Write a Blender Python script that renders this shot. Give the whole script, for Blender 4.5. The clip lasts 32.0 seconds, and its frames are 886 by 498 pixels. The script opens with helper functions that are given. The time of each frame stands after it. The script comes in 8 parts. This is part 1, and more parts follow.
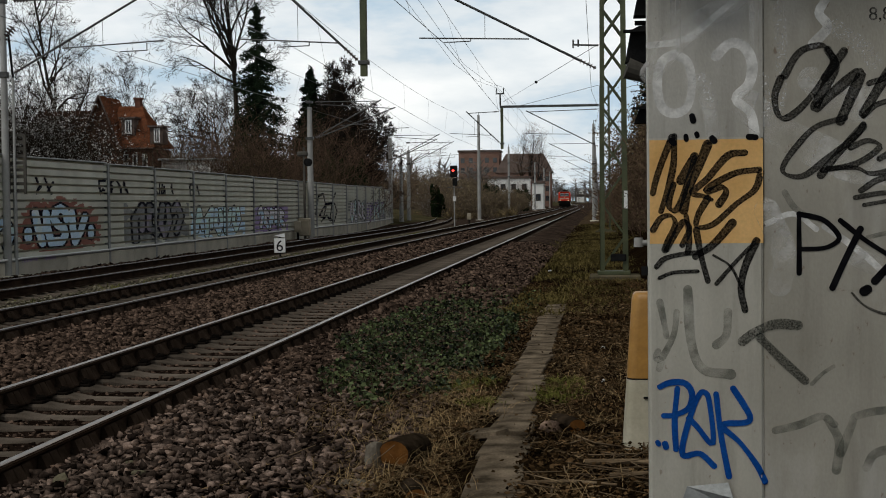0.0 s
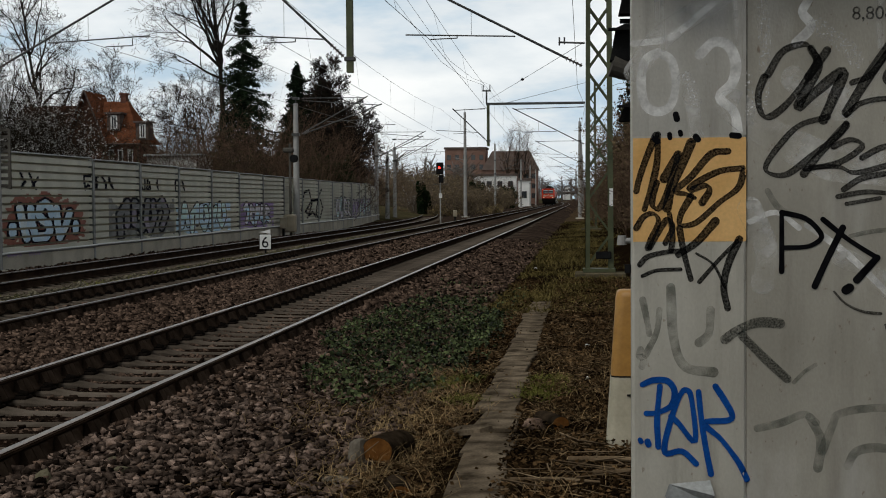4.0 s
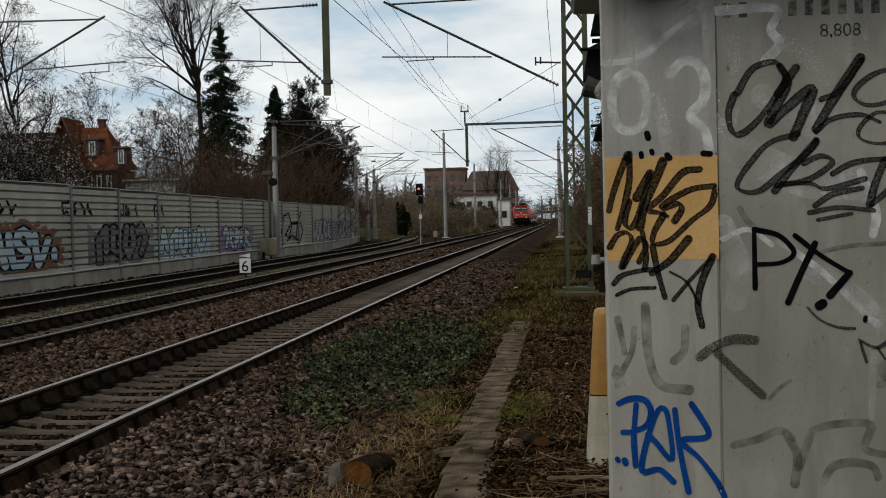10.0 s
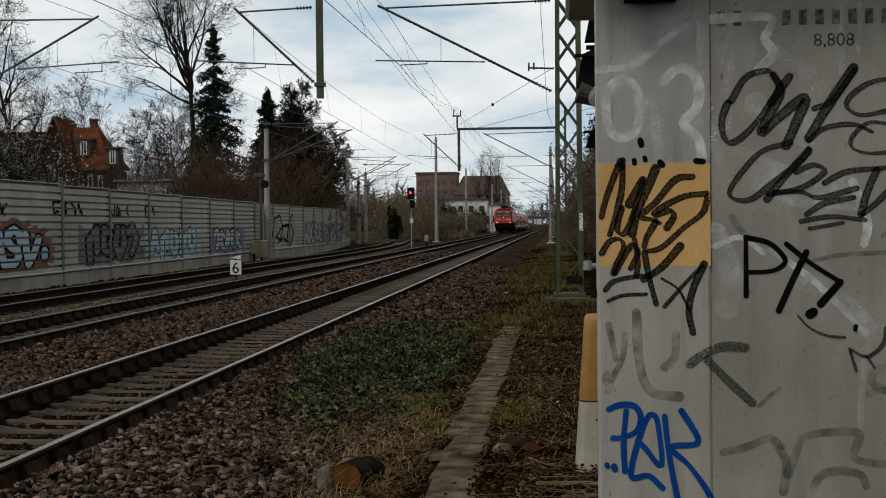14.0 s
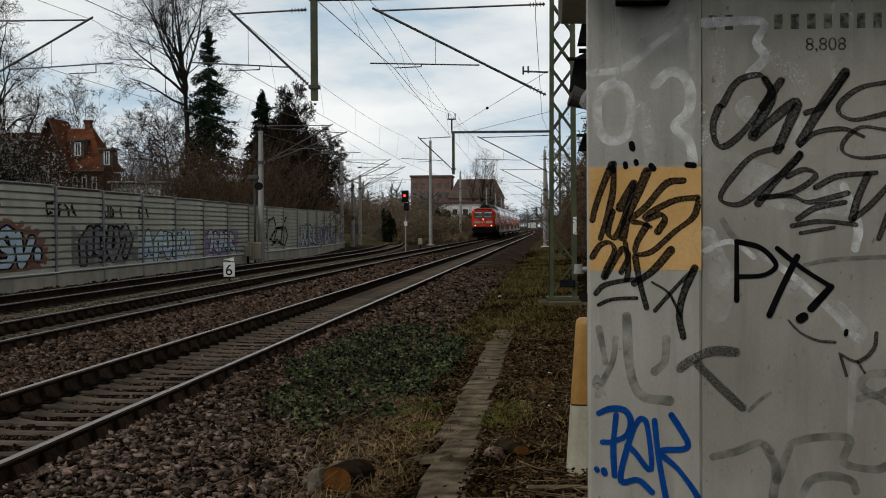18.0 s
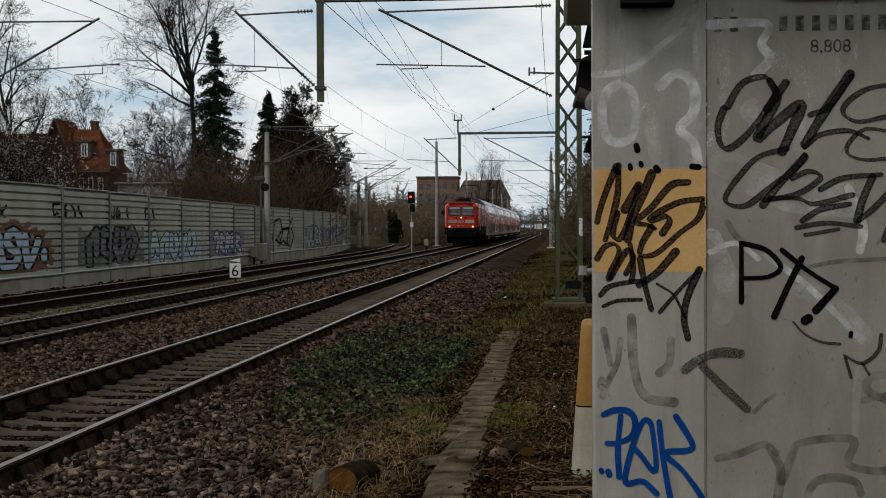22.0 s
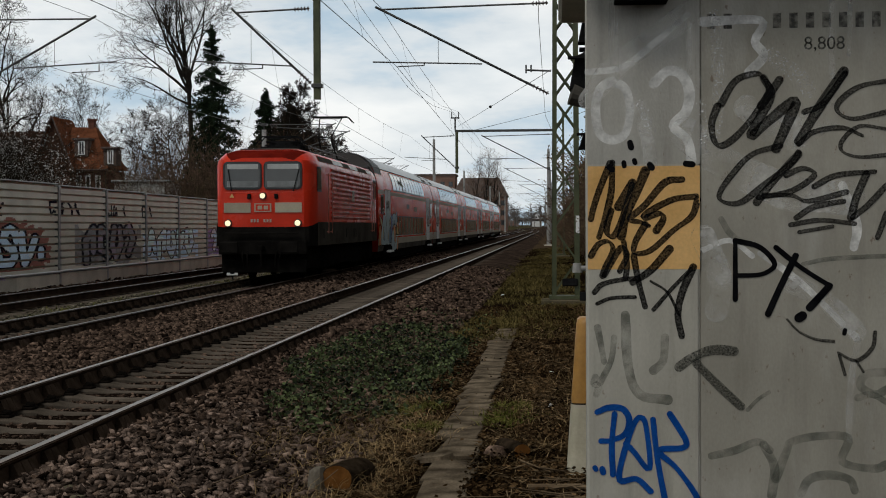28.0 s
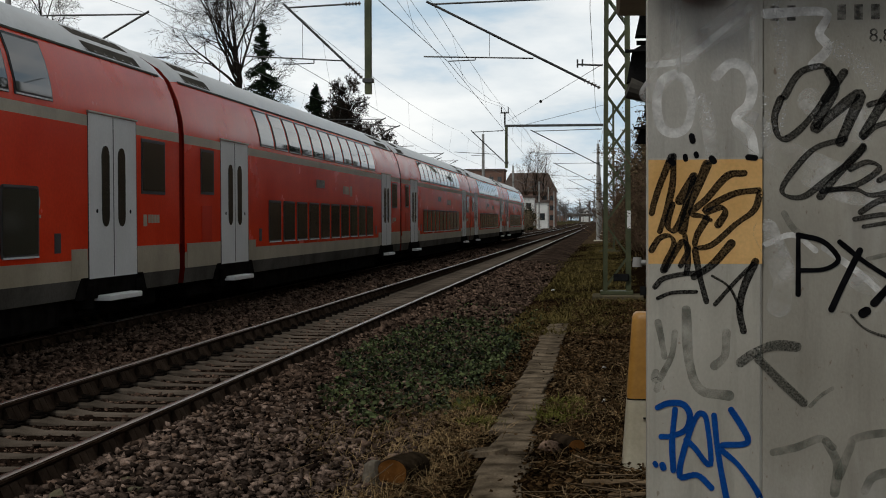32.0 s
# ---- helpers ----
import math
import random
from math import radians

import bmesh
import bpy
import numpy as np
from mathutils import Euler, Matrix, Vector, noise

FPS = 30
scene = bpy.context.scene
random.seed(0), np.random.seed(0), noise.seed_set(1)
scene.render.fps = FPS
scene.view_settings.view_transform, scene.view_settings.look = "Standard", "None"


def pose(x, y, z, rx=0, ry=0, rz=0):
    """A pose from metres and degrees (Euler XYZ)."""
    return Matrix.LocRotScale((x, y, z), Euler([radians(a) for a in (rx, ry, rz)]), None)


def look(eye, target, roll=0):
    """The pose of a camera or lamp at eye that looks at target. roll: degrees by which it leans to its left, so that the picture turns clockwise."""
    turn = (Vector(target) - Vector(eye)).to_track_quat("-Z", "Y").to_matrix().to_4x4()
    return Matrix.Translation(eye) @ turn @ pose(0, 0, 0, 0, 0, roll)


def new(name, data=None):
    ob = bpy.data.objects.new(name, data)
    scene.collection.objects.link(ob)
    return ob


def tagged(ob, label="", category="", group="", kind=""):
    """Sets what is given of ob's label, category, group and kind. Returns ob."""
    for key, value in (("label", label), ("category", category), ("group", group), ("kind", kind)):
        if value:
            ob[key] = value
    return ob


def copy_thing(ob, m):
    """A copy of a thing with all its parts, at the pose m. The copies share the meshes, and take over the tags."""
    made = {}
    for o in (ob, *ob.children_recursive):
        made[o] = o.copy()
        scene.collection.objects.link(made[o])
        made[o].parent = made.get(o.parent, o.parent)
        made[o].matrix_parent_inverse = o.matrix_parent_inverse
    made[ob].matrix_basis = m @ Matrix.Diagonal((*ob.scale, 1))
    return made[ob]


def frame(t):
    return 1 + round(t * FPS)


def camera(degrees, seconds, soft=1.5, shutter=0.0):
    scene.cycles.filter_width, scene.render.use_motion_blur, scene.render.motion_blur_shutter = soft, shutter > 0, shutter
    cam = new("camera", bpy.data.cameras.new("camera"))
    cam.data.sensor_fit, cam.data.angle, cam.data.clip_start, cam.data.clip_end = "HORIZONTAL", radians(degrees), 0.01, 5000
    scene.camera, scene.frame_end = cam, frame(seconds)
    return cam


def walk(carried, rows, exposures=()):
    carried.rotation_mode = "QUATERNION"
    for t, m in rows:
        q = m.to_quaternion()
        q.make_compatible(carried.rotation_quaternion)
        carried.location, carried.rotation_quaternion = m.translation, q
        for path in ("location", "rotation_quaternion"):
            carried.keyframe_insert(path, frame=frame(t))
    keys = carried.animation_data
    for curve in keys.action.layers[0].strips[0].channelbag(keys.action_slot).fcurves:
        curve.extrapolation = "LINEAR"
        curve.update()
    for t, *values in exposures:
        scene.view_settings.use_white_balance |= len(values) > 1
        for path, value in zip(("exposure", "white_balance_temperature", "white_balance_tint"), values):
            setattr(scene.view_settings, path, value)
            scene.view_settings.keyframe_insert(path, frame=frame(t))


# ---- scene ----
cam = camera(34.0, 32.0, soft=1.0)
PATH = [
    (0, -0.0040, 0.0007, 1.5768, 88.145, 0.633, 6.157),
    (0.5, 0.0077, -0.0165, 1.5783, 87.997, 0.477, 6.125),
    (1, 0.0104, -0.0059, 1.5780, 87.983, 0.477, 6.007),
    (1.5, 0.0053, -0.0040, 1.5720, 87.996, 0.366, 5.912),
    (2, 0.0029, 0.0075, 1.5769, 88.084, 0.420, 5.858),
    (2.5, -0.0010, -0.0004, 1.5771, 88.027, 0.387, 5.793),
    (3, 0.0040, 0.0022, 1.5760, 88.029, 0.352, 5.736),
    (3.5, 0.0075, 0.0015, 1.5765, 87.993, 0.367, 5.667),
    (5.5, 0.0066, -0.0032, 1.5807, 88.153, 0.382, 5.442),
    (6, 0.0080, -0.0033, 1.5765, 88.093, 0.397, 5.356),
    (6.5, 0.0132, 0.0049, 1.5761, 88.124, 0.561, 5.265),
    (7, 0.0212, 0.0058, 1.5828, 88.116, 0.846, 5.177),
    (7.5, 0.0202, 0.0033, 1.5796, 88.196, 0.844, 5.081),
    (8, 0.0200, -0.0028, 1.5800, 88.277, 0.969, 5.014),
    (8.5, 0.0303, 0.0009, 1.5804, 88.372, 1.108, 4.971),
    (9, 0.0348, -0.0051, 1.5844, 88.487, 1.298, 4.926),
    (9.5, 0.0370, -0.0074, 1.5804, 88.682, 1.256, 4.881),
    (10, 0.0404, -0.0012, 1.5836, 88.826, 1.286, 4.837),
    (10.5, 0.0364, 0.0009, 1.5796, 88.948, 0.990, 4.800),
    (11, 0.0385, 0.0006, 1.5846, 89.034, 0.863, 4.736),
    (11.5, 0.0376, 0.0038, 1.5850, 89.044, 0.710, 4.646),
    (12, 0.0322, 0.0001, 1.5822, 89.012, 0.538, 4.546),
    (12.5, 0.0323, -0.0059, 1.5807, 88.954, 0.546, 4.468),
    (13, 0.0281, -0.0012, 1.5795, 88.888, 0.477, 4.431),
    (13.5, 0.0302, -0.0060, 1.5807, 88.931, 0.515, 4.444),
    (14, 0.0333, -0.0123, 1.5829, 88.991, 0.569, 4.483),
    (14.5, 0.0389, -0.0103, 1.5863, 89.078, 0.618, 4.528),
    (16.5, 0.0454, 0.0055, 1.5785, 88.890, 0.462, 4.433),
    (17, 0.0541, 0.0084, 1.5804, 88.984, 0.481, 4.405),
    (17.5, 0.0535, -0.0073, 1.5792, 89.011, 0.410, 4.329),
    (18, 0.0499, 0.0050, 1.5800, 89.116, 0.264, 4.258),
    (18.5, 0.0543, 0.0045, 1.5861, 89.112, 0.323, 4.227),
    (19, 0.0538, 0.0055, 1.5811, 89.112, 0.285, 4.192),
    (19.5, 0.0573, 0.0041, 1.5788, 89.123, 0.230, 4.223),
    (20, 0.0636, -0.0106, 1.5802, 89.125, 0.303, 4.256),
    (20.5, 0.0602, 0.0085, 1.5804, 89.080, 0.264, 4.309),
    (21, 0.0538, 0.0086, 1.5835, 89.067, 0.250, 4.389),
    (21.5, 0.0542, 0.0012, 1.5799, 89.036, 0.126, 4.459),
    (22, 0.0561, -0.0060, 1.5821, 89.158, 0.221, 4.501),
    (22.5, 0.0581, -0.0059, 1.5840, 89.135, 0.194, 4.528),
    (23, 0.0507, 0.0050, 1.5787, 89.104, -0.002, 4.499),
    (23.5, 0.0461, 0.0151, 1.5797, 89.132, -0.027, 4.420),
    (24, 0.0434, 0.0100, 1.5815, 89.102, -0.111, 4.349),
    (24.5, 0.0394, 0.0074, 1.5796, 89.024, -0.142, 4.220),
    (25, 0.0367, -0.0050, 1.5767, 89.039, -0.179, 4.089),
    (25.5, 0.0400, 0.0046, 1.5820, 88.935, -0.092, 4.020),
    (27.5, 0.0707, 0.0058, 1.5777, 89.100, 0.181, 4.203),
    (28, 0.0748, 0.0048, 1.5809, 89.067, 0.261, 4.410),
    (28.5, 0.0736, 0.0241, 1.5790, 89.065, 0.222, 4.652),
    (29, 0.0591, 0.0054, 1.5768, 89.008, 0.208, 4.745),
    (29.5, 0.0648, 0.0211, 1.5776, 89.035, 0.360, 4.893),
    (30, 0.0684, 0.0052, 1.5777, 89.102, 0.273, 5.060),
    (30.5, 0.0658, 0.0154, 1.5791, 89.159, 0.372, 5.411),
    (31, 0.0537, 0.0175, 1.5820, 89.106, 0.284, 5.589),
    (31.5, 0.0383, 0.0227, 1.5778, 88.961, 0.180, 5.927),
    (32, 0.0220, 0.0235, 1.5745, 88.877, 0.148, 6.327),
]
EXPOSURES = [(0.0, 0.0), (8.0, -0.03), (14.0, -0.09), (25.0, -0.1), (29.0, -0.07), (32.0, -0.02)]
walk(cam, [(t, pose(x, y, z, rx, ry, rz)) for t, x, y, z, rx, ry, rz in PATH], EXPOSURES)

# ---- sky and sun: a bright overcast day ----
SUN_EL, SUN_AZ = radians(56), radians(215)
world = bpy.data.worlds.new("overcast_sky")
scene.world = world
world.use_nodes = True
wn, wl = world.node_tree.nodes, world.node_tree.links
wn.clear()
sky = wn.new("ShaderNodeTexSky")
sky.sky_type, sky.sun_disc = "NISHITA", False
sky.sun_elevation, sky.sun_rotation = SUN_EL, SUN_AZ
sky.air_density, sky.dust_density = 1.0, 2.0
wco = wn.new("ShaderNodeTexCoord")
wmap = wn.new("ShaderNodeMapping")
wmap.inputs["Scale"].default_value = (1.0, 1.0, 3.2)
wnoise = wn.new("ShaderNodeTexNoise")
wnoise.inputs["Scale"].default_value = 4.2
wnoise.inputs["Detail"].default_value = 7
wnoise.inputs["Roughness"].default_value = 0.55
wramp = wn.new("ShaderNodeValToRGB")
wramp.color_ramp.elements[0].position, wramp.color_ramp.elements[0].color = 0.39, (0.53, 0.66, 0.78, 1)
wramp.color_ramp.elements[1].position, wramp.color_ramp.elements[1].color = 0.60, (1.06, 1.05, 1.04, 1)
mid_grey = wramp.color_ramp.elements.new(0.47)
mid_grey.color = (0.81, 0.848, 0.885, 1)
wdim = wn.new("ShaderNodeMix")
wdim.data_type, wdim.blend_type = "RGBA", "MULTIPLY"
wdim.inputs[0].default_value = 1.0
wdim.inputs[7].default_value = (8.42, 8.64, 8.62, 1)
wmix = wn.new("ShaderNodeMix")
wmix.data_type = "RGBA"
wmix.inputs[0].default_value = 0.94
wsep = wn.new("ShaderNodeSeparateXYZ")
wgrad = wn.new("ShaderNodeMapRange")
wgrad.inputs["From Min"].default_value, wgrad.inputs["From Max"].default_value = 0.12, 0.6
wgrad.inputs["To Min"].default_value, wgrad.inputs["To Max"].default_value = 1.0, 0.34
wdeck = wn.new("ShaderNodeMix")
wdeck.data_type, wdeck.blend_type = "RGBA", "MULTIPLY"
wdeck.inputs[0].default_value = 1.0
wl.new(wco.outputs["Generated"], wsep.inputs["Vector"])
wl.new(wsep.outputs["Z"], wgrad.inputs["Value"])
wl.new(wgrad.outputs["Result"], wdeck.inputs[7])
wbg = wn.new("ShaderNodeBackground")
wbg.inputs["Strength"].default_value = 0.115
wout = wn.new("ShaderNodeOutputWorld")
wl.new(wco.outputs["Generated"], wmap.inputs["Vector"])
wl.new(wmap.outputs["Vector"], wnoise.inputs["Vector"])
wl.new(wnoise.outputs["Fac"], wramp.inputs["Fac"])
wl.new(wramp.outputs["Color"], wdim.inputs[6])
wl.new(sky.outputs["Color"], wmix.inputs[6])
wl.new(wdim.outputs[2], wmix.inputs[7])
wl.new(wmix.outputs[2], wdeck.inputs[6])
wl.new(wdeck.outputs[2], wbg.inputs["Color"])
wl.new(wbg.outputs["Background"], wout.inputs["Surface"])
sun = new("sun", bpy.data.lights.new("sun", "SUN"))
sun.data.energy, sun.data.angle, sun.data.color = 1.25, radians(18), (1.0, 0.98, 0.93)
sun.matrix_world = look((0, 0, 60), (0 + 60 * math.sin(SUN_AZ + math.pi) / math.tan(SUN_EL), 60 * math.cos(SUN_AZ + math.pi) / math.tan(SUN_EL), 0))

# ---- mesh helpers ----


class Shape:
    """Vertices and faces gathered for one mesh."""

    def __init__(self):
        self.v, self.f, self.mi = [], [], []

    def add(self, verts, faces, m=0):
        n = len(self.v)
        self.v.extend(tuple(p) for p in verts)
        self.f.extend(tuple(i + n for i in f) for f in faces)
        self.mi.extend([m] * len(faces))
        return self

    def box(self, x0, x1, y0, y1, z0, z1, m=0, bevel=0.0, mat4=None):
        if bevel > 0:
            b = min(bevel, (x1 - x0) * .45, (y1 - y0) * .45, (z1 - z0) * .45)
            vs, idx = [], {}
            for i in range(8):
                sx, sy, sz = i & 1, i >> 1 & 1, i >> 2 & 1
                c = [x1 if sx else x0, y1 if sy else y0, z1 if sz else z0]
                d = [-b if sx else b, -b if sy else b, -b if sz else b]
                for k in range(3):
                    p = [c[j] + (0 if j == k else d[j]) for j in range(3)]
                    idx[i, k] = len(vs)
                    vs.append(p)
            fs = []
            for k, (a, c) in enumerate(((1, 2), (0, 2), (0, 1))):
                for s in (0, 1):
                    q = [s << k, s << k | 1 << a, s << k | 1 << a | 1 << c, s << k | 1 << c]
                    fs.append([idx[i, k] for i in (q if (s ^ (k == 1)) else q[::-1])])
            for k in range(3):
                a, c = [j for j in range(3) if j != k]
                for sa in (0, 1):
                    for sc in (0, 1):
                        i0 = sa << a | sc << c
                        i1 = i0 | 1 << k
                        fs.append([idx[i0, a], idx[i1, a], idx[i1, c], idx[i0, c]])
            for i in range(8):
                fs.append([idx[i, 0], idx[i, 1], idx[i, 2]])
        else:
            vs = [(x, y, z) for z in (z0, z1) for y in (y0, y1) for x in (x0, x1)]
            fs = [(0, 2, 3, 1), (4, 5, 7, 6), (0, 1, 5, 4), (2, 6, 7, 3), (0, 4, 6, 2), (1, 3, 7, 5)]
        if mat4 is not None:
            vs = [mat4 @ Vector(p) for p in vs]
        return self.add(vs, fs, m)

    def tube(self, a, b, r, r2=None, n=8, caps=True, m=0):
        a, b = Vector(a), Vector(b)
        r2 = r if r2 is None else r2
        q = (b - a).to_track_quat("Z", "Y")
        vs = []
        for p, rr in ((a, r), (b, r2)):
            for i in range(n):
                t = 2 * math.pi * i / n
                vs.append(p + q @ Vector((rr * math.cos(t), rr * math.sin(t), 0)))
        fs = [(i, (i + 1) % n, n + (i + 1) % n, n + i) for i in range(n)]
        if caps:
            fs += [tuple(range(n))[::-1], tuple(range(n, 2 * n))]
        return self.add(vs, fs, m)

    def path(self, pts, r, n=6, m=0):
        P = [Vector(p) for p in pts]
        rings = []
        for i, p in enumerate(P):
            q = (P[min(i + 1, len(P) - 1)] - P[max(i - 1, 0)]).to_track_quat("Z", "Y")
            rings.append([p + q @ Vector((r * math.cos(2 * math.pi * k / n), r * math.sin(2 * math.pi * k / n), 0)) for k in range(n)])
        return self.loft(rings, m)

    def sweep(self, profile, axis, t0, t1, m=0, caps=True):
        """A closed 2D outline carried along an axis from t0 to t1 (axis 'y': outline is x,z; 'x': y,z; 'z': x,y)."""
        put = {"y": lambda p, t: (p[0], t, p[1]), "x": lambda p, t: (t, p[0], p[1]), "z": lambda p, t: (p[0], p[1], t)}[axis]
        n = len(profile)
        vs = [put(p, t0) for p in profile] + [put(p, t1) for p in profile]
        fs = [(i, (i + 1) % n, n + (i + 1) % n, n + i) for i in range(n)]
        if caps:
            fs += [tuple(range(n))[::-1], tuple(range(n, 2 * n))]
        return self.add(vs, fs, m)

    def loft(self, rings, m=0, caps=True):
        n = len(rings[0])
        vs = [p for r in rings for p in r]
        fs = [(k * n + i, k * n + (i + 1) % n, (k + 1) * n + (i + 1) % n, (k + 1) * n + i) for k in range(len(rings) - 1) for i in range(n)]
        if caps:
            fs += [tuple(range(n))[::-1], tuple(range((len(rings) - 1) * n, len(rings) * n))]
        return self.add(vs, fs, m)

    def mesh(self, name, mats=(), smooth=None):
        me = bpy.data.meshes.new(name)
        me.from_pydata([tuple(p) for p in self.v], [], self.f)
        for mt in mats:
            me.materials.append(mt)
        if len(mats) > 1:
            me.polygons.foreach_set("material_index", self.mi)
        bm = bmesh.new()
        bm.from_mesh(me)
        bmesh.ops.recalc_face_normals(bm, faces=bm.faces)
        bm.to_mesh(me)
        bm.free()
        if smooth:
            me.shade_smooth()
            me.set_sharp_from_angle(angle=radians(smooth))
        me.update()
        return me


def raw_mesh(name, verts, faces, mats, per=3):
    """A large mesh straight from arrays; every face has per corners."""
    me = bpy.data.meshes.new(name)
    verts, faces = np.asarray(verts, np.float32), np.asarray(faces, np.int32)
    me.vertices.add(len(verts))
    me.vertices.foreach_set("co", verts.ravel())
    me.loops.add(faces.size)
    me.loops.foreach_set("vertex_index", faces.ravel())
    me.polygons.add(len(faces))
    me.polygons.foreach_set("loop_start", np.arange(len(faces), dtype=np.int32) * per)
    for mt in mats:
        me.materials.append(mt)
    me.update(calc_edges=True)
    me.validate()
    return me


def thing(name, base, label="", category="", group="", kind="", rz=0.0):
    ob = new(name)
    ob.matrix_basis = pose(*base, 0, 0, rz)
    return tagged(ob, label, category, group, kind)


def part(name, sh, material, parent, label="", smooth=None, at=None):
    mats = material if isinstance(material, (list, tuple)) else (material,)
    ob = new(name, sh.mesh(name, mats, smooth) if isinstance(sh, Shape) else sh)
    ob.parent = parent
    if at is not None:
        ob.matrix_basis = at
    return tagged(ob, label)


def solo(name, sh, material, label="", category="", group="", kind="", smooth=None):
    mats = material if isinstance(material, (list, tuple)) else (material,)
    ob = new(name, sh.mesh(name, mats, smooth) if isinstance(sh, Shape) else sh)
    return tagged(ob, label, category, group, kind)


# ---- materials ----


def mat(name, c1, c2=None, rough=0.8, metal=0.0, scale=4.0, fine=60.0, bump=0.25, grain=0.25, vary=0.0, island=0.0, coat=0.0, stretch=None, spec=None, contrast=(0.35, 0.65), depth=0.01):
    m = bpy.data.materials.new(name)
    m.use_nodes = True
    nd, ln = m.node_tree.nodes, m.node_tree.links
    bs = nd["Principled BSDF"]
    if spec is None:
        spec = 0.5 if rough < 0.7 else 0.0
    co = nd.new("ShaderNodeTexCoord")
    vec = co.outputs["Object"]
    if stretch:
        mp = nd.new("ShaderNodeMapping")
        mp.inputs["Scale"].default_value = stretch
        ln.new(vec, mp.inputs["Vector"])
        vec = mp.outputs["Vector"]
    n1 = nd.new("ShaderNodeTexNoise")
    n1.inputs["Scale"].default_value, n1.inputs["Detail"].default_value = scale, 5
    n2 = nd.new("ShaderNodeTexNoise")
    n2.inputs["Scale"].default_value, n2.inputs["Detail"].default_value = fine, 3
    ln.new(vec, n1.inputs["Vector"])
    ln.new(vec, n2.inputs["Vector"])
    ramp = nd.new("ShaderNodeValToRGB")
    ramp.color_ramp.elements[0].position, ramp.color_ramp.elements[1].position = contrast
    ramp.color_ramp.elements[0].color = (*c1, 1)
    ramp.color_ramp.elements[1].color = (*(c2 or c1), 1)
    ln.new(n1.outputs["Fac"], ramp.inputs["Fac"])
    last = ramp.outputs["Color"]

    def scaled(fac, lo, hi):
        nonlocal last
        mr = nd.new("ShaderNodeMapRange")
        mr.inputs["To Min"].default_value, mr.inputs["To Max"].default_value = lo, hi
        ln.new(fac, mr.inputs["Value"])
        mx = nd.new("ShaderNodeMix")
        mx.data_type, mx.blend_type = "RGBA", "MULTIPLY"
        mx.inputs[0].default_value = 1
        ln.new(last, mx.inputs[6])
        ln.new(mr.outputs["Result"], mx.inputs[7])
        last = mx.outputs[2]

    if grain:
        scaled(n2.outputs["Fac"], 1 - grain * 1.6, 1 + grain * 1.6)
    if vary:
        oi = nd.new("ShaderNodeObjectInfo")
        scaled(oi.outputs["Random"], 1 - vary, 1 + vary)
    if island:
        ge = nd.new("ShaderNodeNewGeometry")
        scaled(ge.outputs["Random Per Island"], 1 - island, 1 + island)
    ln.new(last, bs.inputs["Base Color"])
    bs.inputs["Metallic"].default_value = metal
    bs.inputs["Specular IOR Level"].default_value = spec
    if coat:
        bs.inputs["Coat Weight"].default_value, bs.inputs["Coat Roughness"].default_value = coat, 0.12
    rr = nd.new("ShaderNodeMapRange")
    rr.inputs["To Min"].default_value, rr.inputs["To Max"].default_value = max(0.02, rough - 0.12), min(1, rough + 0.12)
    ln.new(n1.outputs["Fac"], rr.inputs["Value"])
    ln.new(rr.outputs["Result"], bs.inputs["Roughness"])
    if bump:
        bp = nd.new("ShaderNodeBump")
        bp.inputs["Strength"].default_value, bp.inputs["Distance"].default_value = bump, depth
        ln.new(n2.outputs["Fac"], bp.inputs["Height"])
        ln.new(bp.outputs["Normal"], bs.inputs["Normal"])
    return m


def glow(name, color, strength):
    m = bpy.data.materials.new(name)
    m.use_nodes = True
    bs = m.node_tree.nodes["Principled BSDF"]
    bs.inputs["Base Color"].default_value = (*color, 1)
    bs.inputs["Emission Color"].default_value = (*color, 1)
    bs.inputs["Emission Strength"].default_value = strength
    return m


def pane(name, tint, rough=0.03):
    """Dark window glass over an unlit inside."""
    m = bpy.data.materials.new(name)
    m.use_nodes = True
    nd, ln = m.node_tree.nodes, m.node_tree.links
    bs = nd["Principled BSDF"]
    nz = nd.new("ShaderNodeTexNoise")
    nz.inputs["Scale"].default_value = 2.0
    rp = nd.new("ShaderNodeValToRGB")
    rp.color_ramp.elements[0].color = (*[c * 0.7 for c in tint], 1)
    rp.color_ramp.elements[1].color = (*[c * 1.3 for c in tint], 1)
    co = nd.new("ShaderNodeTexCoord")
    ln.new(co.outputs["Object"], nz.inputs["Vector"])
    ln.new(nz.outputs["Fac"], rp.inputs["Fac"])
    ln.new(rp.outputs["Color"], bs.inputs["Base Color"])
    bs.inputs["Roughness"].default_value = rough
    bs.inputs["IOR"].default_value = 1.52
    return m


# near-black: the shade in the gaps between the stones is in this colour
M_BALLAST = mat("ballast_gap_shade", (0.008, 0.005, 0.0035), (0.018, 0.0115, 0.008), rough=0.95, scale=1.2, fine=34, bump=1.0, grain=0.45, depth=0.05)
# lighter copy of the same ballast, without the gap shade
M_FARBALLAST = mat("far_ballast_lit_tone", (0.022, 0.0155, 0.0115), (0.062, 0.043, 0.032), rough=0.95, scale=0.8, fine=14, bump=1.0, grain=0.45, depth=0.06)
M_STONE = mat("ballast_stone", (0.015, 0.010, 0.0075), (0.155, 0.104, 0.076), rough=0.8, contrast=(0.32, 0.72), scale=12, fine=90, bump=0.6, grain=0.4, island=0.95)
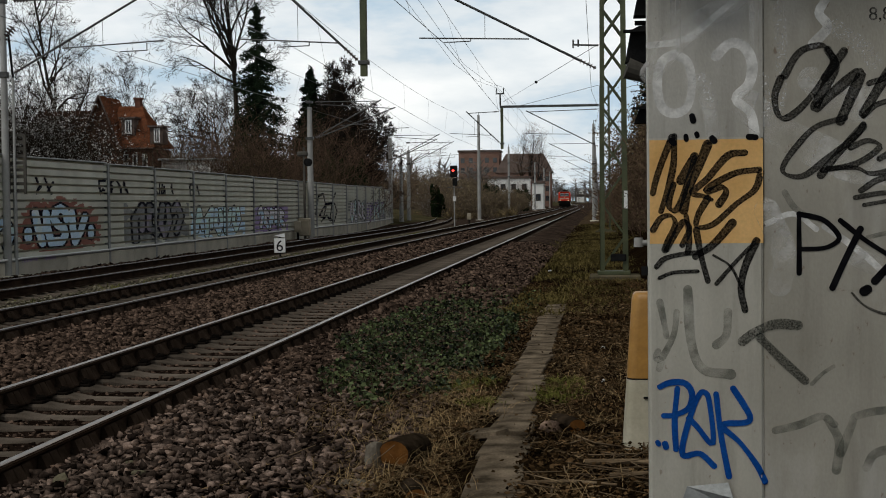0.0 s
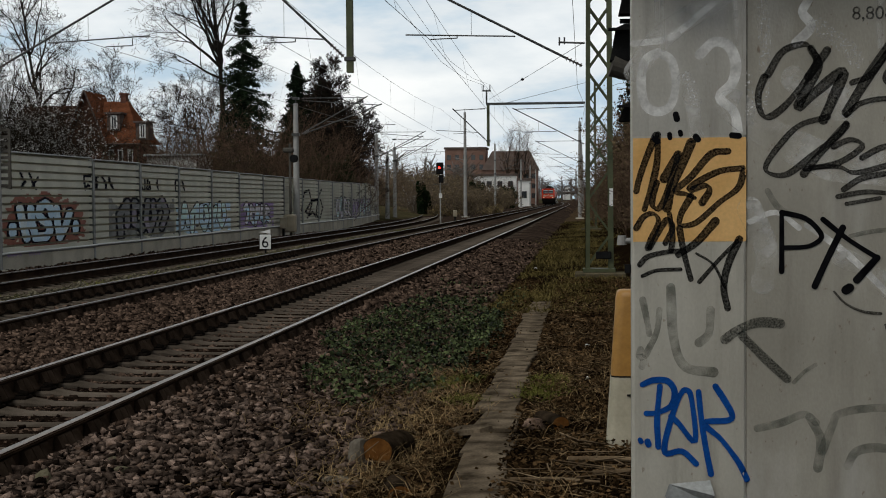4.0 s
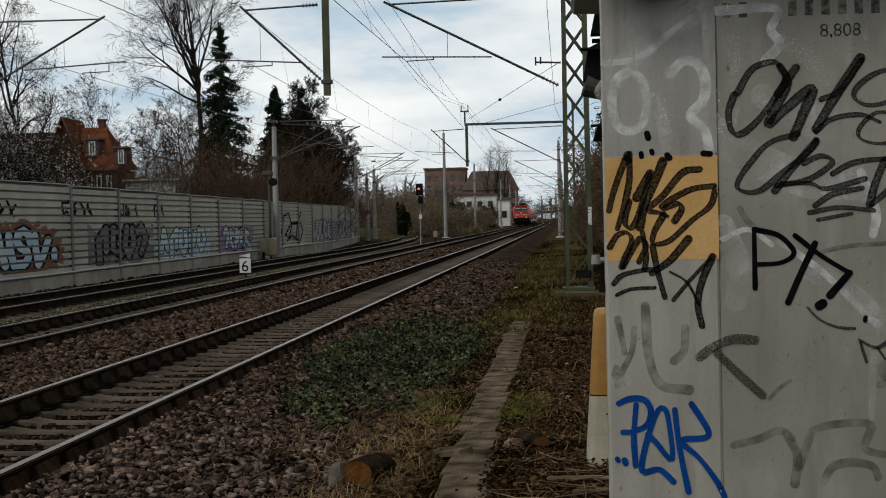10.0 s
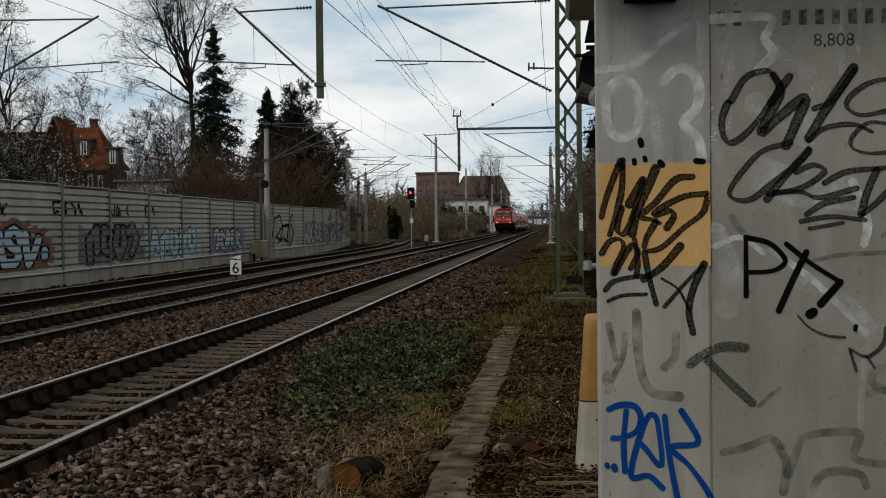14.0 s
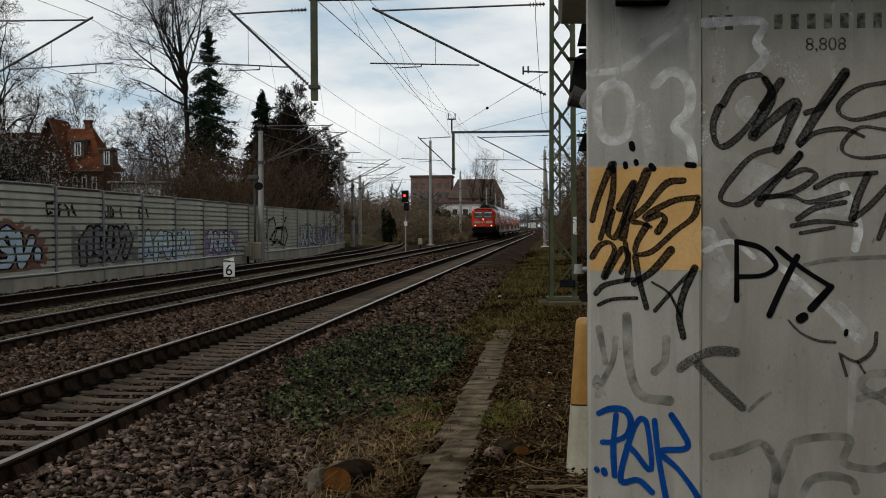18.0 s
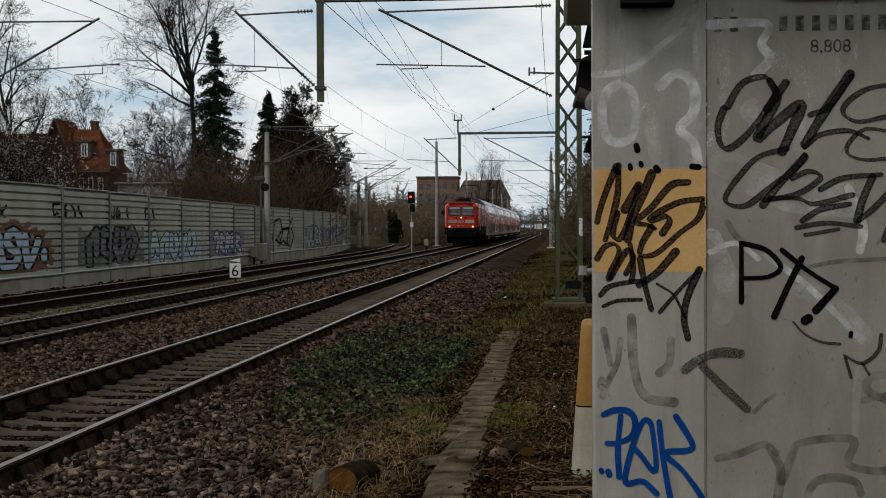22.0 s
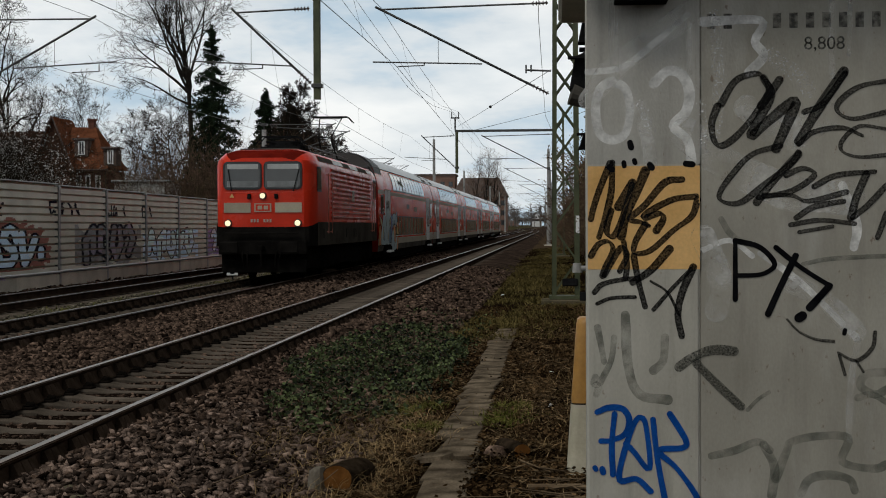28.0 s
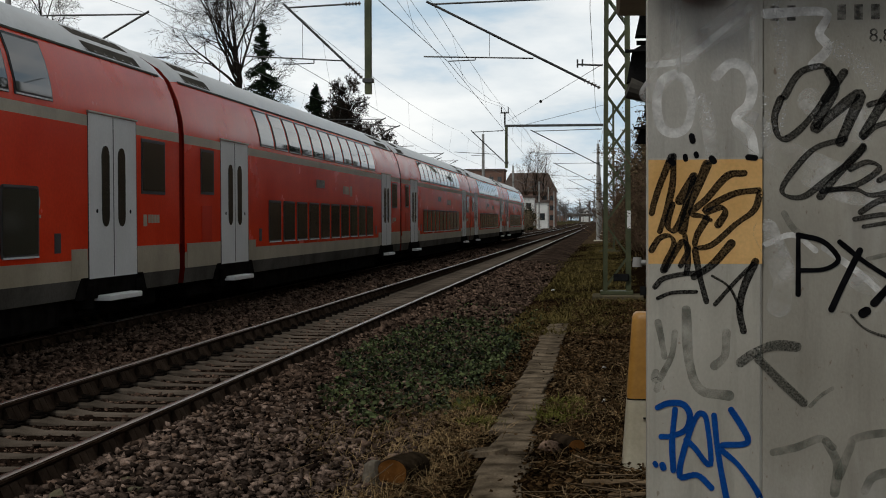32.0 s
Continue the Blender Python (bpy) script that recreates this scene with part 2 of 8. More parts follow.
# soil darker than its own tone: crevice shade is put into the colour
M_SOIL = mat("path_soil_crevice_shade", (0.006, 0.0035, 0.002), (0.02, 0.0125, 0.006), rough=0.98, scale=1.6, fine=45, bump=1.0, grain=0.4, depth=0.04)
M_STRIP = mat("mossy_gravel", (0.10, 0.088, 0.055), (0.16, 0.14, 0.095), rough=0.98, scale=0.9, fine=30, bump=0.8, grain=0.35, depth=0.03)
M_TURF = mat("turf", (0.04, 0.036, 0.018), (0.075, 0.062, 0.033), rough=0.98, scale=0.4, fine=20, bump=1.0, grain=0.4, depth=0.05)
M_BANK = mat("brown_bank", (0.05, 0.034, 0.02), (0.09, 0.062, 0.036), rough=0.98, scale=0.8, fine=14, bump=1.0, grain=0.45, depth=0.1)
M_RAILTOP = mat("rail_head_steel", (0.17, 0.128, 0.098), (0.29, 0.225, 0.175), rough=0.3, metal=1.0, scale=2, fine=120, bump=0.05, grain=0.1, stretch=(8, 0.4, 8))
M_RAILDARK = mat("dull_rail_head_steel", (0.14, 0.12, 0.11), (0.2, 0.18, 0.165), rough=0.42, metal=1.0, scale=2, fine=120, bump=0.05, grain=0.1, stretch=(8, 0.4, 8))
M_RAIL = mat("rail_rust", (0.022, 0.014, 0.010), (0.045, 0.03, 0.021), rough=0.8, scale=3, fine=80, bump=0.3)
M_SLEEPER = mat("concrete_sleeper", (0.062, 0.05, 0.038), (0.13, 0.105, 0.083), rough=0.9, scale=3, fine=70, bump=0.4, vary=0.22)
M_CLIP = mat("clip_steel", (0.006, 0.005, 0.004), (0.014, 0.011, 0.009), rough=0.7, scale=9)
M_DAMPER = mat("damper_plate", (0.03, 0.02, 0.014), (0.055, 0.038, 0.027), rough=0.85, scale=6, vary=0.25)
M_PANEL = mat("noise_panel_aluminium", (0.475, 0.47, 0.385), (0.63, 0.62, 0.515), rough=0.62, scale=0.8, fine=25, bump=0.08, grain=0.1, vary=0.06)
M_POST = mat("galvanised_post", (0.24, 0.25, 0.245), (0.32, 0.33, 0.32), rough=0.55, metal=0.4, scale=3, fine=50, bump=0.1)
M_FOOTING = mat("mossy_footing", (0.06, 0.052, 0.03), (0.12, 0.1, 0.065), rough=0.95, scale=3, fine=30, bump=0.5)
M_PLINTH = mat("plinth_concrete", (0.44, 0.41, 0.335), (0.57, 0.53, 0.44), rough=0.9, scale=1.2, fine=40, bump=0.3, grain=0.16, vary=0.08)
M_MASTC = mat("mast_concrete", (0.29, 0.285, 0.27), (0.38, 0.375, 0.355), rough=0.85, scale=1.5, fine=40, bump=0.2, grain=0.15)
M_GREEN = mat("green_mast_paint", (0.04, 0.048, 0.018), (0.078, 0.088, 0.038), rough=0.6, scale=2.5, fine=40, bump=0.2, grain=0.25)
M_STEEL = mat("cantilever_steel", (0.05, 0.05, 0.048), (0.09, 0.09, 0.087), rough=0.5, metal=0.6, scale=4)
M_WIRE = mat("copper_wire", (0.07, 0.075, 0.07), (0.1, 0.105, 0.1), rough=0.55, metal=0.5, scale=2, bump=0)
M_INSUL = mat("brown_insulator", (0.03, 0.02, 0.016), (0.05, 0.035, 0.03), rough=0.3, scale=8)
M_BLACK = mat("black_housing", (0.010, 0.010, 0.010), (0.018, 0.018, 0.018), rough=0.75, scale=5)
M_HUT = mat("hut_grey_paint", (0.315, 0.294, 0.243), (0.44, 0.414, 0.35), rough=0.6, scale=2.2, contrast=(0.3, 0.7), stretch=(1, 1, 0.55), fine=90, bump=0.12, grain=0.08)
M_HUTEDGE = mat("hut_light_paint", (0.415, 0.392, 0.33), (0.545, 0.52, 0.445), rough=0.6, scale=2.6, contrast=(0.3, 0.7), stretch=(1, 1, 0.55), fine=90, bump=0.12, grain=0.08)


def weathered(m, streak, blotch, rust):
    """Rain streaks, blotches and rust specks over a painted sheet."""
    nd, ln = m.node_tree.nodes, m.node_tree.links
    bs = nd["Principled BSDF"]
    base = bs.inputs["Base Color"].links[0].from_socket
    co = nd.new("ShaderNodeTexCoord")

    def layer(scale, detail, lo, hi, color, fac, base, stretch):
        mp = nd.new("ShaderNodeMapping")
        mp.inputs["Scale"].default_value = stretch
        nz = nd.new("ShaderNodeTexNoise")
        nz.inputs["Scale"].default_value, nz.inputs["Detail"].default_value = scale, detail
        nz.inputs["Roughness"].default_value = 0.6
        mr = nd.new("ShaderNodeMapRange")
        mr.inputs["From Min"].default_value, mr.inputs["From Max"].default_value = lo, hi
        mr.inputs["To Min"].default_value, mr.inputs["To Max"].default_value = 0.0, fac
        mx = nd.new("ShaderNodeMix")
        mx.data_type, mx.blend_type = "RGBA", "MIX"
        mx.inputs[7].default_value = (*color, 1)
        ln.new(co.outputs["Object"], mp.inputs["Vector"])
        ln.new(mp.outputs["Vector"], nz.inputs["Vector"])
        ln.new(nz.outputs["Fac"], mr.inputs["Value"])
        ln.new(mr.outputs["Result"], mx.inputs[0])
        ln.new(base, mx.inputs[6])
        return mx.outputs[2]

    base = layer(0.9, 4, 0.42, 0.66, (0.20, 0.18, 0.14), blotch * 0.7, base, (1, 1, 0.6))
    base = layer(3.0, 6, 0.50, 0.72, (0.22, 0.205, 0.17), blotch, base, (0.7, 0.7, 0.45))
    base = layer(1.0, 5, 0.52, 0.70, (0.15, 0.135, 0.11), streak, base, (9, 9, 0.8))
    base = layer(1.0, 4, 0.56, 0.72, (0.72, 0.71, 0.68), streak * 0.8, base, (3.2, 3.2, 0.9))
    base = layer(30.0, 4, 0.66, 0.72, (0.13, 0.065, 0.03), rust, base, (1, 1, 0.6))
    ln.new(base, bs.inputs["Base Color"])


M_HUTOLD = mat("older_darker_grey_paint", (0.36, 0.345, 0.305), (0.48, 0.46, 0.41), rough=0.6, scale=2.4, contrast=(0.3, 0.7), stretch=(1, 1, 0.55), fine=90, bump=0.12, grain=0.08)
weathered(M_HUT, 0.3, 0.5, 0.6)
weathered(M_HUTOLD, 0.4, 0.4, 0.5)
weathered(M_HUTEDGE, 0.35, 0.35, 0.5)
M_YELLOWPAINT = mat("yellow_patch_paint", (0.66, 0.37, 0.115), (0.82, 0.50, 0.19), rough=0.65, scale=3, fine=60, bump=0.08, grain=0.1)
M_INK = mat("black_spray", (0.004, 0.004, 0.005), (0.010, 0.010, 0.011), rough=0.8, scale=12, fine=90, bump=0.05)
M_BLUE = mat("blue_spray", (0.006, 0.055, 0.25), (0.01, 0.08, 0.33), rough=0.75, scale=9, fine=80, bump=0.05)
M_RED = mat("train_red", (0.52, 0.027, 0.0095), (0.615, 0.038, 0.0135), rough=0.26, scale=0.9, fine=30, bump=0.01, grain=0.08, spec=0.16)
M_REDDIRTY = mat("dirty_train_red", (0.64, 0.036, 0.010), (0.74, 0.052, 0.015), rough=0.24, scale=0.9, fine=20, bump=0.01, grain=0.1, spec=0.11)
M_STRIPE = mat("train_cream_stripe", (0.30, 0.255, 0.18), (0.42, 0.365, 0.27), rough=0.5, scale=1.2, fine=20, bump=0.02, grain=0.1)
M_DOOR = mat("door_light_grey", (0.62, 0.62, 0.605), (0.7, 0.7, 0.685), rough=0.45, scale=1.2, fine=20, bump=0.02, grain=0.06)
M_ROOF = mat("coach_roof_grey", (0.42, 0.43, 0.43), (0.55, 0.56, 0.56), rough=0.35, metal=0.2, scale=0.8, fine=18, bump=0.04, grain=0.12)
M_SKIRT = mat("frame_grey", (0.06, 0.055, 0.047), (0.1, 0.092, 0.08), rough=0.7, scale=1.2, fine=25, bump=0.1, grain=0.2)
M_BOGIE = mat("bogie_black", (0.005, 0.0045, 0.004), (0.011, 0.01, 0.009), rough=0.9, scale=4)
M_GLASS = pane("train_window_glass", (0.012, 0.014, 0.015))
M_GLASSLOW = pane("lower_window_glass", (0.035, 0.032, 0.026), 0.08)
M_RUBBER = mat("window_rubber", (0.015, 0.015, 0.015), (0.025, 0.025, 0.025), rough=0.6, scale=6)
M_LAMP = glow("head_lamp_lens", (1.0, 0.80, 0.50), 0.95)
# dark red for soot on the locomotive and painted shadow on coach ends
M_REDDARK = mat("soot_and_shade_red", (0.10, 0.008, 0.005), (0.16, 0.012, 0.007), rough=0.75, scale=2, bump=0.05)
M_LOCOFRAME = mat("dirty_brown_grey_frame", (0.042, 0.037, 0.03), (0.07, 0.062, 0.05), rough=0.8, scale=1.2, fine=25, bump=0.1, grain=0.25)
M_BLIND = mat("grey_blind", (0.36, 0.37, 0.36), (0.46, 0.47, 0.455), rough=0.7, scale=2, bump=0)
M_DESK = mat("grey_driving_desk", (0.13, 0.14, 0.14), (0.2, 0.21, 0.21), rough=0.5, scale=3, bump=0)
M_SCREEN = pane("windscreen_glass", (0.045, 0.05, 0.052), 0.02)
M_SOOTROOF = mat("sooty_roof_grey", (0.028, 0.028, 0.026), (0.06, 0.058, 0.054), rough=0.6, scale=1.2, fine=20, bump=0.05, grain=0.2)
M_DISPLAY = mat("unlit_greenish_display", (0.05, 0.035, 0.012), (0.075, 0.055, 0.02), rough=0.3, scale=4, bump=0)
M_RIBEDGE = mat("pale_red_highlight_and_wear", (0.40, 0.11, 0.07), (0.50, 0.2, 0.14), rough=0.5, scale=2, fine=30, bump=0, grain=0.2)
M_FRAME = mat("sooty_frame", (0.006, 0.0055, 0.005), (0.015, 0.0135, 0.012), rough=0.9, scale=2, fine=25, bump=0.1, grain=0.3)
M_WHITE = mat("white_paint", (0.70, 0.70, 0.68), (0.78, 0.78, 0.76), rough=0.55, scale=3, bump=0.05, grain=0.05)
M_REDLIGHT = glow("red_signal_lens", (1.0, 0.02, 0.015), 8.0)

# ---- ground: one sheet to the horizon ----
T1, T2, T3 = -4.42, -8.42, -12.05
PROFILE = [(-900, 3), (-120, 2.2), (-40, 1.2), (-22, 0.5), (-15.9, -0.1), (-15.2, -0.28), (-14.0, -0.3), (-13.5, -0.24), (-10.7, -0.24), (-10.35, -0.3), (-10.0, -0.29), (-9.8, -0.24),
           (-7.75, -0.24), (-7.55, -0.19), (-6.6, -0.16), (-6.2, -0.16), (-5.35, -0.19), (-5.1, -0.245), (-3.75, -0.245), (-3.55, -0.19), (-2.8, -0.2), (-2.4, -0.28), (-1.75, -0.42), (-1.3, -0.37), (-0.5, -0.35), (2.4, -0.3), (900, -0.3)]
BANK = [(-900, 0), (1.1, 0), (2.0, 0.5), (4, 2.2), (7, 3.4), (14, 3.8), (900, 4.5)]


def ground_z(x, y):
    z = np.interp(x, *zip(*PROFILE))
    near = np.clip((np.asarray(y) - 14) / 12, 0, 1)
    return z + near * np.interp(x, *zip(*BANK))


def build_ground():
    xs = np.unique(np.concatenate([np.linspace(-900, -60, 16), np.linspace(-60, -16, 20), np.arange(-16, 4, 0.2), np.linspace(4, 20, 17), np.linspace(20, 900, 14), [-15.3, -10.75, -9.9]]).round(3))
    ys = np.unique(np.concatenate([np.linspace(-300, -10, 8), np.arange(-10, 4, 2.0), np.arange(4, 40, 0.25), np.arange(40, 120, 1.0), np.arange(120, 420, 6), np.linspace(420, 2500, 16)]).round(3))
    X, Y = np.meshgrid(xs, ys)
    Z = ground_z(X, Y)
    amp = np.where((X > -16) & (X < 3), 0.02, 0.12)
    for i in range(Z.shape[0]):
        for j in range(Z.shape[1]):
            if abs(X[i, j]) < 60 and Y[i, j] < 200:
                Z[i, j] += amp[i, j] * noise.noise((X[i, j] * 0.9, Y[i, j] * 0.9, 0.3)) + amp[i, j] * 0.6 * noise.noise((X[i, j] * 3.1, Y[i, j] * 3.1, 1.7))
    nx, ny = len(xs), len(ys)
    k = np.arange(nx * ny).reshape(ny, nx)
    faces = np.stack([k[:-1, :-1], k[:-1, 1:], k[1:, 1:], k[1:, :-1]], -1).reshape(-1, 4)
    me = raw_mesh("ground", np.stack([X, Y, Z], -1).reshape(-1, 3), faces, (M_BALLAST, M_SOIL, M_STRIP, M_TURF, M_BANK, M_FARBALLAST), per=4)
    cx = ((xs[:-1] + xs[1:]) / 2)[None, :].repeat(ny - 1, 0)
    cy = ((ys[:-1] + ys[1:]) / 2)[:, None].repeat(nx - 1, 1)
    wob = np.array([0.35 * noise.noise((0.0, y * 0.5, 4.0)) for y in (ys[:-1] + ys[1:]) / 2])[:, None]
    idx = np.full(cx.shape, 3)
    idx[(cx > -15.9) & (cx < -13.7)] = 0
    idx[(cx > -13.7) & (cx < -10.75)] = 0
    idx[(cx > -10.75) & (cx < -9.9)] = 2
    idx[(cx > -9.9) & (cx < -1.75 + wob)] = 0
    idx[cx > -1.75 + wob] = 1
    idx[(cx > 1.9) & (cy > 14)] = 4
    # beyond 60 m the lighter copy takes over from the gap-shade ballast
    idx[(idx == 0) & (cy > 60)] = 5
    idx[(idx == 1) & (cy > 120)] = 4
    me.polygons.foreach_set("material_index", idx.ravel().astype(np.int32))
    me.shade_smooth()
    tagged(new("ground", me), "railway ground of ballast, bare soil and moss", "ground", kind="structure")


build_ground()

# ---- tracks ----
RAIL_OUT = [(-0.036, 0.0), (0.036, 0.0), (0.036, -0.03), (0.012, -0.05), (0.010, -0.14), (0.07, -0.16), (0.07, -0.172), (-0.07, -0.172), (-0.07, -0.16), (-0.010, -0.14), (-0.012, -0.05), (-0.036, -0.03)]


def curve_x(x0, y, bend):
    """The outer track bends sharply; the main line swings gently to the same side far off."""
    return x0 - (max(0.0, y - bend) ** 2) / 2 / (640.0 if bend < 200 else 6400.0)


def rail_shape(x0, y0, y1, bend=300, step=6.0):
    """A rail along the track: foot, web and head below, a polished running band on top."""
    sh = Shape()
    n = int((y1 - y0) / step) + 1
    ys = [y0 + (y1 - y0) * i / n for i in range(n + 1)] if bend < 200 else [y0, bend] + [bend + (y1 - bend) * k / 16 for k in range(1, 17)]
    rings = [[(curve_x(x0, y, bend) + px, y, pz) for px, pz in RAIL_OUT] for y in ys]
    sh.loft(rings)
    head = Shape()
    hp = [(-0.0365, -0.014), (-0.036, -0.006), (-0.03, 0.001), (-0.018, 0.005), (0.0, 0.0065), (0.018, 0.005), (0.03, 0.001), (0.036, -0.006), (0.0365, -0.014)]
    head.loft([[(curve_x(x0, y, bend) + px, y, pz + 0.0005) for px, pz in hp] for y in ys])
    return sh, head


def sleeper_mesh():
    """A waisted concrete sleeper, 2.6 m long, higher under the rails than in the middle."""
    sh = Shape()
    rings = []
    for x, w, top in ((-1.3, 0.13, -0.215), (-1.26, 0.145, -0.2), (-0.98, 0.145, -0.192), (-0.55, 0.14, -0.192), (-0.35, 0.115, -0.222), (0, 0.11, -0.228), (0.35, 0.115, -0.222), (0.55, 0.14, -0.192), (0.98, 0.145, -0.192), (1.26, 0.145, -0.2), (1.3, 0.13, -0.215)):
        rings.append([(x, -w, -0.40), (x, -w + 0.01, top - 0.02), (x, -w + 0.03, top), (x, w - 0.03, top), (x, w - 0.01, top - 0.02), (x, w, -0.40)])
    sh.loft(rings)
    return sh.mesh("sleeper", (M_SLEEPER,))


def clip_mesh():
    sh = Shape()
    sh.box(-0.06, 0.07, -0.085, 0.085, -0.2, -0.165, bevel=0.006)
    sh.box(-0.02, 0.06, -0.03, 0.03, -0.17, -0.125, bevel=0.01)
    for s in (-1, 1):
        sh.tube((-0.03, s * 0.04, -0.16), (0.035, s * 0.05, -0.15), 0.011, n=6)
    sh.tube((0.0, 0, -0.18), (0.0, 0, -0.118), 0.017, n=6)
    sh.tube((0.0, 0, -0.172), (0.0, 0, -0.155), 0.03, n=6)
    return sh.mesh("rail_clip", (M_CLIP,))


def damper_mesh():
    sh = Shape()
    for a, b in ((-0.205, -0.075), (-0.06, 0.06), (0.075, 0.205)):
        sh.sweep([(-0.03, -0.05), (-0.006, -0.046), (0.052, -0.16), (0.052, -0.178), (-0.03, -0.178)], "y", a, b)
    return sh.mesh("rail_damper", (M_DAMPER,))


SLEEPER, CLIP, DAMPER = sleeper_mesh(), clip_mesh(), damper_mesh()


def build_track(x0, ynear, yend, ylast, clips_to, label, bend=300, shine=M_RAILTOP):
    tr = thing("railway_track", (0, 0, 0), label, "railway track", "railway tracks")
    for s in (-0.752, 0.752):
        sh, head = rail_shape(x0 + s, ynear - 14, ylast, bend)
        r = part("rail", sh, M_RAIL, tr)
        part("running_surface", head, shine, r, "polished steel rail head", smooth=60)
    y, n = ynear, 0
    while y < yend:
        dx = curve_x(x0, y, bend)
        part("sleeper", SLEEPER, M_SLEEPER, tr, at=pose(dx, y, 0, 0, 0, -0.3 + 0.6 * random.random()))
        if y < clips_to:
            for s in (-0.752, 0.752):
                for k in (-1, 1):
                    part("rail_clip", CLIP, M_CLIP, tr, at=pose(dx + s + k * 0.125, y, 0, 0, 0, 0 if k > 0 else 180))
                    part("rail_damper", DAMPER, M_DAMPER, tr, at=pose(dx + s + k * 0.047, y + 0.3, 0, 0, 0, 0 if k > 0 else 180))
        y += 0.6
        n += 1
    return tr


build_track(T1, 6.55, 130, 640, 34, "ballasted track with shiny rails on concrete sleepers")
build_track(T2, 12.4, 130, 640, 45, "middle ballasted track with dark rails on concrete sleepers", shine=M_RAILDARK)
build_track(T3, 24.2, 190, 270, 0, "outer ballasted track that bends away along the barrier", bend=78, shine=M_RAILDARK)

# ---- noise barrier ----


BAR_Y = [17.0, 22.0, 27.0, 31.9, 36.7] + [44.0 + 4.8 * i for i in range(9)] + [87.0, 91.0, 95.0, 99.0, 103.0, 107.0, 111.0, 115.0]


def bar_dx(y):
    """How far the barrier has swung away with the outer track."""
    return float(np.interp(y, BAR_Y, [-0.57 * (max(0.0, b - 86.0) / 20) ** 2 for b in BAR_Y]))


def build_barrier():
    xw = -15.35
    ys = BAR_Y
    bar = thing("noise_barrier", (xw, 40, -0.3), "ribbed grey metal noise barrier on a concrete plinth, covered in graffiti", "noise barrier")
    top = lambda y: 2.87 - 0.0052 * min(y - 40, 47) + 0.0028 * max(0.0, min(y, 104) - 87) - (0.13 if y > 106 else 0.0) - (0.14 if y > 110 else 0.0)
    ptop = lambda y: 0.2 + 0.002 * (y - 40)
    for i, (y0, y1) in enumerate(zip(ys, ys[1:])):
        sh, L = Shape(), y1 - y0
        at = pose(bar_dx(y0), y0 - 40, 0, 0, 0, math.degrees(math.atan2(bar_dx(y0) - bar_dx(y1), L)))
        z0, z1 = ptop(y0) + 0.3, top(y0) + 0.3
        n = 12
        pr = [(-0.09, z0)]
        for k in range(n):
            a, b = z0 + (z1 - z0) * k / n, z0 + (z1 - z0) * (k + 1) / n
            d = b - a
            pr += [(0.05, a + d * 0.01), (0.046, a + d * 0.74), (-0.06, a + d * 0.77), (-0.06, a + d * 0.97)]
        pr += [(0.05, z1 - 0.004), (-0.09, z1)]
        sh.sweep(pr, "y", 0.07, L - 0.07)
        part("barrier_panel", sh, M_PANEL, bar, at=at)
        cap = Shape().box(-0.075, 0.075, 0.06, L - 0.06, z1 + 0.003, z1 + 0.05, bevel=0.012)
        part("capping", cap, M_POST, bar, at=at)
        rail = Shape().box(-0.075, 0.085, 0.06, L - 0.06, z0 - 0.055, z0 - 0.003, bevel=0.01)
        part("bottom_rail", rail, M_POST, bar, at=at)
        part("pipe_rail", Shape().tube((0.16, 0, z0 + 0.02), (0.16, L, z0 + 0.02), 0.03, n=6), M_WHITE, bar, at=at)
        for h in (0, 1):
            ya, yb = L * h / 2, L * (h + 1) / 2
            pl = Shape().box(-0.09, 0.09, ya + 0.012, yb - 0.012, -0.25, z0 - 0.06, bevel=0.012)
            part("plinth_block", pl, M_PLINTH, bar, at=at)
    for y in ys:
        po = Shape()
        zt = top(y) + 0.3 + 0.04
        o = bar_dx(y)
        po.box(o + 0.06, o + 0.1, y - 40 - 0.08, y - 40 + 0.08, -0.3, zt)
        po.box(o - 0.1, o - 0.06, y - 40 - 0.08, y - 40 + 0.08, -0.3, zt)
        po.box(o - 0.06, o + 0.06, y - 40 - 0.012, y - 40 + 0.012, -0.3, zt)
        part("barrier_post", po, M_POST, bar)


build_barrier()

# ---- relay hut beside the track ----
HX, HY = 0.222, 6.8


def build_hut():
    hut = thing("relay_hut", (HX, HY, -0.4), "grey painted concrete relay hut of a level crossing, covered in graffiti", "relay hut")
    part("corner_pilaster", Shape().box(0, 0.525, 0, 0.2, 0, 3.3, bevel=0.012), M_HUTEDGE, hut, "lighter grey corner strip")
    part("wall_panel", Shape().box(0.525, 4.6, 0.012, 2.6, 0, 3.3, bevel=0.006), M_HUT, hut)
    part("side_wall", Shape().box(0.33, 0.52, 0.2, 2.6, 0, 3.3), M_HUT, hut)
    part("roof_slab", Shape().box(-0.12, 4.7, -0.3, 2.75, 3.3, 3.45, bevel=0.02), M_PLINTH, hut)
    return hut


HUT = build_hut()

# ---- overhead line: two portals on lattice masts, concrete masts, cantilevers, wires ----


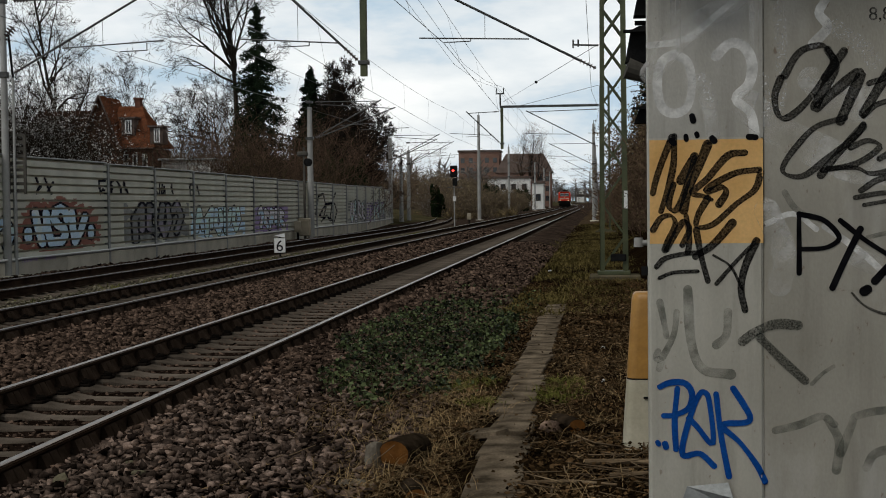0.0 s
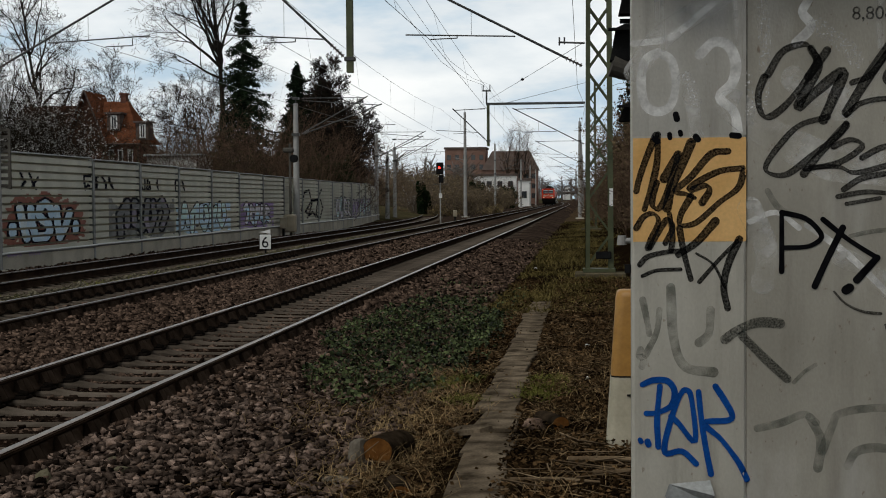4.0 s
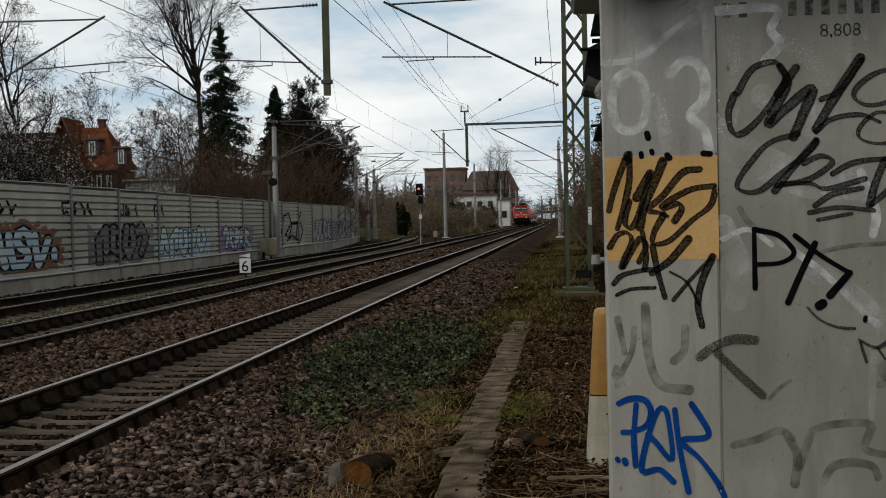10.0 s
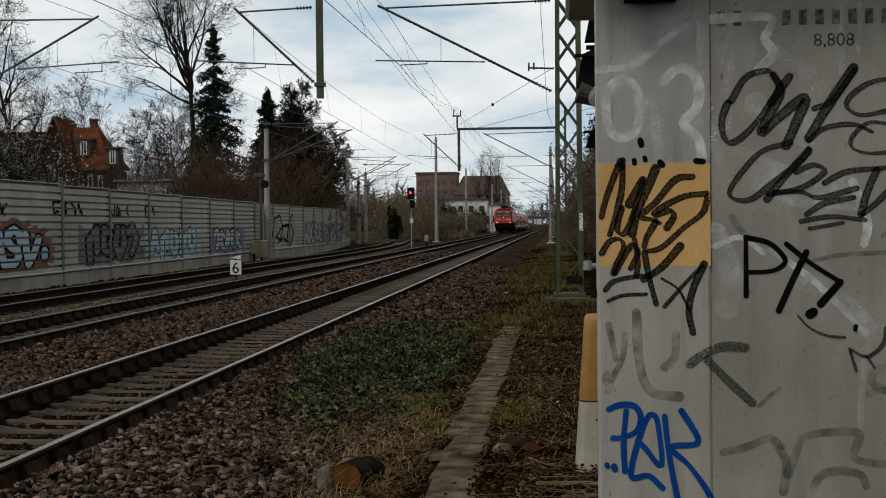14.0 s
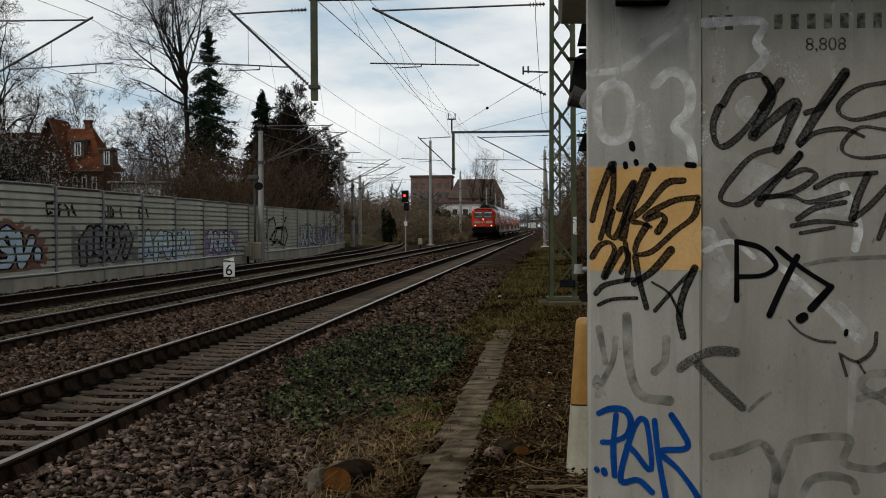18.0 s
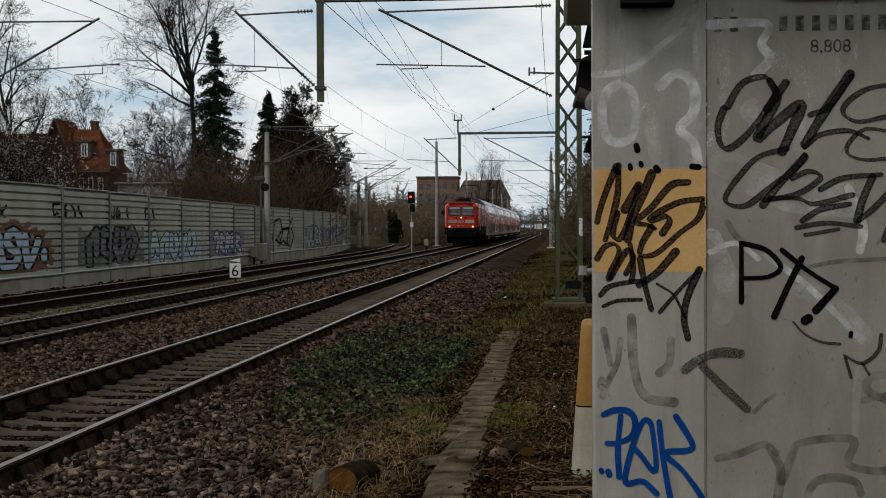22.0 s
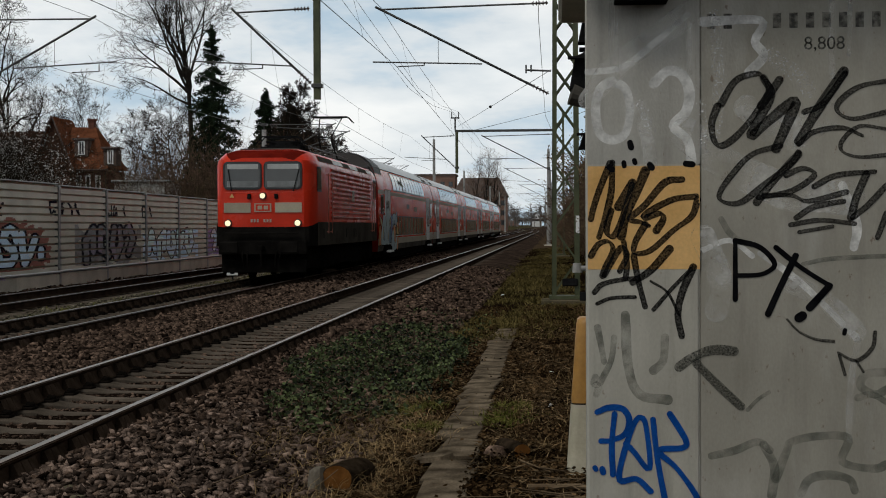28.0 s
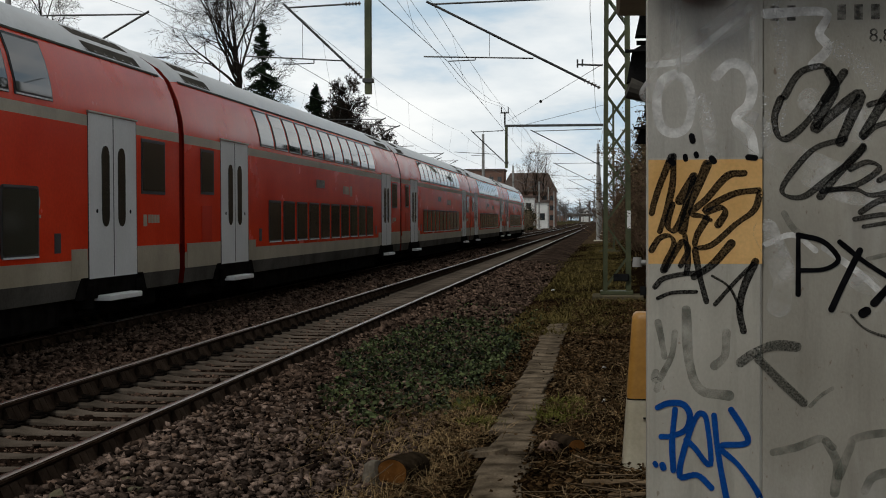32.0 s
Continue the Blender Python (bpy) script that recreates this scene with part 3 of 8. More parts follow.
def lattice_mast(base, height, wide=0.66, deep=0.5, label="green steel lattice mast on a concrete footing"):
    ob = thing("lattice_mast", base, label, "lattice mast", "lattice masts")
    leg = 0.11
    for sx in (0, 1):
        sh = Shape()
        x = sx * wide
        taper = 0.04 * (1 if sx == 0 else -1)
        for yy in (0.0, deep):
            a = Vector((x, yy, 0.25))
            b = Vector((x + taper, yy, height))
            s = 1 if sx == 0 else -1
            sh.add([(a.x, yy, a.z), (a.x + s * leg, yy, a.z), (b.x + s * leg, yy, b.z), (b.x, yy, b.z), (a.x, yy + 0.012, a.z), (a.x + s * leg, yy + 0.012, a.z), (b.x + s * leg, yy + 0.012, b.z), (b.x, yy + 0.012, b.z)],
                   [(0, 1, 2, 3), (7, 6, 5, 4), (0, 4, 5, 1), (1, 5, 6, 2), (2, 6, 7, 3), (3, 7, 4, 0)])
        sh.add([(x, 0, 0.25), (x, deep, 0.25), (x + taper, deep, height), (x + taper, 0, height), (x + 0.012, 0, 0.25), (x + 0.012, deep, 0.25), (x + taper + 0.012, deep, height), (x + taper + 0.012, 0, height)],
               [(0, 1, 2, 3), (7, 6, 5, 4), (0, 4, 5, 1), (1, 5, 6, 2), (2, 6, 7, 3), (3, 7, 4, 0)])
        part("leg", sh, M_GREEN, ob)
    z, k = 0.3, 0
    step = 0.78
    while z + step < height:
        for yy in (0.016, deep + 0.016):
            for s in ((0, 1) if z > 2.4 else (k % 2,)):
                x0, x1 = (0.05, wide - 0.05) if s == 0 else (wide - 0.05, 0.05)
                sh = Shape()
                d = Vector((x1 - x0, 0, step))
                n = Vector((-d.z, 0, d.x)).normalized() * 0.022
                p, q = Vector((x0, yy + 0.008 * s, z)), Vector((x1, yy + 0.008 * s, z + step))
                dy = Vector((0, 0.008, 0))
                sh.add([p - n, p + n, q + n, q - n, p - n + dy, p + n + dy, q + n + dy, q - n + dy], [(0, 1, 2, 3), (7, 6, 5, 4), (0, 4, 5, 1), (1, 5, 6, 2), (2, 6, 7, 3), (3, 7, 4, 0)])
                part("brace", sh, M_GREEN, ob)
        z += step
        k += 1
    part("footing", Shape().box(-0.25, wide + 0.3, -0.25, deep + 0.25, -0.15, 0.16, bevel=0.03), M_FOOTING, ob, "mossy concrete footing")
    part("base_plate", Shape().box(-0.06, wide + 0.06, -0.05, deep + 0.05, 0.16, 0.25, bevel=0.01), M_GREEN, ob)
    return ob


def insulator(sh, a, b, n=5, r=0.06):
    a, b = Vector(a), Vector(b)
    sh.tube(a, b, 0.022, n=6)
    for i in range(n):
        p = a.lerp(b, (i + 0.5) / n)
        d = (b - a).normalized() * 0.016
        sh.tube(p - d, p + d, r, r * 0.55, n=10)


def cantilever(parent, foot, tip, toptube, arm, steady, rtube=0.03):
    """A hinged bracket: raking tube, top tube and registration arm, in the space of its mast."""
    foot, tip, toptube = Vector(foot), Vector(tip), Vector(toptube)
    d = (tip - foot).normalized()
    dark = Shape()
    insulator(dark, foot + d * 0.1, foot + d * 0.55)
    part("insulator", dark, M_INSUL, parent, "brown ribbed insulator")
    dark = Shape()
    h = (tip - toptube).normalized()
    insulator(dark, toptube + h * 0.1, toptube + h * 0.5)
    bracket = part("raking_tube", Shape().tube(foot + d * 0.5, tip + d * 0.15, rtube), M_STEEL, parent)
    part("insulator", dark, M_INSUL, parent, "brown ribbed insulator")
    part("top_tube", Shape().tube(toptube + h * 0.45, tip, rtube * 0.75), M_STEEL, parent)
    if arm:
        a, b = Vector(arm[0]), Vector(arm[1])
        part("registration_arm", Shape().tube(a, b, rtube * 0.62, n=6), M_STEEL, parent)
        s0, s1 = Vector(steady[0]), Vector(steady[1])
        st = Shape().tube(s0, (s0.x, s0.y, s1.z + 0.02), 0.014, n=5).tube((s0.x, s0.y, s1.z + 0.02), s1, 0.014, n=5)
        part("steady_arm", st, M_STEEL, parent)
        part("arm_hanger", Shape().tube(a.lerp(b, 0.4), Vector((a.lerp(b, 0.4).x, a.y, foot.lerp(tip, abs((a.lerp(b, 0.4).x - foot.x) / (tip.x - foot.x))).z)), 0.006, n=4), M_STEEL, parent)


def portal(y, first):
    """A lattice mast with a long beam over the near track and a drop post between the tracks."""
    ob = lattice_mast((0.0, y, -0.36), 8.6)
    Z = lambda z: z + 0.36
    part("beam", Shape().box(-5.78, 0.0, 0.13, 0.25, Z(7.06), Z(7.2), bevel=0.01), M_STEEL, ob)
    part("drop_post", Shape().box(-5.74, -5.58, 0.11, 0.27, Z(4.65), Z(7.06), bevel=0.01), M_GREEN, ob)
    part("post_collar", Shape().box(-5.79, -5.53, 0.08, 0.3, Z(4.93), Z(5.03), bevel=0.01), M_STEEL, ob)
    fork = Shape().tube((-5.75, 0.19, Z(7.2)), (-5.75, 0.19, Z(7.9)), 0.05, n=8).box(-6.0, -5.5, 0.15, 0.23, Z(7.86), Z(7.94))
    fork.tube((-5.95, 0.19, Z(7.9)), (-5.95, 0.19, Z(8.25)), 0.03, n=6).tube((-5.55, 0.19, Z(7.9)), (-5.55, 0.19, Z(8.25)), 0.03, n=6)
    part("wire_fork", fork, M_STEEL, ob)
    part("beam_stay", Shape().tube((-4.5, 0.19, Z(7.2)), (0.05, 0.19, Z(8.3)), 0.012, n=5), M_STEEL, ob)
    cantilever(ob, (0.03, 0.19, Z(4.68)), (-4.1, 0.19, Z(6.8)), (0.03, 0.19, Z(6.9)), ((-1.65, 0.19, Z(5.46)), (-4.3, 0.19, Z(5.54))), ((-3.05, 0.19, Z(5.52)), (-3.7, 0.19, Z(5.42))))
    cantilever(ob, (-5.74, 0.19, Z(4.97)), (-7.65, 0.19, Z(6.78)), (-5.74, 0.19, Z(6.86)), ((-6.3, 0.19, Z(5.47)), (-8.75, 0.19, Z(5.62))), ((-7.0, 0.19, Z(5.5)), (-7.75, 0.19, Z(5.4))))
    if first:
        part("side_bracket", Shape().tube((0.0, 0.19, Z(5.27)), (-0.62, 0.19, Z(5.3)), 0.025, n=6).tube((-0.6, 0.19, Z(5.22)), (-0.6, 0.19, Z(5.42)), 0.02, n=6).tube((-0.48, 0.19, Z(5.25)), (-0.48, 0.19, Z(5.42)), 0.02, n=6), M_STEEL, ob)
        part("signal_relay_box", Shape().box(0.25, 0.62, -0.06, 0.0, Z(0.12), Z(0.3), bevel=0.02), M_BLACK, ob)
        part("number_plate", Shape().box(0.575, 0.66, -0.015, -0.004, Z(1.38), Z(1.8)), M_WHITE, ob, "small pale plate")
    return ob


portal(34.7, True)
portal(85.0, False)


def concrete_mast(base, height, side, reach, label="tapered grey concrete overhead-line mast", arms=True, contact=5.5, thick=0.19, second=0.0):
    """side: +1 carries its bracket towards +x."""
    ob = thing("concrete_mast", base, label, "mast", "concrete masts")
    rings = []
    for k in range(5):
        t = k / 4
        r = thick - 0.37 * thick * t
        rings.append([(r * math.cos(a), r * math.sin(a), height * t) for a in [2 * math.pi * i / 12 for i in range(12)]])
    part("shaft", Shape().loft(rings), M_MASTC, ob, smooth=40)
    part("tip_rod", Shape().tube((0, 0, height), (0, 0, height + 0.35), 0.025, n=6), M_STEEL, ob)
    part("footing", Shape().box(-0.4, 0.4, -0.4, 0.4, -0.25, 0.1, bevel=0.03), M_PLINTH, ob)
    bz = base[2]
    if arms:
        Zl = lambda z: z - bz
        s = side
        part("bracket_band", Shape().box(-thick, thick, -thick, thick, Zl(4.9), Zl(5.05), bevel=0.01).box(-thick * 0.9, thick * 0.9, -thick * 0.9, thick * 0.9, Zl(contact + 1.3), Zl(contact + 1.42), bevel=0.01), M_STEEL, ob)
        cantilever(ob, (s * 0.2, 0, Zl(4.97)), (s * (reach + 0.1), 0, Zl(contact + 1.35)), (s * 0.2, 0, Zl(contact + 1.37)), ((s * reach * 0.45, 0, Zl(contact + 0.12)), (s * (reach + 0.75), 0, Zl(contact + 0.26))), ((s * (reach + 0.3), 0, Zl(contact + 0.2)), (s * (reach - 0.4), 0, Zl(contact))))
        if second:
            far_r = reach + second
            cantilever(ob, (s * 0.2, 0.3, Zl(4.97)), (s * (far_r + 0.1), 0.6, Zl(contact + 1.0)), (s * 0.2, 0.3, Zl(contact + 1.27)), ((s * far_r * 0.6, 0.6, Zl(contact - 0.1)), (s * (far_r + 0.95), 0.6, Zl(contact - 0.02))), ((s * (far_r + 0.3), 0.6, Zl(contact - 0.06)), (s * (far_r - 0.4), 0.6, Zl(contact - 0.2))))
    return ob


concrete_mast((-15.22, 36.0, -0.3), 8.4, 1, 3.5, label="slim grey overhead-line mast beside the barrier", thick=0.11)
concrete_mast((-15.0, 74.6, -0.3), 6.9, 1, 3.55, second=0.65)
concrete_mast((-16.4, 113.5, -0.3), 7.0, 1, 3.7, second=-0.25)
concrete_mast((-16.3, 119.0, -0.3), 5.6, 1, 2.6, arms=False)
concrete_mast((-16.8, 127.5, -0.3), 6.5, 1, 3.8)
concrete_mast((-11.8, 142.8, -0.3), 10.4, 1, 3.2, arms=False)
for yy in (135.0, 190.0, 240.0, 290.0, 345.0, 400.0):
    concrete_mast((curve_x(-0.5, yy, 300), yy, -0.35), 9.0, -1, 3.9)
for yy in (200.0, 281.0, 330.0, 380.0):
    concrete_mast((curve_x(-12.4, yy, 300), yy, -0.3), 9.4, 1, 3.9)


def wire(name, pts, r, label):
    return solo(name, Shape().path(pts, r, n=5), M_WIRE, label, "overhead wire", "overhead wires")


def line_over(supports, z_c=5.42, z_m=6.85, sag=0.25):
    """Contact wire, sagging messenger wire and droppers over one track; supports are rows of y, contact x, messenger x."""
    con, mes, drops = [], [], []
    for i, (a, b) in enumerate(zip(supports, supports[1:])):
        for k in range(11):
            t = k / 10
            y, xc, xm = [a[j] + (b[j] - a[j]) * t for j in range(3)]
            zm = z_m - (z_m - z_c) * sag * 4 * t * (1 - t)
            if k == 0 and i > 0:
                continue
            con.append((xc, y, z_c))
            mes.append((xm, y, zm))
            if k % 2 == 1:
                drops.append(Shape().tube((xc, y, z_c), (xm, y, zm), 0.003, n=4, caps=False))
    ob = wire("contact_wire", con, 0.0075, "dark copper contact wire over the track")
    part("messenger_wire", Shape().path(mes, 0.0065, n=5), M_WIRE, ob)
    for sh in drops:
        part("dropper_wire", sh, M_WIRE, ob)


wire("feeder_wire", [(-5.95, -20, 8.2), (-5.95, 10, 7.7), (-5.95, 34.9, 8.25), (-5.95, 60, 7.28), (-5.95, 72, 7.55), (-5.95, 85.2, 8.25), (-5.8, 110, 7.6), (-5.6, 142, 8.4), (-5.6, 200, 8.3)], 0.007, "dark feeder wire above the tracks")
wire("feeder_wire", [(-5.55, -20, 8.2), (-5.55, 10, 7.7), (-5.55, 34.9, 8.25), (-5.55, 60, 7.28), (-5.55, 72, 7.55), (-5.55, 85.2, 8.25), (-5.3, 110, 7.6), (-5.0, 142, 8.4), (-5.0, 200, 8.3)], 0.007, "dark feeder wire above the tracks")
stay = wire("stay_wire", [(0.0, 34.9, 5.3), (-2.5, 58, 6.3), (-5.6, 85.2, 7.4)], 0.008, "thin stay wire with a ball insulator")
part("ball_insulator", Shape().tube((-2.42, 57.4, 6.28), (-2.46, 57.7, 6.29), 0.03, 0.06, n=10).tube((-2.46, 57.7, 6.29), (-2.5, 57.8, 6.3), 0.06, 0.03, n=10), M_BLACK, stay)
wire("stay_wire", [(0.2, -10, 7.4), (-0.3, 34.9, 6.6), (-0.3, 60, 6.1), (0.0, 85.2, 6.9), (-0.5, 135, 7.6)], 0.008, "thin earth wire along the masts")
line_over([(-20, -4.6, -4.4), (34.9, -3.72, -4.1), (85.2, -4.6, -4.5), (135, T1 + 0.25, T1), (190, T1 - 0.25, T1), (240, T1, T1), (345, T1, T1), (480, curve_x(T1, 480, 300), curve_x(T1, 480, 300))])
line_over([(-20, -8.9, -8.5), (34.9, -7.45, -7.72), (85.2, T2 - 0.2, T2), (142, T2 + 0.25, T2), (200, T2 - 0.25, T2), (281, T2, T2), (345, T2, T2), (480, curve_x(T2, 480, 300), curve_x(T2, 480, 300))])
line_over([(-20, T3, T3), (36, -11.95, -11.5), (74.6, T3 + 0.5, T3 + 0.6), (113, T3 - 0.9, T3 - 0.8), (127, -13.6, -13.6), (160, -22, -22)])

# ---- train: electric locomotive and five double-deck coaches ----
PITCH, COACH0 = 26.5, 16.35


def loco():
    lo = thing("electric_locomotive", (T2, 60, 0), "red electric locomotive with white roof hatches and lit headlamps", "locomotive", "train")
    L = 15.35

    def ring(y, w, top):
        half = [(w, 1.02), (w, 3.36), (w - 0.035, 3.5), (w - 0.12, top - 0.2), (w - 0.28, top - 0.08), (w - 0.6, top)]
        return [(-x, y, z) for x, z in half] + [(x, y, z) for x, z in reversed(half)]

    body = Shape()
    body.loft([ring(-0.02, 1.2, 3.58), ring(0.06, 1.32, 3.68), ring(0.22, 1.4, 3.76), ring(0.62, 1.49, 3.83), ring(0.9, 1.5, 3.86), ring(L - 0.9, 1.5, 3.86), ring(L - 0.5, 1.48, 3.84), ring(L, 1.3, 3.7)])
    for k in range(3):
        for i in (4, 5, 6):
            body.mi[k * 12 + i] = 1
    part("body", body, (M_RED, M_REDDARK), lo, "glossy red body shell with a sooty front edge", smooth=32)
    sk = Shape()
    for s in (-1, 1):
        sk.box(min(s * 1.5, s * 1.508), max(s * 1.5, s * 1.508), 0.66, L - 0.5, 1.0, 1.7)
    part("lower_frame", sk, M_LOCOFRAME, lo, "dark grey dirty frame")
    sk = Shape().box(-1.23, 1.23, -0.03, 0.3, 1.0, 1.56)
    for sx in (-1, 1):
        seam = [(1.23, -0.03, 1.56), (1.345, 0.05, 1.58), (1.43, 0.21, 1.61), (1.507, 0.6, 1.68), (1.51, 0.66, 1.7)]
        vs = [(sx * x, y, z) for x, y, z in seam] + [(sx * x, y, 0.99) for x, y, z in seam]
        sk.add(vs, [(k, k + 1, k + 6, k + 5) for k in range(4)])
    part("front_apron", sk, M_FRAME, lo, "sooty black apron")
    # front
    fy = -0.045
    fw = Shape()
    for x0, x1 in ((-1.165, -0.03), (0.03, 1.165)):
        pr, r = [], 0.14
        for cx, cz, a0 in ((x1 - r, 3.47 - r, 0), (x0 + r, 3.47 - r, 90), (x0 + r, 2.65 + r, 180), (x1 - r, 2.65 + r, 270)):
            pr += [(cx + r * math.cos(radians(a0 + k * 22.5)), cz + r * math.sin(radians(a0 + k * 22.5))) for k in range(5)]
        fw.sweep(pr, "y", fy - 0.012, 0.0)
    part("windscreen_frame", fw, M_RUBBER, lo)
    for x0, x1 in ((-1.11, -0.08), (0.08, 1.11)):
        pr = []
        r = 0.1
        for cx, cz, a0 in ((x1 - r, 3.42 - r, 0), (x0 + r, 3.42 - r, 90), (x0 + r, 2.7 + r, 180), (x1 - r, 2.7 + r, 270)):
            pr += [(cx + r * math.cos(radians(a0 + k * 22.5)), cz + r * math.sin(radians(a0 + k * 22.5))) for k in range(5)]
        part("windscreen", Shape().sweep(pr, "y", fy - 0.02, fy - 0.012), M_SCREEN, lo)
        part("sun_blind", Shape().box(x0 + 0.07, x1 - 0.05, fy - 0.0225, fy - 0.0205, 3.25, 3.39), M_BLIND, lo, "grey blind behind the windscreen")
        part("desk_edge", Shape().box(x0 + 0.06, x1 - 0.06, fy - 0.0225, fy - 0.0205, 2.73, 2.9), M_DESK, lo, "grey driving desk behind the windscreen")
        wx = x1 - 0.2 if x1 > 0.5 else x0 + 0.2
        part("wiper", Shape().tube((wx, fy - 0.05, 2.62), (wx + (0.18 if x1 > 0.5 else -0.1), fy - 0.05, 3.25), 0.014, n=5).tube((wx, fy, 2.62), (wx, fy - 0.05, 2.62), 0.02, n=6), M_BLACK, lo)
    for x0, x1 in ((-1.15, -0.36), (0.36, 1.15)):
        part("marking_band", Shape().box(x0, x1, fy - 0.006, 0, 1.98, 2.27), M_STRIPE, lo, "faded cream band")
    em = part("emblem", Shape().box(-0.25, 0.25, fy - 0.006, 0, 2.0, 2.25), M_STRIPE, lo, "cream emblem plate with red bars")
    part("emblem_bars", Shape().box(-0.21, 0.21, fy - 0.009, fy - 0.005, 2.03, 2.22), M_RED, em)
    part("emblem_bars", Shape().box(-0.15, -0.02, fy - 0.012, fy - 0.008, 2.07, 2.18).box(0.03, 0.16, fy - 0.012, fy - 0.008, 2.07, 2.18), M_STRIPE, em)
    for x in (-0.36, -0.27, -0.18, 0.02, 0.11, 0.2):
        part("number_bar", Shape().box(x, x + 0.05, fy - 0.005, 0, 1.70, 1.79), M_STRIPE, lo)
    for x, z, r in ((-1.03, 1.67, 0.085), (1.03, 1.67, 0.085), (0, 2.47, 0.08)):
        h = part("headlamp", Shape().tube((x, fy - 0.045, z), (x, 0.02, z), r + 0.025, r + 0.04, n=16), M_STEEL, lo, "round lit headlamp")
        part("lens", Shape().tube((x, fy - 0.055, z), (x, fy - 0.045, z), r * 0.85, r, n=16), M_LAMP, h)
    for x in (-0.4, 0.4):
        part("horn", Shape().box(x - 0.05, x + 0.05, fy - 0.06, 0, 2.38, 2.53, bevel=0.015), M_BLACK, lo)
    part("warning_triangle", Shape().add([(-0.98, fy - 0.006, 2.42), (-0.84, fy - 0.006, 2.42), (-0.91, fy - 0.006, 2.54)], [(0, 1, 2)]), M_YELLOWPAINT, lo)
    part("buffer_beam", Shape().box(-1.3, 1.3, -0.12, 0.4, 0.75, 1.16, bevel=0.02), M_BOGIE, lo)
    part("step_edge", Shape().box(-1.08, 1.08, -0.2, -0.1, 1.36, 1.4, bevel=0.005), M_FRAME, lo)
    for x in (-0.875, 0.875):
        bf = part("buffer", Shape().tube((x, -0.12, 0.97), (x, -0.62, 0.97), 0.12, n=14), M_BOGIE, lo)
        part("buffer_plate", Shape().box(x - 0.27, x + 0.27, -0.68, -0.62, 0.8, 1.14, bevel=0.05), M_FRAME, bf)
    part("coupling_hook", Shape().box(-0.06, 0.06, -0.42, -0.12, 0.88, 1.02, bevel=0.02).tube((0, -0.4, 0.9), (0.02, -0.44, 0.45), 0.03, n=6), M_BOGIE, lo)
    for x in (-0.45, 0.42, 0.55, -0.6):
        part("brake_hose", Shape().tube((x, -0.12, 0.86), (x * 0.95, -0.26, 0.66), 0.022, n=6).tube((x * 0.95, -0.26, 0.66), (x * 0.9, -0.24, 0.38), 0.022, n=6), M_BOGIE, lo)
    part("rail_guard", Shape().box(-1.25, 1.25, 0.1, 0.16, 0.22, 0.6, bevel=0.02), M_BOGIE, lo)
    part("underframe", Shape().box(-1.3, 1.3, 0.3, L - 0.3, 0.35, 1.02), M_BOGIE, lo)
    for yb in (3.7, 11.6):
        bo = part("bogie", Shape().box(-1.28, 1.28, yb - 2.5, yb + 2.5, 0.25, 0.85, bevel=0.05), M_BOGIE, lo)
        for dy in (-1.65, 1.65):
            part("wheelset", Shape().tube((-0.82, yb + dy, 0.61), (-0.69, yb + dy, 0.61), 0.61, n=24).tube((0.69, yb + dy, 0.61), (0.82, yb + dy, 0.61), 0.61, n=24).tube((-0.69, yb + dy, 0.61), (0.69, yb + dy, 0.61), 0.1, n=8), M_BOGIE, bo)
        for sx in (-1, 1):
            sp = Shape()
            for k in range(7):
                sp.tube((sx * 1.2, yb + 0.1, 0.42 + k * 0.07), (sx * 1.2, yb + 0.1, 0.455 + k * 0.07), 0.14, n=10)
            part("coil_spring", sp, M_FRAME, bo)
    for s in (-1, 1):
        X = lambda a, b: (min(s * a, s * b), max(s * a, s * b))
        rb = Shape()
        for k in range(11):
            z = 1.86 + k * 0.148
            rb.add([(s * a, y, z + dz) for y in (3.25, 12.75) for a, dz in ((1.497, -0.075), (1.535, -0.008), (1.54, 0.012), (1.497, 0.03))], [(0, 1, 5, 4), (1, 2, 6, 5), (2, 3, 7, 6), (0, 3, 2, 1), (4, 5, 6, 7)])
        part("side_ribs", rb, M_RED, lo, "raised horizontal ribs")
        # pale strips put the highlights of the ribs into the colour
        edge = Shape()
        for k in range(11):
            z = 1.86 + k * 0.148
            edge.box(*X(1.538, 1.547), 3.25, 12.75, z - 0.006, z + 0.012)
        part("rib_edges", edge, M_RIBEDGE, lo, "pale strips painted as highlights on the ribs")
        for k in range(5):
            part("emblem_bars", Shape().box(*X(1.548, 1.552), 7.72 + 0.11 * k, 7.79 + 0.11 * k, 2.42, 2.78), M_STRIPE, lo)
        for y in (13.62, 13.8, 13.93, 14.06, 14.19):
            part("lettering_bar", Shape().box(*X(1.5, 1.504), y, y + 0.09, 2.36 if y > 13.7 else 2.28, 2.5), M_STRIPE, lo)
        for y in (0.62, 13.9):
            x0, x1 = X(1.495, 1.512)
            fr = part("cab_side_window", Shape().box(x0, x1, y, y + 0.72, 2.6, 3.34, bevel=0.006), M_RUBBER, lo)
            x0, x1 = X(1.505, 1.517)
            part("pane", Shape().box(x0, x1, y + 0.07, y + 0.65, 2.67, 3.27), M_GLASSLOW, fr)
        for y in (2.35, 3.05, 12.95, 13.6):
            hr = Shape().tube((s * 1.57, y, 1.35), (s * 1.57, y, 3.2), 0.013, n=6)
            for z in (1.4, 3.15):
                hr.tube((s * 1.5, y, z), (s * 1.57, y, z), 0.016, n=6)
            part("handrail", hr, M_RIBEDGE, lo, "worn grab rail")
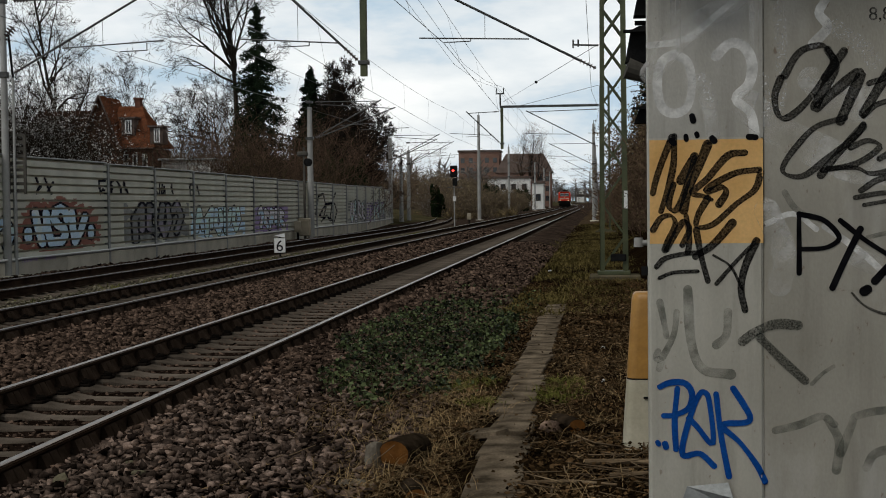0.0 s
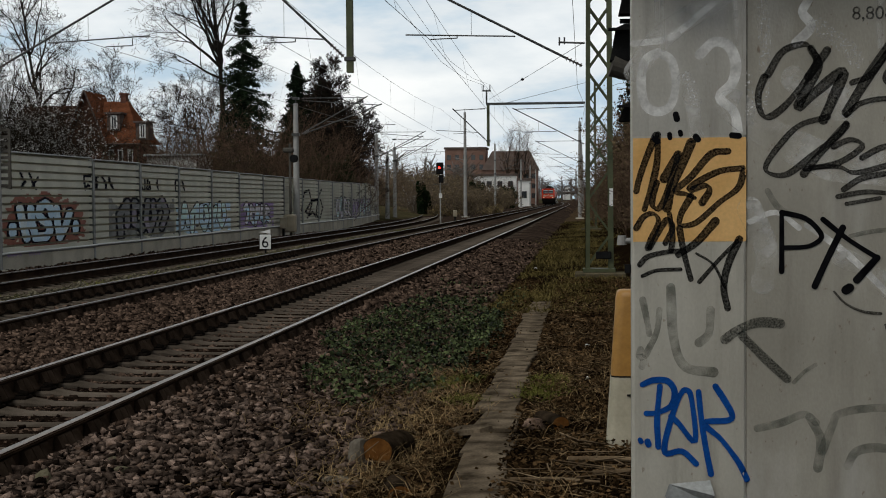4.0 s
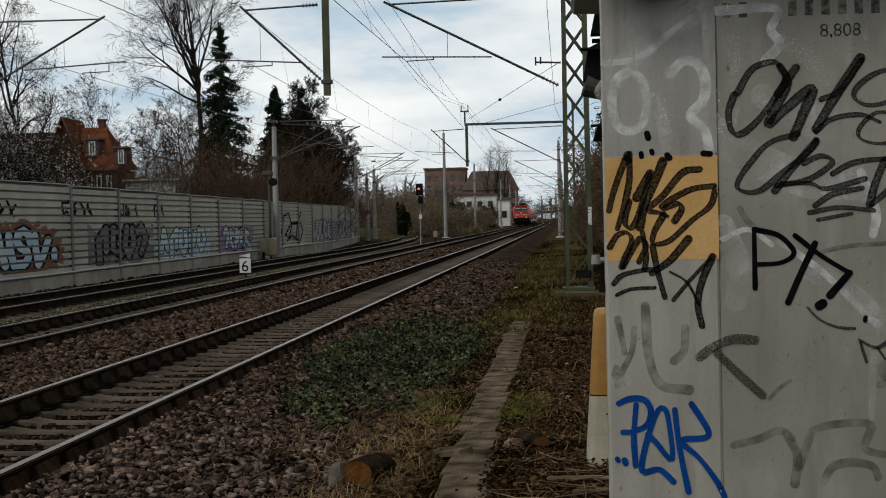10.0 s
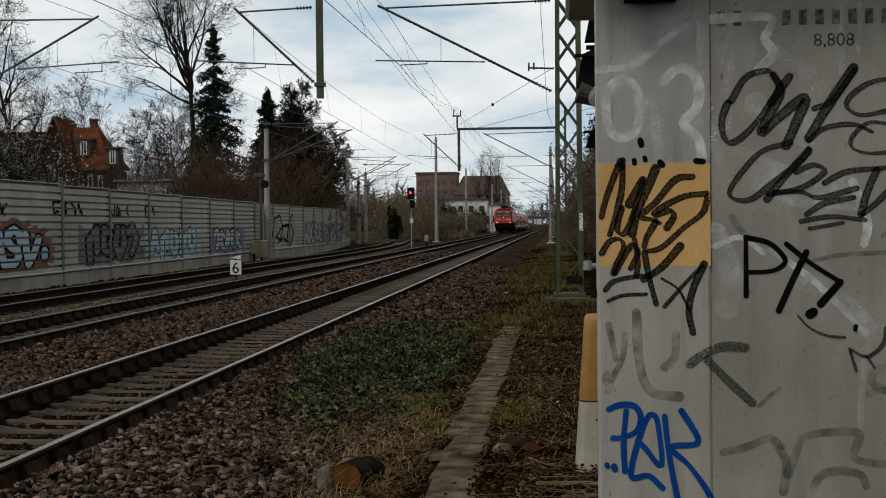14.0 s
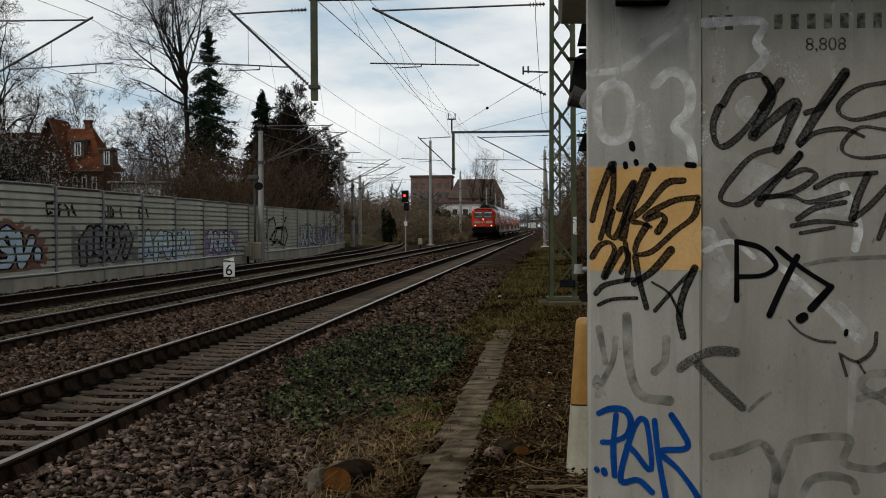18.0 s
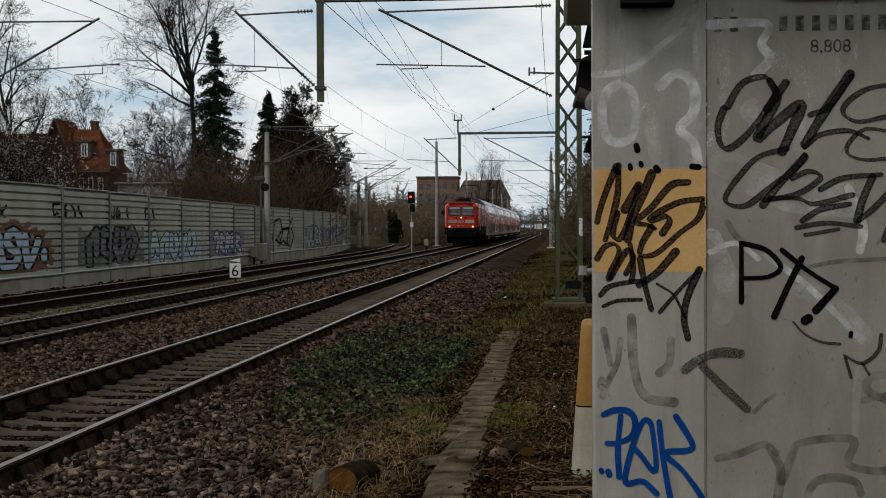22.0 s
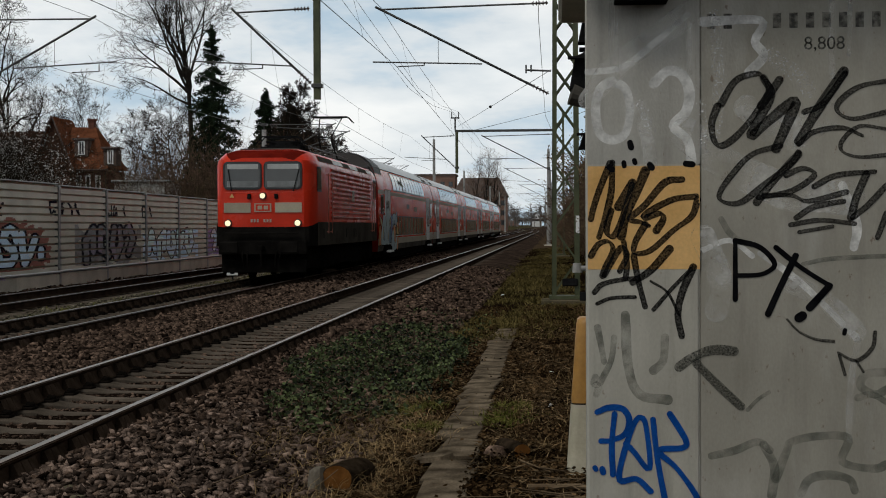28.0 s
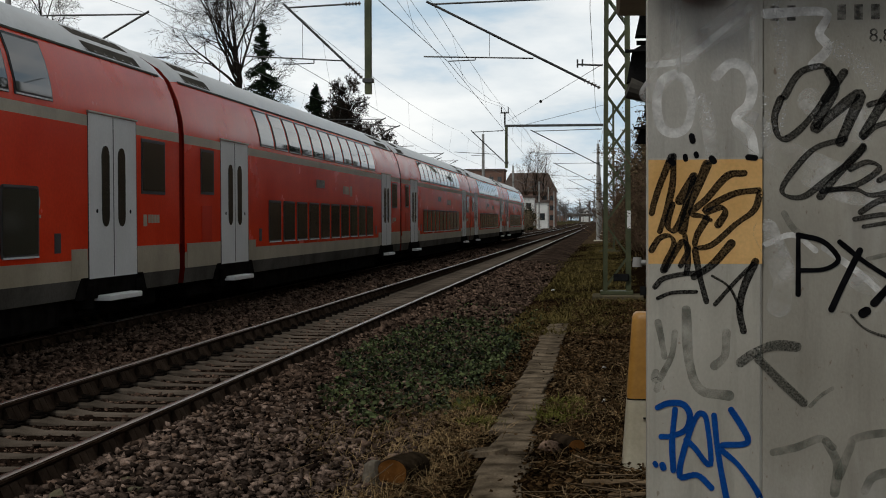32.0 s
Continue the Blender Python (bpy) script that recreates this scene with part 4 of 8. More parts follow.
        for y in (2.7, 13.2):
            st = Shape()
            for k in range(4):
                st.box(*X(1.32, 1.5), y - 0.2, y + 0.2, 0.35 + 0.2 * k, 0.375 + 0.2 * k)
            st.tube((s * 1.45, y - 0.2, 0.33), (s * 1.45, y - 0.2, 1.02), 0.015, n=5).tube((s * 1.45, y + 0.2, 0.33), (s * 1.45, y + 0.2, 1.02), 0.015, n=5)
            part("steps", st, M_BOGIE, lo)
        for y in (1.7, 6.5, 8.3, 8.8, 14.5):
            x0, x1 = X(1.5, 1.516)
            part("frame_slot", Shape().box(x0, x1, y, y + 0.12, 1.2, 1.5, bevel=0.005), M_BLACK, lo)
    # roof
    for i, (y0, y1, m) in enumerate(((1.2, 3.9, M_SKIRT), (4.0, 6.1, M_WHITE), (6.2, 7.7, M_SKIRT), (7.8, 9.8, M_WHITE), (9.9, 12.2, M_SKIRT), (12.3, 13.6, M_WHITE))):
        for s in (-1, 1):
            sh = Shape()
            sh.add([(s * 1.475, y0, 3.535), (s * 1.475, y1, 3.535), (s * 1.39, y1, 3.672), (s * 1.39, y0, 3.672)], [(0, 1, 2, 3)])
            sh.add([(s * 1.385, y0, 3.68), (s * 1.385, y1, 3.68), (s * 0.88, y1, 3.885), (s * 0.88, y0, 3.885)], [(0, 1, 2, 3)])
            part("roof_hatch", sh, m, lo)
    part("roof_deck", Shape().box(-0.86, 0.86, 0.9, L - 0.9, 3.862, 3.9, bevel=0.01), M_SKIRT, lo)
    for y in (5.2, 6.4, 7.6, 8.8, 10.0, 13.9):
        for x in (-0.5, 0.5):
            iso = Shape()
            insulator(iso, (x, y, 3.88), (x, y, 4.16), n=4, r=0.055)
            part("roof_insulator", iso, M_INSUL, lo)
    for x, y in ((-0.5, 6.4), (0.5, 5.2)):
        part("roof_busbar", Shape().tube((x, y, 4.18), (x, 13.9, 4.18), 0.02, n=5), M_INSUL, lo)
    part("front_rail", Shape().tube((-1.1, -0.11, 2.57), (1.1, -0.11, 2.57), 0.011, n=6), M_RED, lo)
    part("roof_box", Shape().box(-0.35, 0.35, 6.6, 7.4, 3.9, 4.1, bevel=0.03), M_SKIRT, lo)
    part("roof_box", Shape().box(-0.3, 0.3, 9.0, 9.6, 3.9, 4.15, bevel=0.03), M_SKIRT, lo)
    for y0, up, d in ((2.8, False, 1), (12.9, True, -1)):
        pan = Shape()
        f = Shape()
        f.box(-0.62, 0.62, y0 - 0.04, y0 + 0.04, 4.0, 4.06).box(-0.62, 0.62, y0 + d * 1.6 - 0.04, y0 + d * 1.6 + 0.04, 4.0, 4.06)
        for x in (-0.58, 0.58):
            f.tube((x, y0, 4.03), (x, y0 + d * 1.6, 4.03), 0.025, n=6)
            insulator(f, (x, y0, 3.88), (x, y0, 4.03), n=3)
            insulator(f, (x, y0 + d * 1.6, 3.88), (x, y0 + d * 1.6, 4.03), n=3)
        if up:
            knee, head = Vector((0, y0 - 1.45, 4.85)), Vector((0, y0 + 0.05, 5.66))
        else:
            knee, head = Vector((0, y0 + 1.9, 4.2)), Vector((0, y0 + 0.1, 4.3))
        for x in (-0.28, 0.28):
            pan.tube((x, y0, 4.05), (x * 0.8, knee.y, knee.z), 0.03, 0.025, n=6)
            pan.tube((x * 0.8, knee.y, knee.z), (x * 1.5, head.y, head.z), 0.02, n=6)
        pan.tube((-0.3, knee.y, knee.z), (0.3, knee.y, knee.z), 0.025, n=6)
        pan.tube((-0.42, head.y, head.z), (0.42, head.y, head.z), 0.02, n=6)
        for dy in (-0.22, 0.22):
            hw = 0.86 if up else 0.76
            pts = [(-hw, head.y + dy, head.z - 0.16), (-hw + 0.2, head.y + dy, head.z + 0.06), (hw - 0.2, head.y + dy, head.z + 0.06), (hw, head.y + dy, head.z - 0.16)]
            pan.path(pts, 0.022, n=6)
            pan.tube((-0.42, head.y, head.z), (-0.42, head.y + dy, head.z + 0.05), 0.012, n=5).tube((0.42, head.y, head.z), (0.42, head.y + dy, head.z + 0.05), 0.012, n=5)
        if not up:
            for dy in (0.5, 1.0, 1.5):
                pan.tube((-0.6, y0 + dy, 4.12), (0.6, y0 + dy, 4.12), 0.03, n=6)
                pan.box(-0.42, 0.42, y0 + dy - 0.16, y0 + dy + 0.16, 4.0, 4.26, bevel=0.05)
                pan.tube((-0.5, y0 + dy - 0.3, 4.22), (0.45, y0 + dy + 0.25, 4.14), 0.03, n=6).tube((0.5, y0 + dy - 0.3, 4.24), (-0.4, y0 + dy + 0.25, 4.1), 0.03, n=6)
        pg = part("pantograph", pan, M_BLACK, lo, "raised black pantograph" if up else "folded black pantograph")
        part("pantograph_frame", f, M_BLACK, pg)
    return lo


SEC = [(1.36, 0.53), (1.39, 0.78), (1.39, 1.05), (1.39, 2.89), (1.385, 3.04), (1.36, 3.3), (1.28, 3.62), (1.14, 3.98), (0.95, 4.22), (0.62, 4.45), (0.3, 4.56), (0, 4.6)]
BAND = [3, 2, 0, 2, 0, 0, 0, 1, 1, 1, 1]


def skin_x(z):
    return float(np.interp(z, [p[1] for p in SEC], [p[0] for p in SEC]))


def bulge(y0, y1, z0, z1, off, s, n=5):
    """A sheet lying on the coach's curved side, closed at its edges."""
    sh = Shape()
    zs = [z0 + (z1 - z0) * k / n for k in range(n + 1)]
    vs = []
    for o in (0.0, off):
        for z in zs:
            for y in (y0, y1):
                vs.append((s * (skin_x(z) + o), y, z))
    m = 2 * (n + 1)
    fs = []
    for k in range(n):
        fs.append((m + 2 * k, m + 2 * k + 1, m + 2 * k + 3, m + 2 * k + 2))
        fs.append((2 * k, m + 2 * k, m + 2 * k + 2, 2 * k + 2))
        fs.append((2 * k + 1, 2 * k + 3, m + 2 * k + 3, m + 2 * k + 1))
    fs += [(0, 1, m + 1, m), (2 * n, m + 2 * n, m + 2 * n + 1, 2 * n + 1)]
    return sh.add(vs, fs)


def soft_pane(y0, y1, z0, z1, off, s, r):
    """A flat plate with rounded corners on the upright part of the coach's side."""
    pr = []
    for cy, cz, a0 in ((y1 - r, z1 - r, 0), (y0 + r, z1 - r, 90), (y0 + r, z0 + r, 180), (y1 - r, z0 + r, 270)):
        pr += [(cy + r * math.cos(radians(a0 + k * 30)), cz + r * math.sin(radians(a0 + k * 30))) for k in range(4)]
    return Shape().sweep(pr, "x", min(s * 1.38, s * (1.39 + off)), max(s * 1.38, s * (1.39 + off)))


def slot(y, z0, z1, w, x0, x1):
    """A tall window with round ends, lying in a door leaf."""
    pr = [(y + w * math.cos(a), z1 - w + w * math.sin(a)) for a in [math.pi * k / 8 for k in range(9)]]
    pr += [(y + w * math.cos(a), z0 + w + w * math.sin(a)) for a in [math.pi + math.pi * k / 8 for k in range(9)]]
    return Shape().sweep(pr, "x", min(x0, x1), max(x0, x1))


def coach():
    co = thing("double_deck_coach", (T2, 100, 0), "red double-deck passenger coach with pale doors and grey roof", "railway coach", "train")
    LEN = PITCH - 0.3
    body = Shape()
    full = [(x, z) for x, z in SEC] + [(-x, z) for x, z in SEC[-2::-1]]
    bands = BAND + [3] + BAND[::-1]
    rings = []
    for y, drop in ((0.0, 0.1), (0.4, 0.02), (1.2, 0.0), (LEN - 1.2, 0.0), (LEN - 0.4, 0.02), (LEN, 0.1)):
        rings.append([(x * (1 - 0.08 * drop), y, z - drop * max(0, z - 3.6)) for x, z in full])
    n = len(full)
    vs = [p for r in rings for p in r]
    body.v = vs
    segs = BAND + BAND[::-1]
    for k in range(len(rings) - 1):
        for i in range(n - 1):
            body.f.append((k * n + i, k * n + i + 1, (k + 1) * n + i + 1, (k + 1) * n + i))
            body.mi.append(segs[i])
    body.f += [tuple(range(n))[::-1], tuple(range((len(rings) - 1) * n, len(rings) * n))]
    # end caps in dark red: the shadow between vehicles is put into the colour
    body.mi += [5, 5]
    part("body", body, (M_REDDIRTY, M_ROOF, M_STRIPE, M_SKIRT, M_BOGIE, M_REDDARK), co, "red side with cream stripes", smooth=25)
    part("roof_seam", bulge(0.4, LEN - 0.4, 3.95, 3.985, 0.012, 1), M_SKIRT, co)
    gang = Shape()
    for y0, y1 in ((-0.14, 0.02), (LEN - 0.02, LEN + 0.14)):
        gang.box(-1.05, 1.05, y0, y1, 0.9, 4.0, bevel=0.04)
    part("gangway_bellows", gang, M_RUBBER, co)
    part("end_fairing", Shape().loft([[(x * 0.965, y, z - 0.08 * (z > 3.6)) for x, z in [(1.39, 1.2), (1.39, 3.0), (1.28, 3.62), (1.14, 3.98), (0.62, 4.4), (0, 4.5), (-0.62, 4.4), (-1.14, 3.98), (-1.28, 3.62), (-1.39, 3.0), (-1.39, 1.2)]] for y in (LEN, LEN + 0.29)]), M_REDDARK, co)
    for s in (1, -1):
        # lower deck windows
        for k in range(10):
            y0 = 6.15 + k * 1.417
            f = part("lower_window", soft_pane(y0, y0 + 1.17, 1.12, 2.02, 0.012, s, 0.07), M_RUBBER, co)
            part("pane", soft_pane(y0 + 0.05, y0 + 1.12, 1.17, 1.97, 0.018, s, 0.05), M_GLASSLOW, f)
            part("sill_strip", bulge(y0 + 0.05, y0 + 1.12, 1.122, 1.145, 0.03, s, 1), M_DOOR, f)
            part("top_lip", bulge(y0 + 0.05, y0 + 1.12, 1.985, 2.01, 0.026, s, 1), M_STEEL, f)
        for k in range(11):
            y0 = 5.45 + k * 1.39
            f = part("upper_window", bulge(y0 + 0.03, y0 + 1.25, 3.12, 3.9, 0.012, s, 6), M_RUBBER, co)
            part("pane", bulge(y0 + 0.065, y0 + 1.215, 3.165, 3.86, 0.019, s, 6), M_GLASS, f)
            part("sill_strip", bulge(y0 + 0.06, y0 + 1.22, 3.125, 3.145, 0.024, s, 1), M_DOOR, f)
        for yd in (2.3, LEN - 4.35):
            dr = part("double_door", bulge(yd, yd + 2.05, 0.78, 3.08, 0.01, s, 1), M_DOOR, co, "pale grey double door")
            part("door_gap", bulge(yd + 1.015, yd + 1.035, 0.8, 3.06, 0.014, s, 1), M_RUBBER, dr)
            part("door_seal", bulge(yd - 0.02, yd + 0.0, 0.78, 3.08, 0.012, s, 1), M_RUBBER, dr)
            part("door_seal", bulge(yd + 2.05, yd + 2.07, 0.78, 3.08, 0.012, s, 1), M_RUBBER, dr)
            part("drip_rail", bulge(yd - 0.03, yd + 2.08, 3.085, 3.11, 0.035, s, 1), M_STRIPE, dr)
            for c in (0.68, 1.37):
                part("door_window", slot(yd + c, 1.5, 2.65, 0.15, s * 1.39, s * 1.408), M_GLASSLOW, dr)
                part("door_button", Shape().tube((s * 1.4, yd + (0.32 if c < 1 else 1.75), 1.72), (s * 1.408, yd + (0.32 if c < 1 else 1.75), 1.72), 0.03, n=8), M_BLACK, dr)
            stp = Shape().box(min(s * 1.2, s * 1.58), max(s * 1.2, s * 1.58), yd + 0.35, yd + 1.75, 0.46, 0.54, bevel=0.01)
            part("door_step", stp, M_WHITE, dr, "pale folding step")
            for ya in (yd - 0.15, yd + 1.97):
                part("step_bracket", Shape().box(min(s * 1.1, s * 1.45), max(s * 1.1, s * 1.45), ya, ya + 0.23, 0.35, 0.72, bevel=0.03), M_BOGIE, dr)
        for y0, y1, z0 in ((0.95, 1.8, 2.05), (LEN - 2.05, LEN - 0.85, 2.0)):
            f = part("end_window", bulge(y0, y1, z0, 2.85, 0.012, s, 1), M_RUBBER, co)
            part("pane", bulge(y0 + 0.05, y1 - 0.05, z0 + 0.05, 2.8, 0.018, s, 1), M_GLASSLOW, f)
        for y0, y1 in ((0.1, 2.26), (4.4, 5.0), (LEN - 5.0, LEN - 4.4), (LEN - 2.26, LEN - 0.1)):
            part("lower_band", bulge(y0, y1, 0.79, 1.2, 0.005, s, 1), M_STRIPE, co, "cream lower band")
        part("destination_display", bulge(11.3, 12.35, 2.4, 2.6, 0.008, s, 1), M_DISPLAY, co, "dark display with greenish glass")
        # flat black plates on the closed skirt paint the shade of the openings
        for yd in (2.3, LEN - 4.35):
            part("bogie_cutout", Shape().sweep([(yd - 0.5, 0.5), (yd - 0.3, 0.80), (yd + 2.35, 0.80), (yd + 2.55, 0.5)], "x", min(s * 1.37, s * 1.396), max(s * 1.37, s * 1.396)), M_BOGIE, co, "black plate painted as the shaded opening by the bogie")
        part("vent_panel", bulge(1.0, 1.65, 1.22, 1.85, 0.008, s, 1), M_RED, co)
        for ya, yb, za, zb in ((1.78, 1.95, 1.5, 1.68), (1.6, 1.72, 1.55, 1.68), (1.45, 1.57, 1.55, 1.68), (1.3, 1.42, 1.55, 1.68), (1.15, 1.27, 1.55, 1.68)):
            part("lettering_bar", bulge(LEN - yb, LEN - ya, za, zb, 0.005, s, 1), M_STRIPE, co)
        for y in (5.3, LEN - 5.6):
            part("fuse_recess", bulge(y, y + 0.22, 1.16, 1.42, 0.006, s, 1), M_RUBBER, co)
        for k in range(5):
            part("lettering_bar", bulge(15.0 + 0.2 * k, 15.14 + 0.2 * k, 2.3, 2.52, 0.006, s, 1), M_STRIPE, co)
        part("emblem_plate", bulge(16.08, 16.4, 2.26, 2.54, 0.006, s, 1), M_STRIPE, co)
        cu = bpy.data.curves.new("class_numeral", "FONT")
        cu.body, cu.size, cu.extrude = "2", 0.42, 0.001
        cu.materials.append(M_STRIPE)
        num = new("class_numeral", cu)
        num.parent = co
        num.matrix_basis = pose(s * 1.396, LEN - 6.25 if s > 0 else LEN - 6.0, 1.62, 90, 0, 90 if s > 0 else -90)
        for y0, y1 in ((1.0, 2.6), (LEN - 3.6, LEN - 1.2)):
            gr = Shape()
            for k in range(7):
                y = y0 + (y1 - y0) * k / 6
                gr.add([(s * (skin_x(4.02) + 0.02), y - 0.02, 4.02), (s * (skin_x(4.02) + 0.02), y + 0.02, 4.02), (s * (skin_x(4.4) + 0.02), y + 0.02, 4.4), (s * (skin_x(4.4) + 0.02), y - 0.02, 4.4)], [(0, 1, 2, 3)])
            part("roof_grille", bulge(y0, y1, 4.02, 4.4, 0.008, s, 3), M_SKIRT, co)
            part("grille_bars", gr, M_ROOF, co)
    part("underframe", Shape().box(-1.3, 1.3, 5.2, LEN - 5.2, 0.16, 0.6, bevel=0.03).box(-1.3, 1.3, 0.1, LEN - 0.1, 0.5, 0.9), M_BOGIE, co)
    for yb in (2.9, LEN - 2.9):
        bo = part("bogie", Shape().box(-1.22, 1.22, yb - 2.1, yb + 2.1, 0.22, 0.7, bevel=0.05), M_BOGIE, co)
        for dy in (-1.25, 1.25):
            part("wheelset", Shape().tube((-0.82, yb + dy, 0.46), (-0.69, yb + dy, 0.46), 0.46, n=20).tube((0.69, yb + dy, 0.46), (0.82, yb + dy, 0.46), 0.46, n=20).tube((-0.69, yb + dy, 0.46), (0.69, yb + dy, 0.46), 0.08, n=8), M_BOGIE, bo)
    return co


LOCO = loco()
COACHES = [coach()]
for i in range(4):
    COACHES.append(copy_thing(COACHES[0], pose(T2, 100 + PITCH * (i + 1), 0)))


for side in (-1, 1):
    part("sooty_roof_end", bulge(-0.01, 2.3, 3.72, 4.59, 0.016, side, 8), M_SOOTROOF, COACHES[0], "soot-darkened end of the roof")
part("sooty_end_wall", Shape().loft([[(x, y, z) for x, z in [(1.3, 3.2), (1.26, 3.62), (1.1, 3.98), (0.9, 4.2), (0.6, 4.42), (0, 4.56), (-0.6, 4.42), (-0.9, 4.2), (-1.1, 3.98), (-1.26, 3.62), (-1.3, 3.2)]] for y in (-0.03, 0.0)]), M_SOOTROOF, COACHES[0])


def train_y(t):
    s = t / 10
    return 1.66368 * s ** 3 - 21.28224 * s ** 2 - 69.04825 * s + 365.4875


def motions():
    times = [k * 1.0 for k in range(33)]

    def on_line(y):
        return pose(curve_x(T2, y, 300), y, 0, 0, 0, math.degrees(max(0.0, y - 300) / 6400))

    walk(LOCO, [(t, on_line(train_y(t))) for t in times])
    for i, c in enumerate(COACHES):
        walk(c, [(t, on_line(train_y(t) + COACH0 + PITCH * i)) for t in times])

# ---- vegetation ----
M_BARK = mat("grey_brown_bark", (0.016, 0.013, 0.010), (0.036, 0.030, 0.024), rough=0.95, scale=6, fine=40, bump=0.5)
M_TWIG = mat("bare_twigs", (0.018, 0.014, 0.011), (0.036, 0.029, 0.022), rough=0.95, scale=1, fine=9, bump=0, island=0.3)
M_TWIGRED = mat("reddish_scrub", (0.072, 0.046, 0.031), (0.15, 0.098, 0.066), rough=0.95, scale=1, fine=9, bump=0, island=0.35)
M_BLOSSOM = mat("white_blossom", (0.36, 0.35, 0.33), (0.52, 0.5, 0.48), rough=0.9, scale=2, bump=0, island=0.3)
M_NEEDLE = mat("spruce_needles", (0.010, 0.018, 0.010), (0.024, 0.036, 0.019), rough=0.9, scale=1.2, fine=9, bump=0, island=0.45)
M_EVERGREEN = mat("evergreen_leaves", (0.010, 0.017, 0.008), (0.026, 0.038, 0.016), rough=0.7, scale=1.2, fine=9, bump=0, island=0.5)
M_BROWNLEAF = mat("brown_leaves", (0.075, 0.054, 0.031), (0.155, 0.113, 0.064), rough=0.95, scale=1.2, fine=9, bump=0, island=0.5)
M_OLIVE = mat("olive_foliage", (0.06, 0.058, 0.022), (0.11, 0.1, 0.045), rough=0.9, scale=1.2, fine=9, bump=0, island=0.5)


def tubes_mesh(name, segs, material, sides=3):
    """One mesh of tapered prisms from rows of x0,y0,z0,x1,y1,z1,r0,r1."""
    s = np.asarray(segs, float)
    a, b, r0, r1 = s[:, :3], s[:, 3:6], s[:, 6], s[:, 7]
    d = b - a
    d /= np.linalg.norm(d, axis=1, keepdims=True) + 1e-9
    ref = np.where(np.abs(d[:, 2:3]) > 0.9, [[1.0, 0, 0]], [[0, 0, 1.0]])
    u = np.cross(d, ref)
    u /= np.linalg.norm(u, axis=1, keepdims=True) + 1e-9
    w = np.cross(d, u)
    ang = 2 * np.pi * np.arange(sides) / sides
    ring = u[:, None] * np.cos(ang)[None, :, None] + w[:, None] * np.sin(ang)[None, :, None]
    v = np.concatenate([a[:, None] + ring * r0[:, None, None], b[:, None] + ring * r1[:, None, None]], 1).reshape(-1, 3)
    i = np.arange(sides)
    q = np.stack([i, (i + 1) % sides, sides + (i + 1) % sides, sides + i], 1)
    f = (q[None] + (np.arange(len(s)) * 2 * sides)[:, None, None]).reshape(-1, 4)
    return raw_mesh(name, v, f, (material,), per=4)


def leaves_mesh(name, centres, size, material, rng, flat=0.0, long=1.0, up=None):
    """Many small four-cornered leaves, each at its own turn, bent along the middle."""
    c = np.asarray(centres, float)
    n = len(c)
    d = rng.normal(size=(n, 3))
    d[:, 2] *= 1 - flat
    if up is not None:
        d = d * 0.6 + up
    d /= np.linalg.norm(d, axis=1, keepdims=True)
    e = np.cross(d, rng.normal(size=(n, 3)))
    e /= np.linalg.norm(e, axis=1, keepdims=True) + 1e-9
    g = np.cross(d, e)
    s = size * (0.6 + 0.8 * rng.random((n, 1)))
    v = np.stack([c - d * s * long, c + e * s * 0.55 + g * s * 0.15, c + d * s * long, c - e * s * 0.55 + g * s * 0.15], 1).reshape(-1, 3)
    k = np.arange(n)[:, None] * 4
    f = np.concatenate([k + [0, 1, 2], k + [0, 2, 3]], 1).reshape(-1, 3)
    return raw_mesh(name, v, f, (material,), per=3)


def grow(rng, start, way, length, radius, depth, segs, fork=(2, 4), droop=0.0, wander=0.22, spread=0.55, shrink=0.66, lift=0.06):
    """Adds a branch with its side branches to segs, as straight pieces."""
    n = 4 if depth > 1 else 3
    p, d, r = np.array(start, float), np.array(way, float), radius
    for k in range(n):
        d = d + rng.normal(size=3) * wander / n ** 0.5
        d[2] += (lift - droop) if depth < 4 else 0.04
        d /= np.linalg.norm(d)
        q = p + d * length / n
        r2 = r * (0.86 if depth > 2 else 0.84 if depth > 0 else 0.6)
        segs[depth].append((*p, *q, r, r2))
        if depth > 0 and k >= (1 if depth > 3 else 0):
            for _ in range(rng.integers(*fork)):
                side = rng.normal(size=3)
                side -= d * (side @ d)
                side /= np.linalg.norm(side) + 1e-9
                w = d * (1 - spread * (0.7 + 0.6 * rng.random())) + side * spread * (0.8 + 0.5 * rng.random())
                w /= np.linalg.norm(w)
                grow(rng, q, w, length * shrink * (0.7 + 0.5 * rng.random()), r2 * 0.64, depth - 1, segs, fork, droop, wander, spread, shrink, lift)
        p, r = q, r2
    if depth > 2:
        grow(rng, p, d, length * shrink, r, depth - 1, segs, fork, droop, wander, spread, shrink, lift)


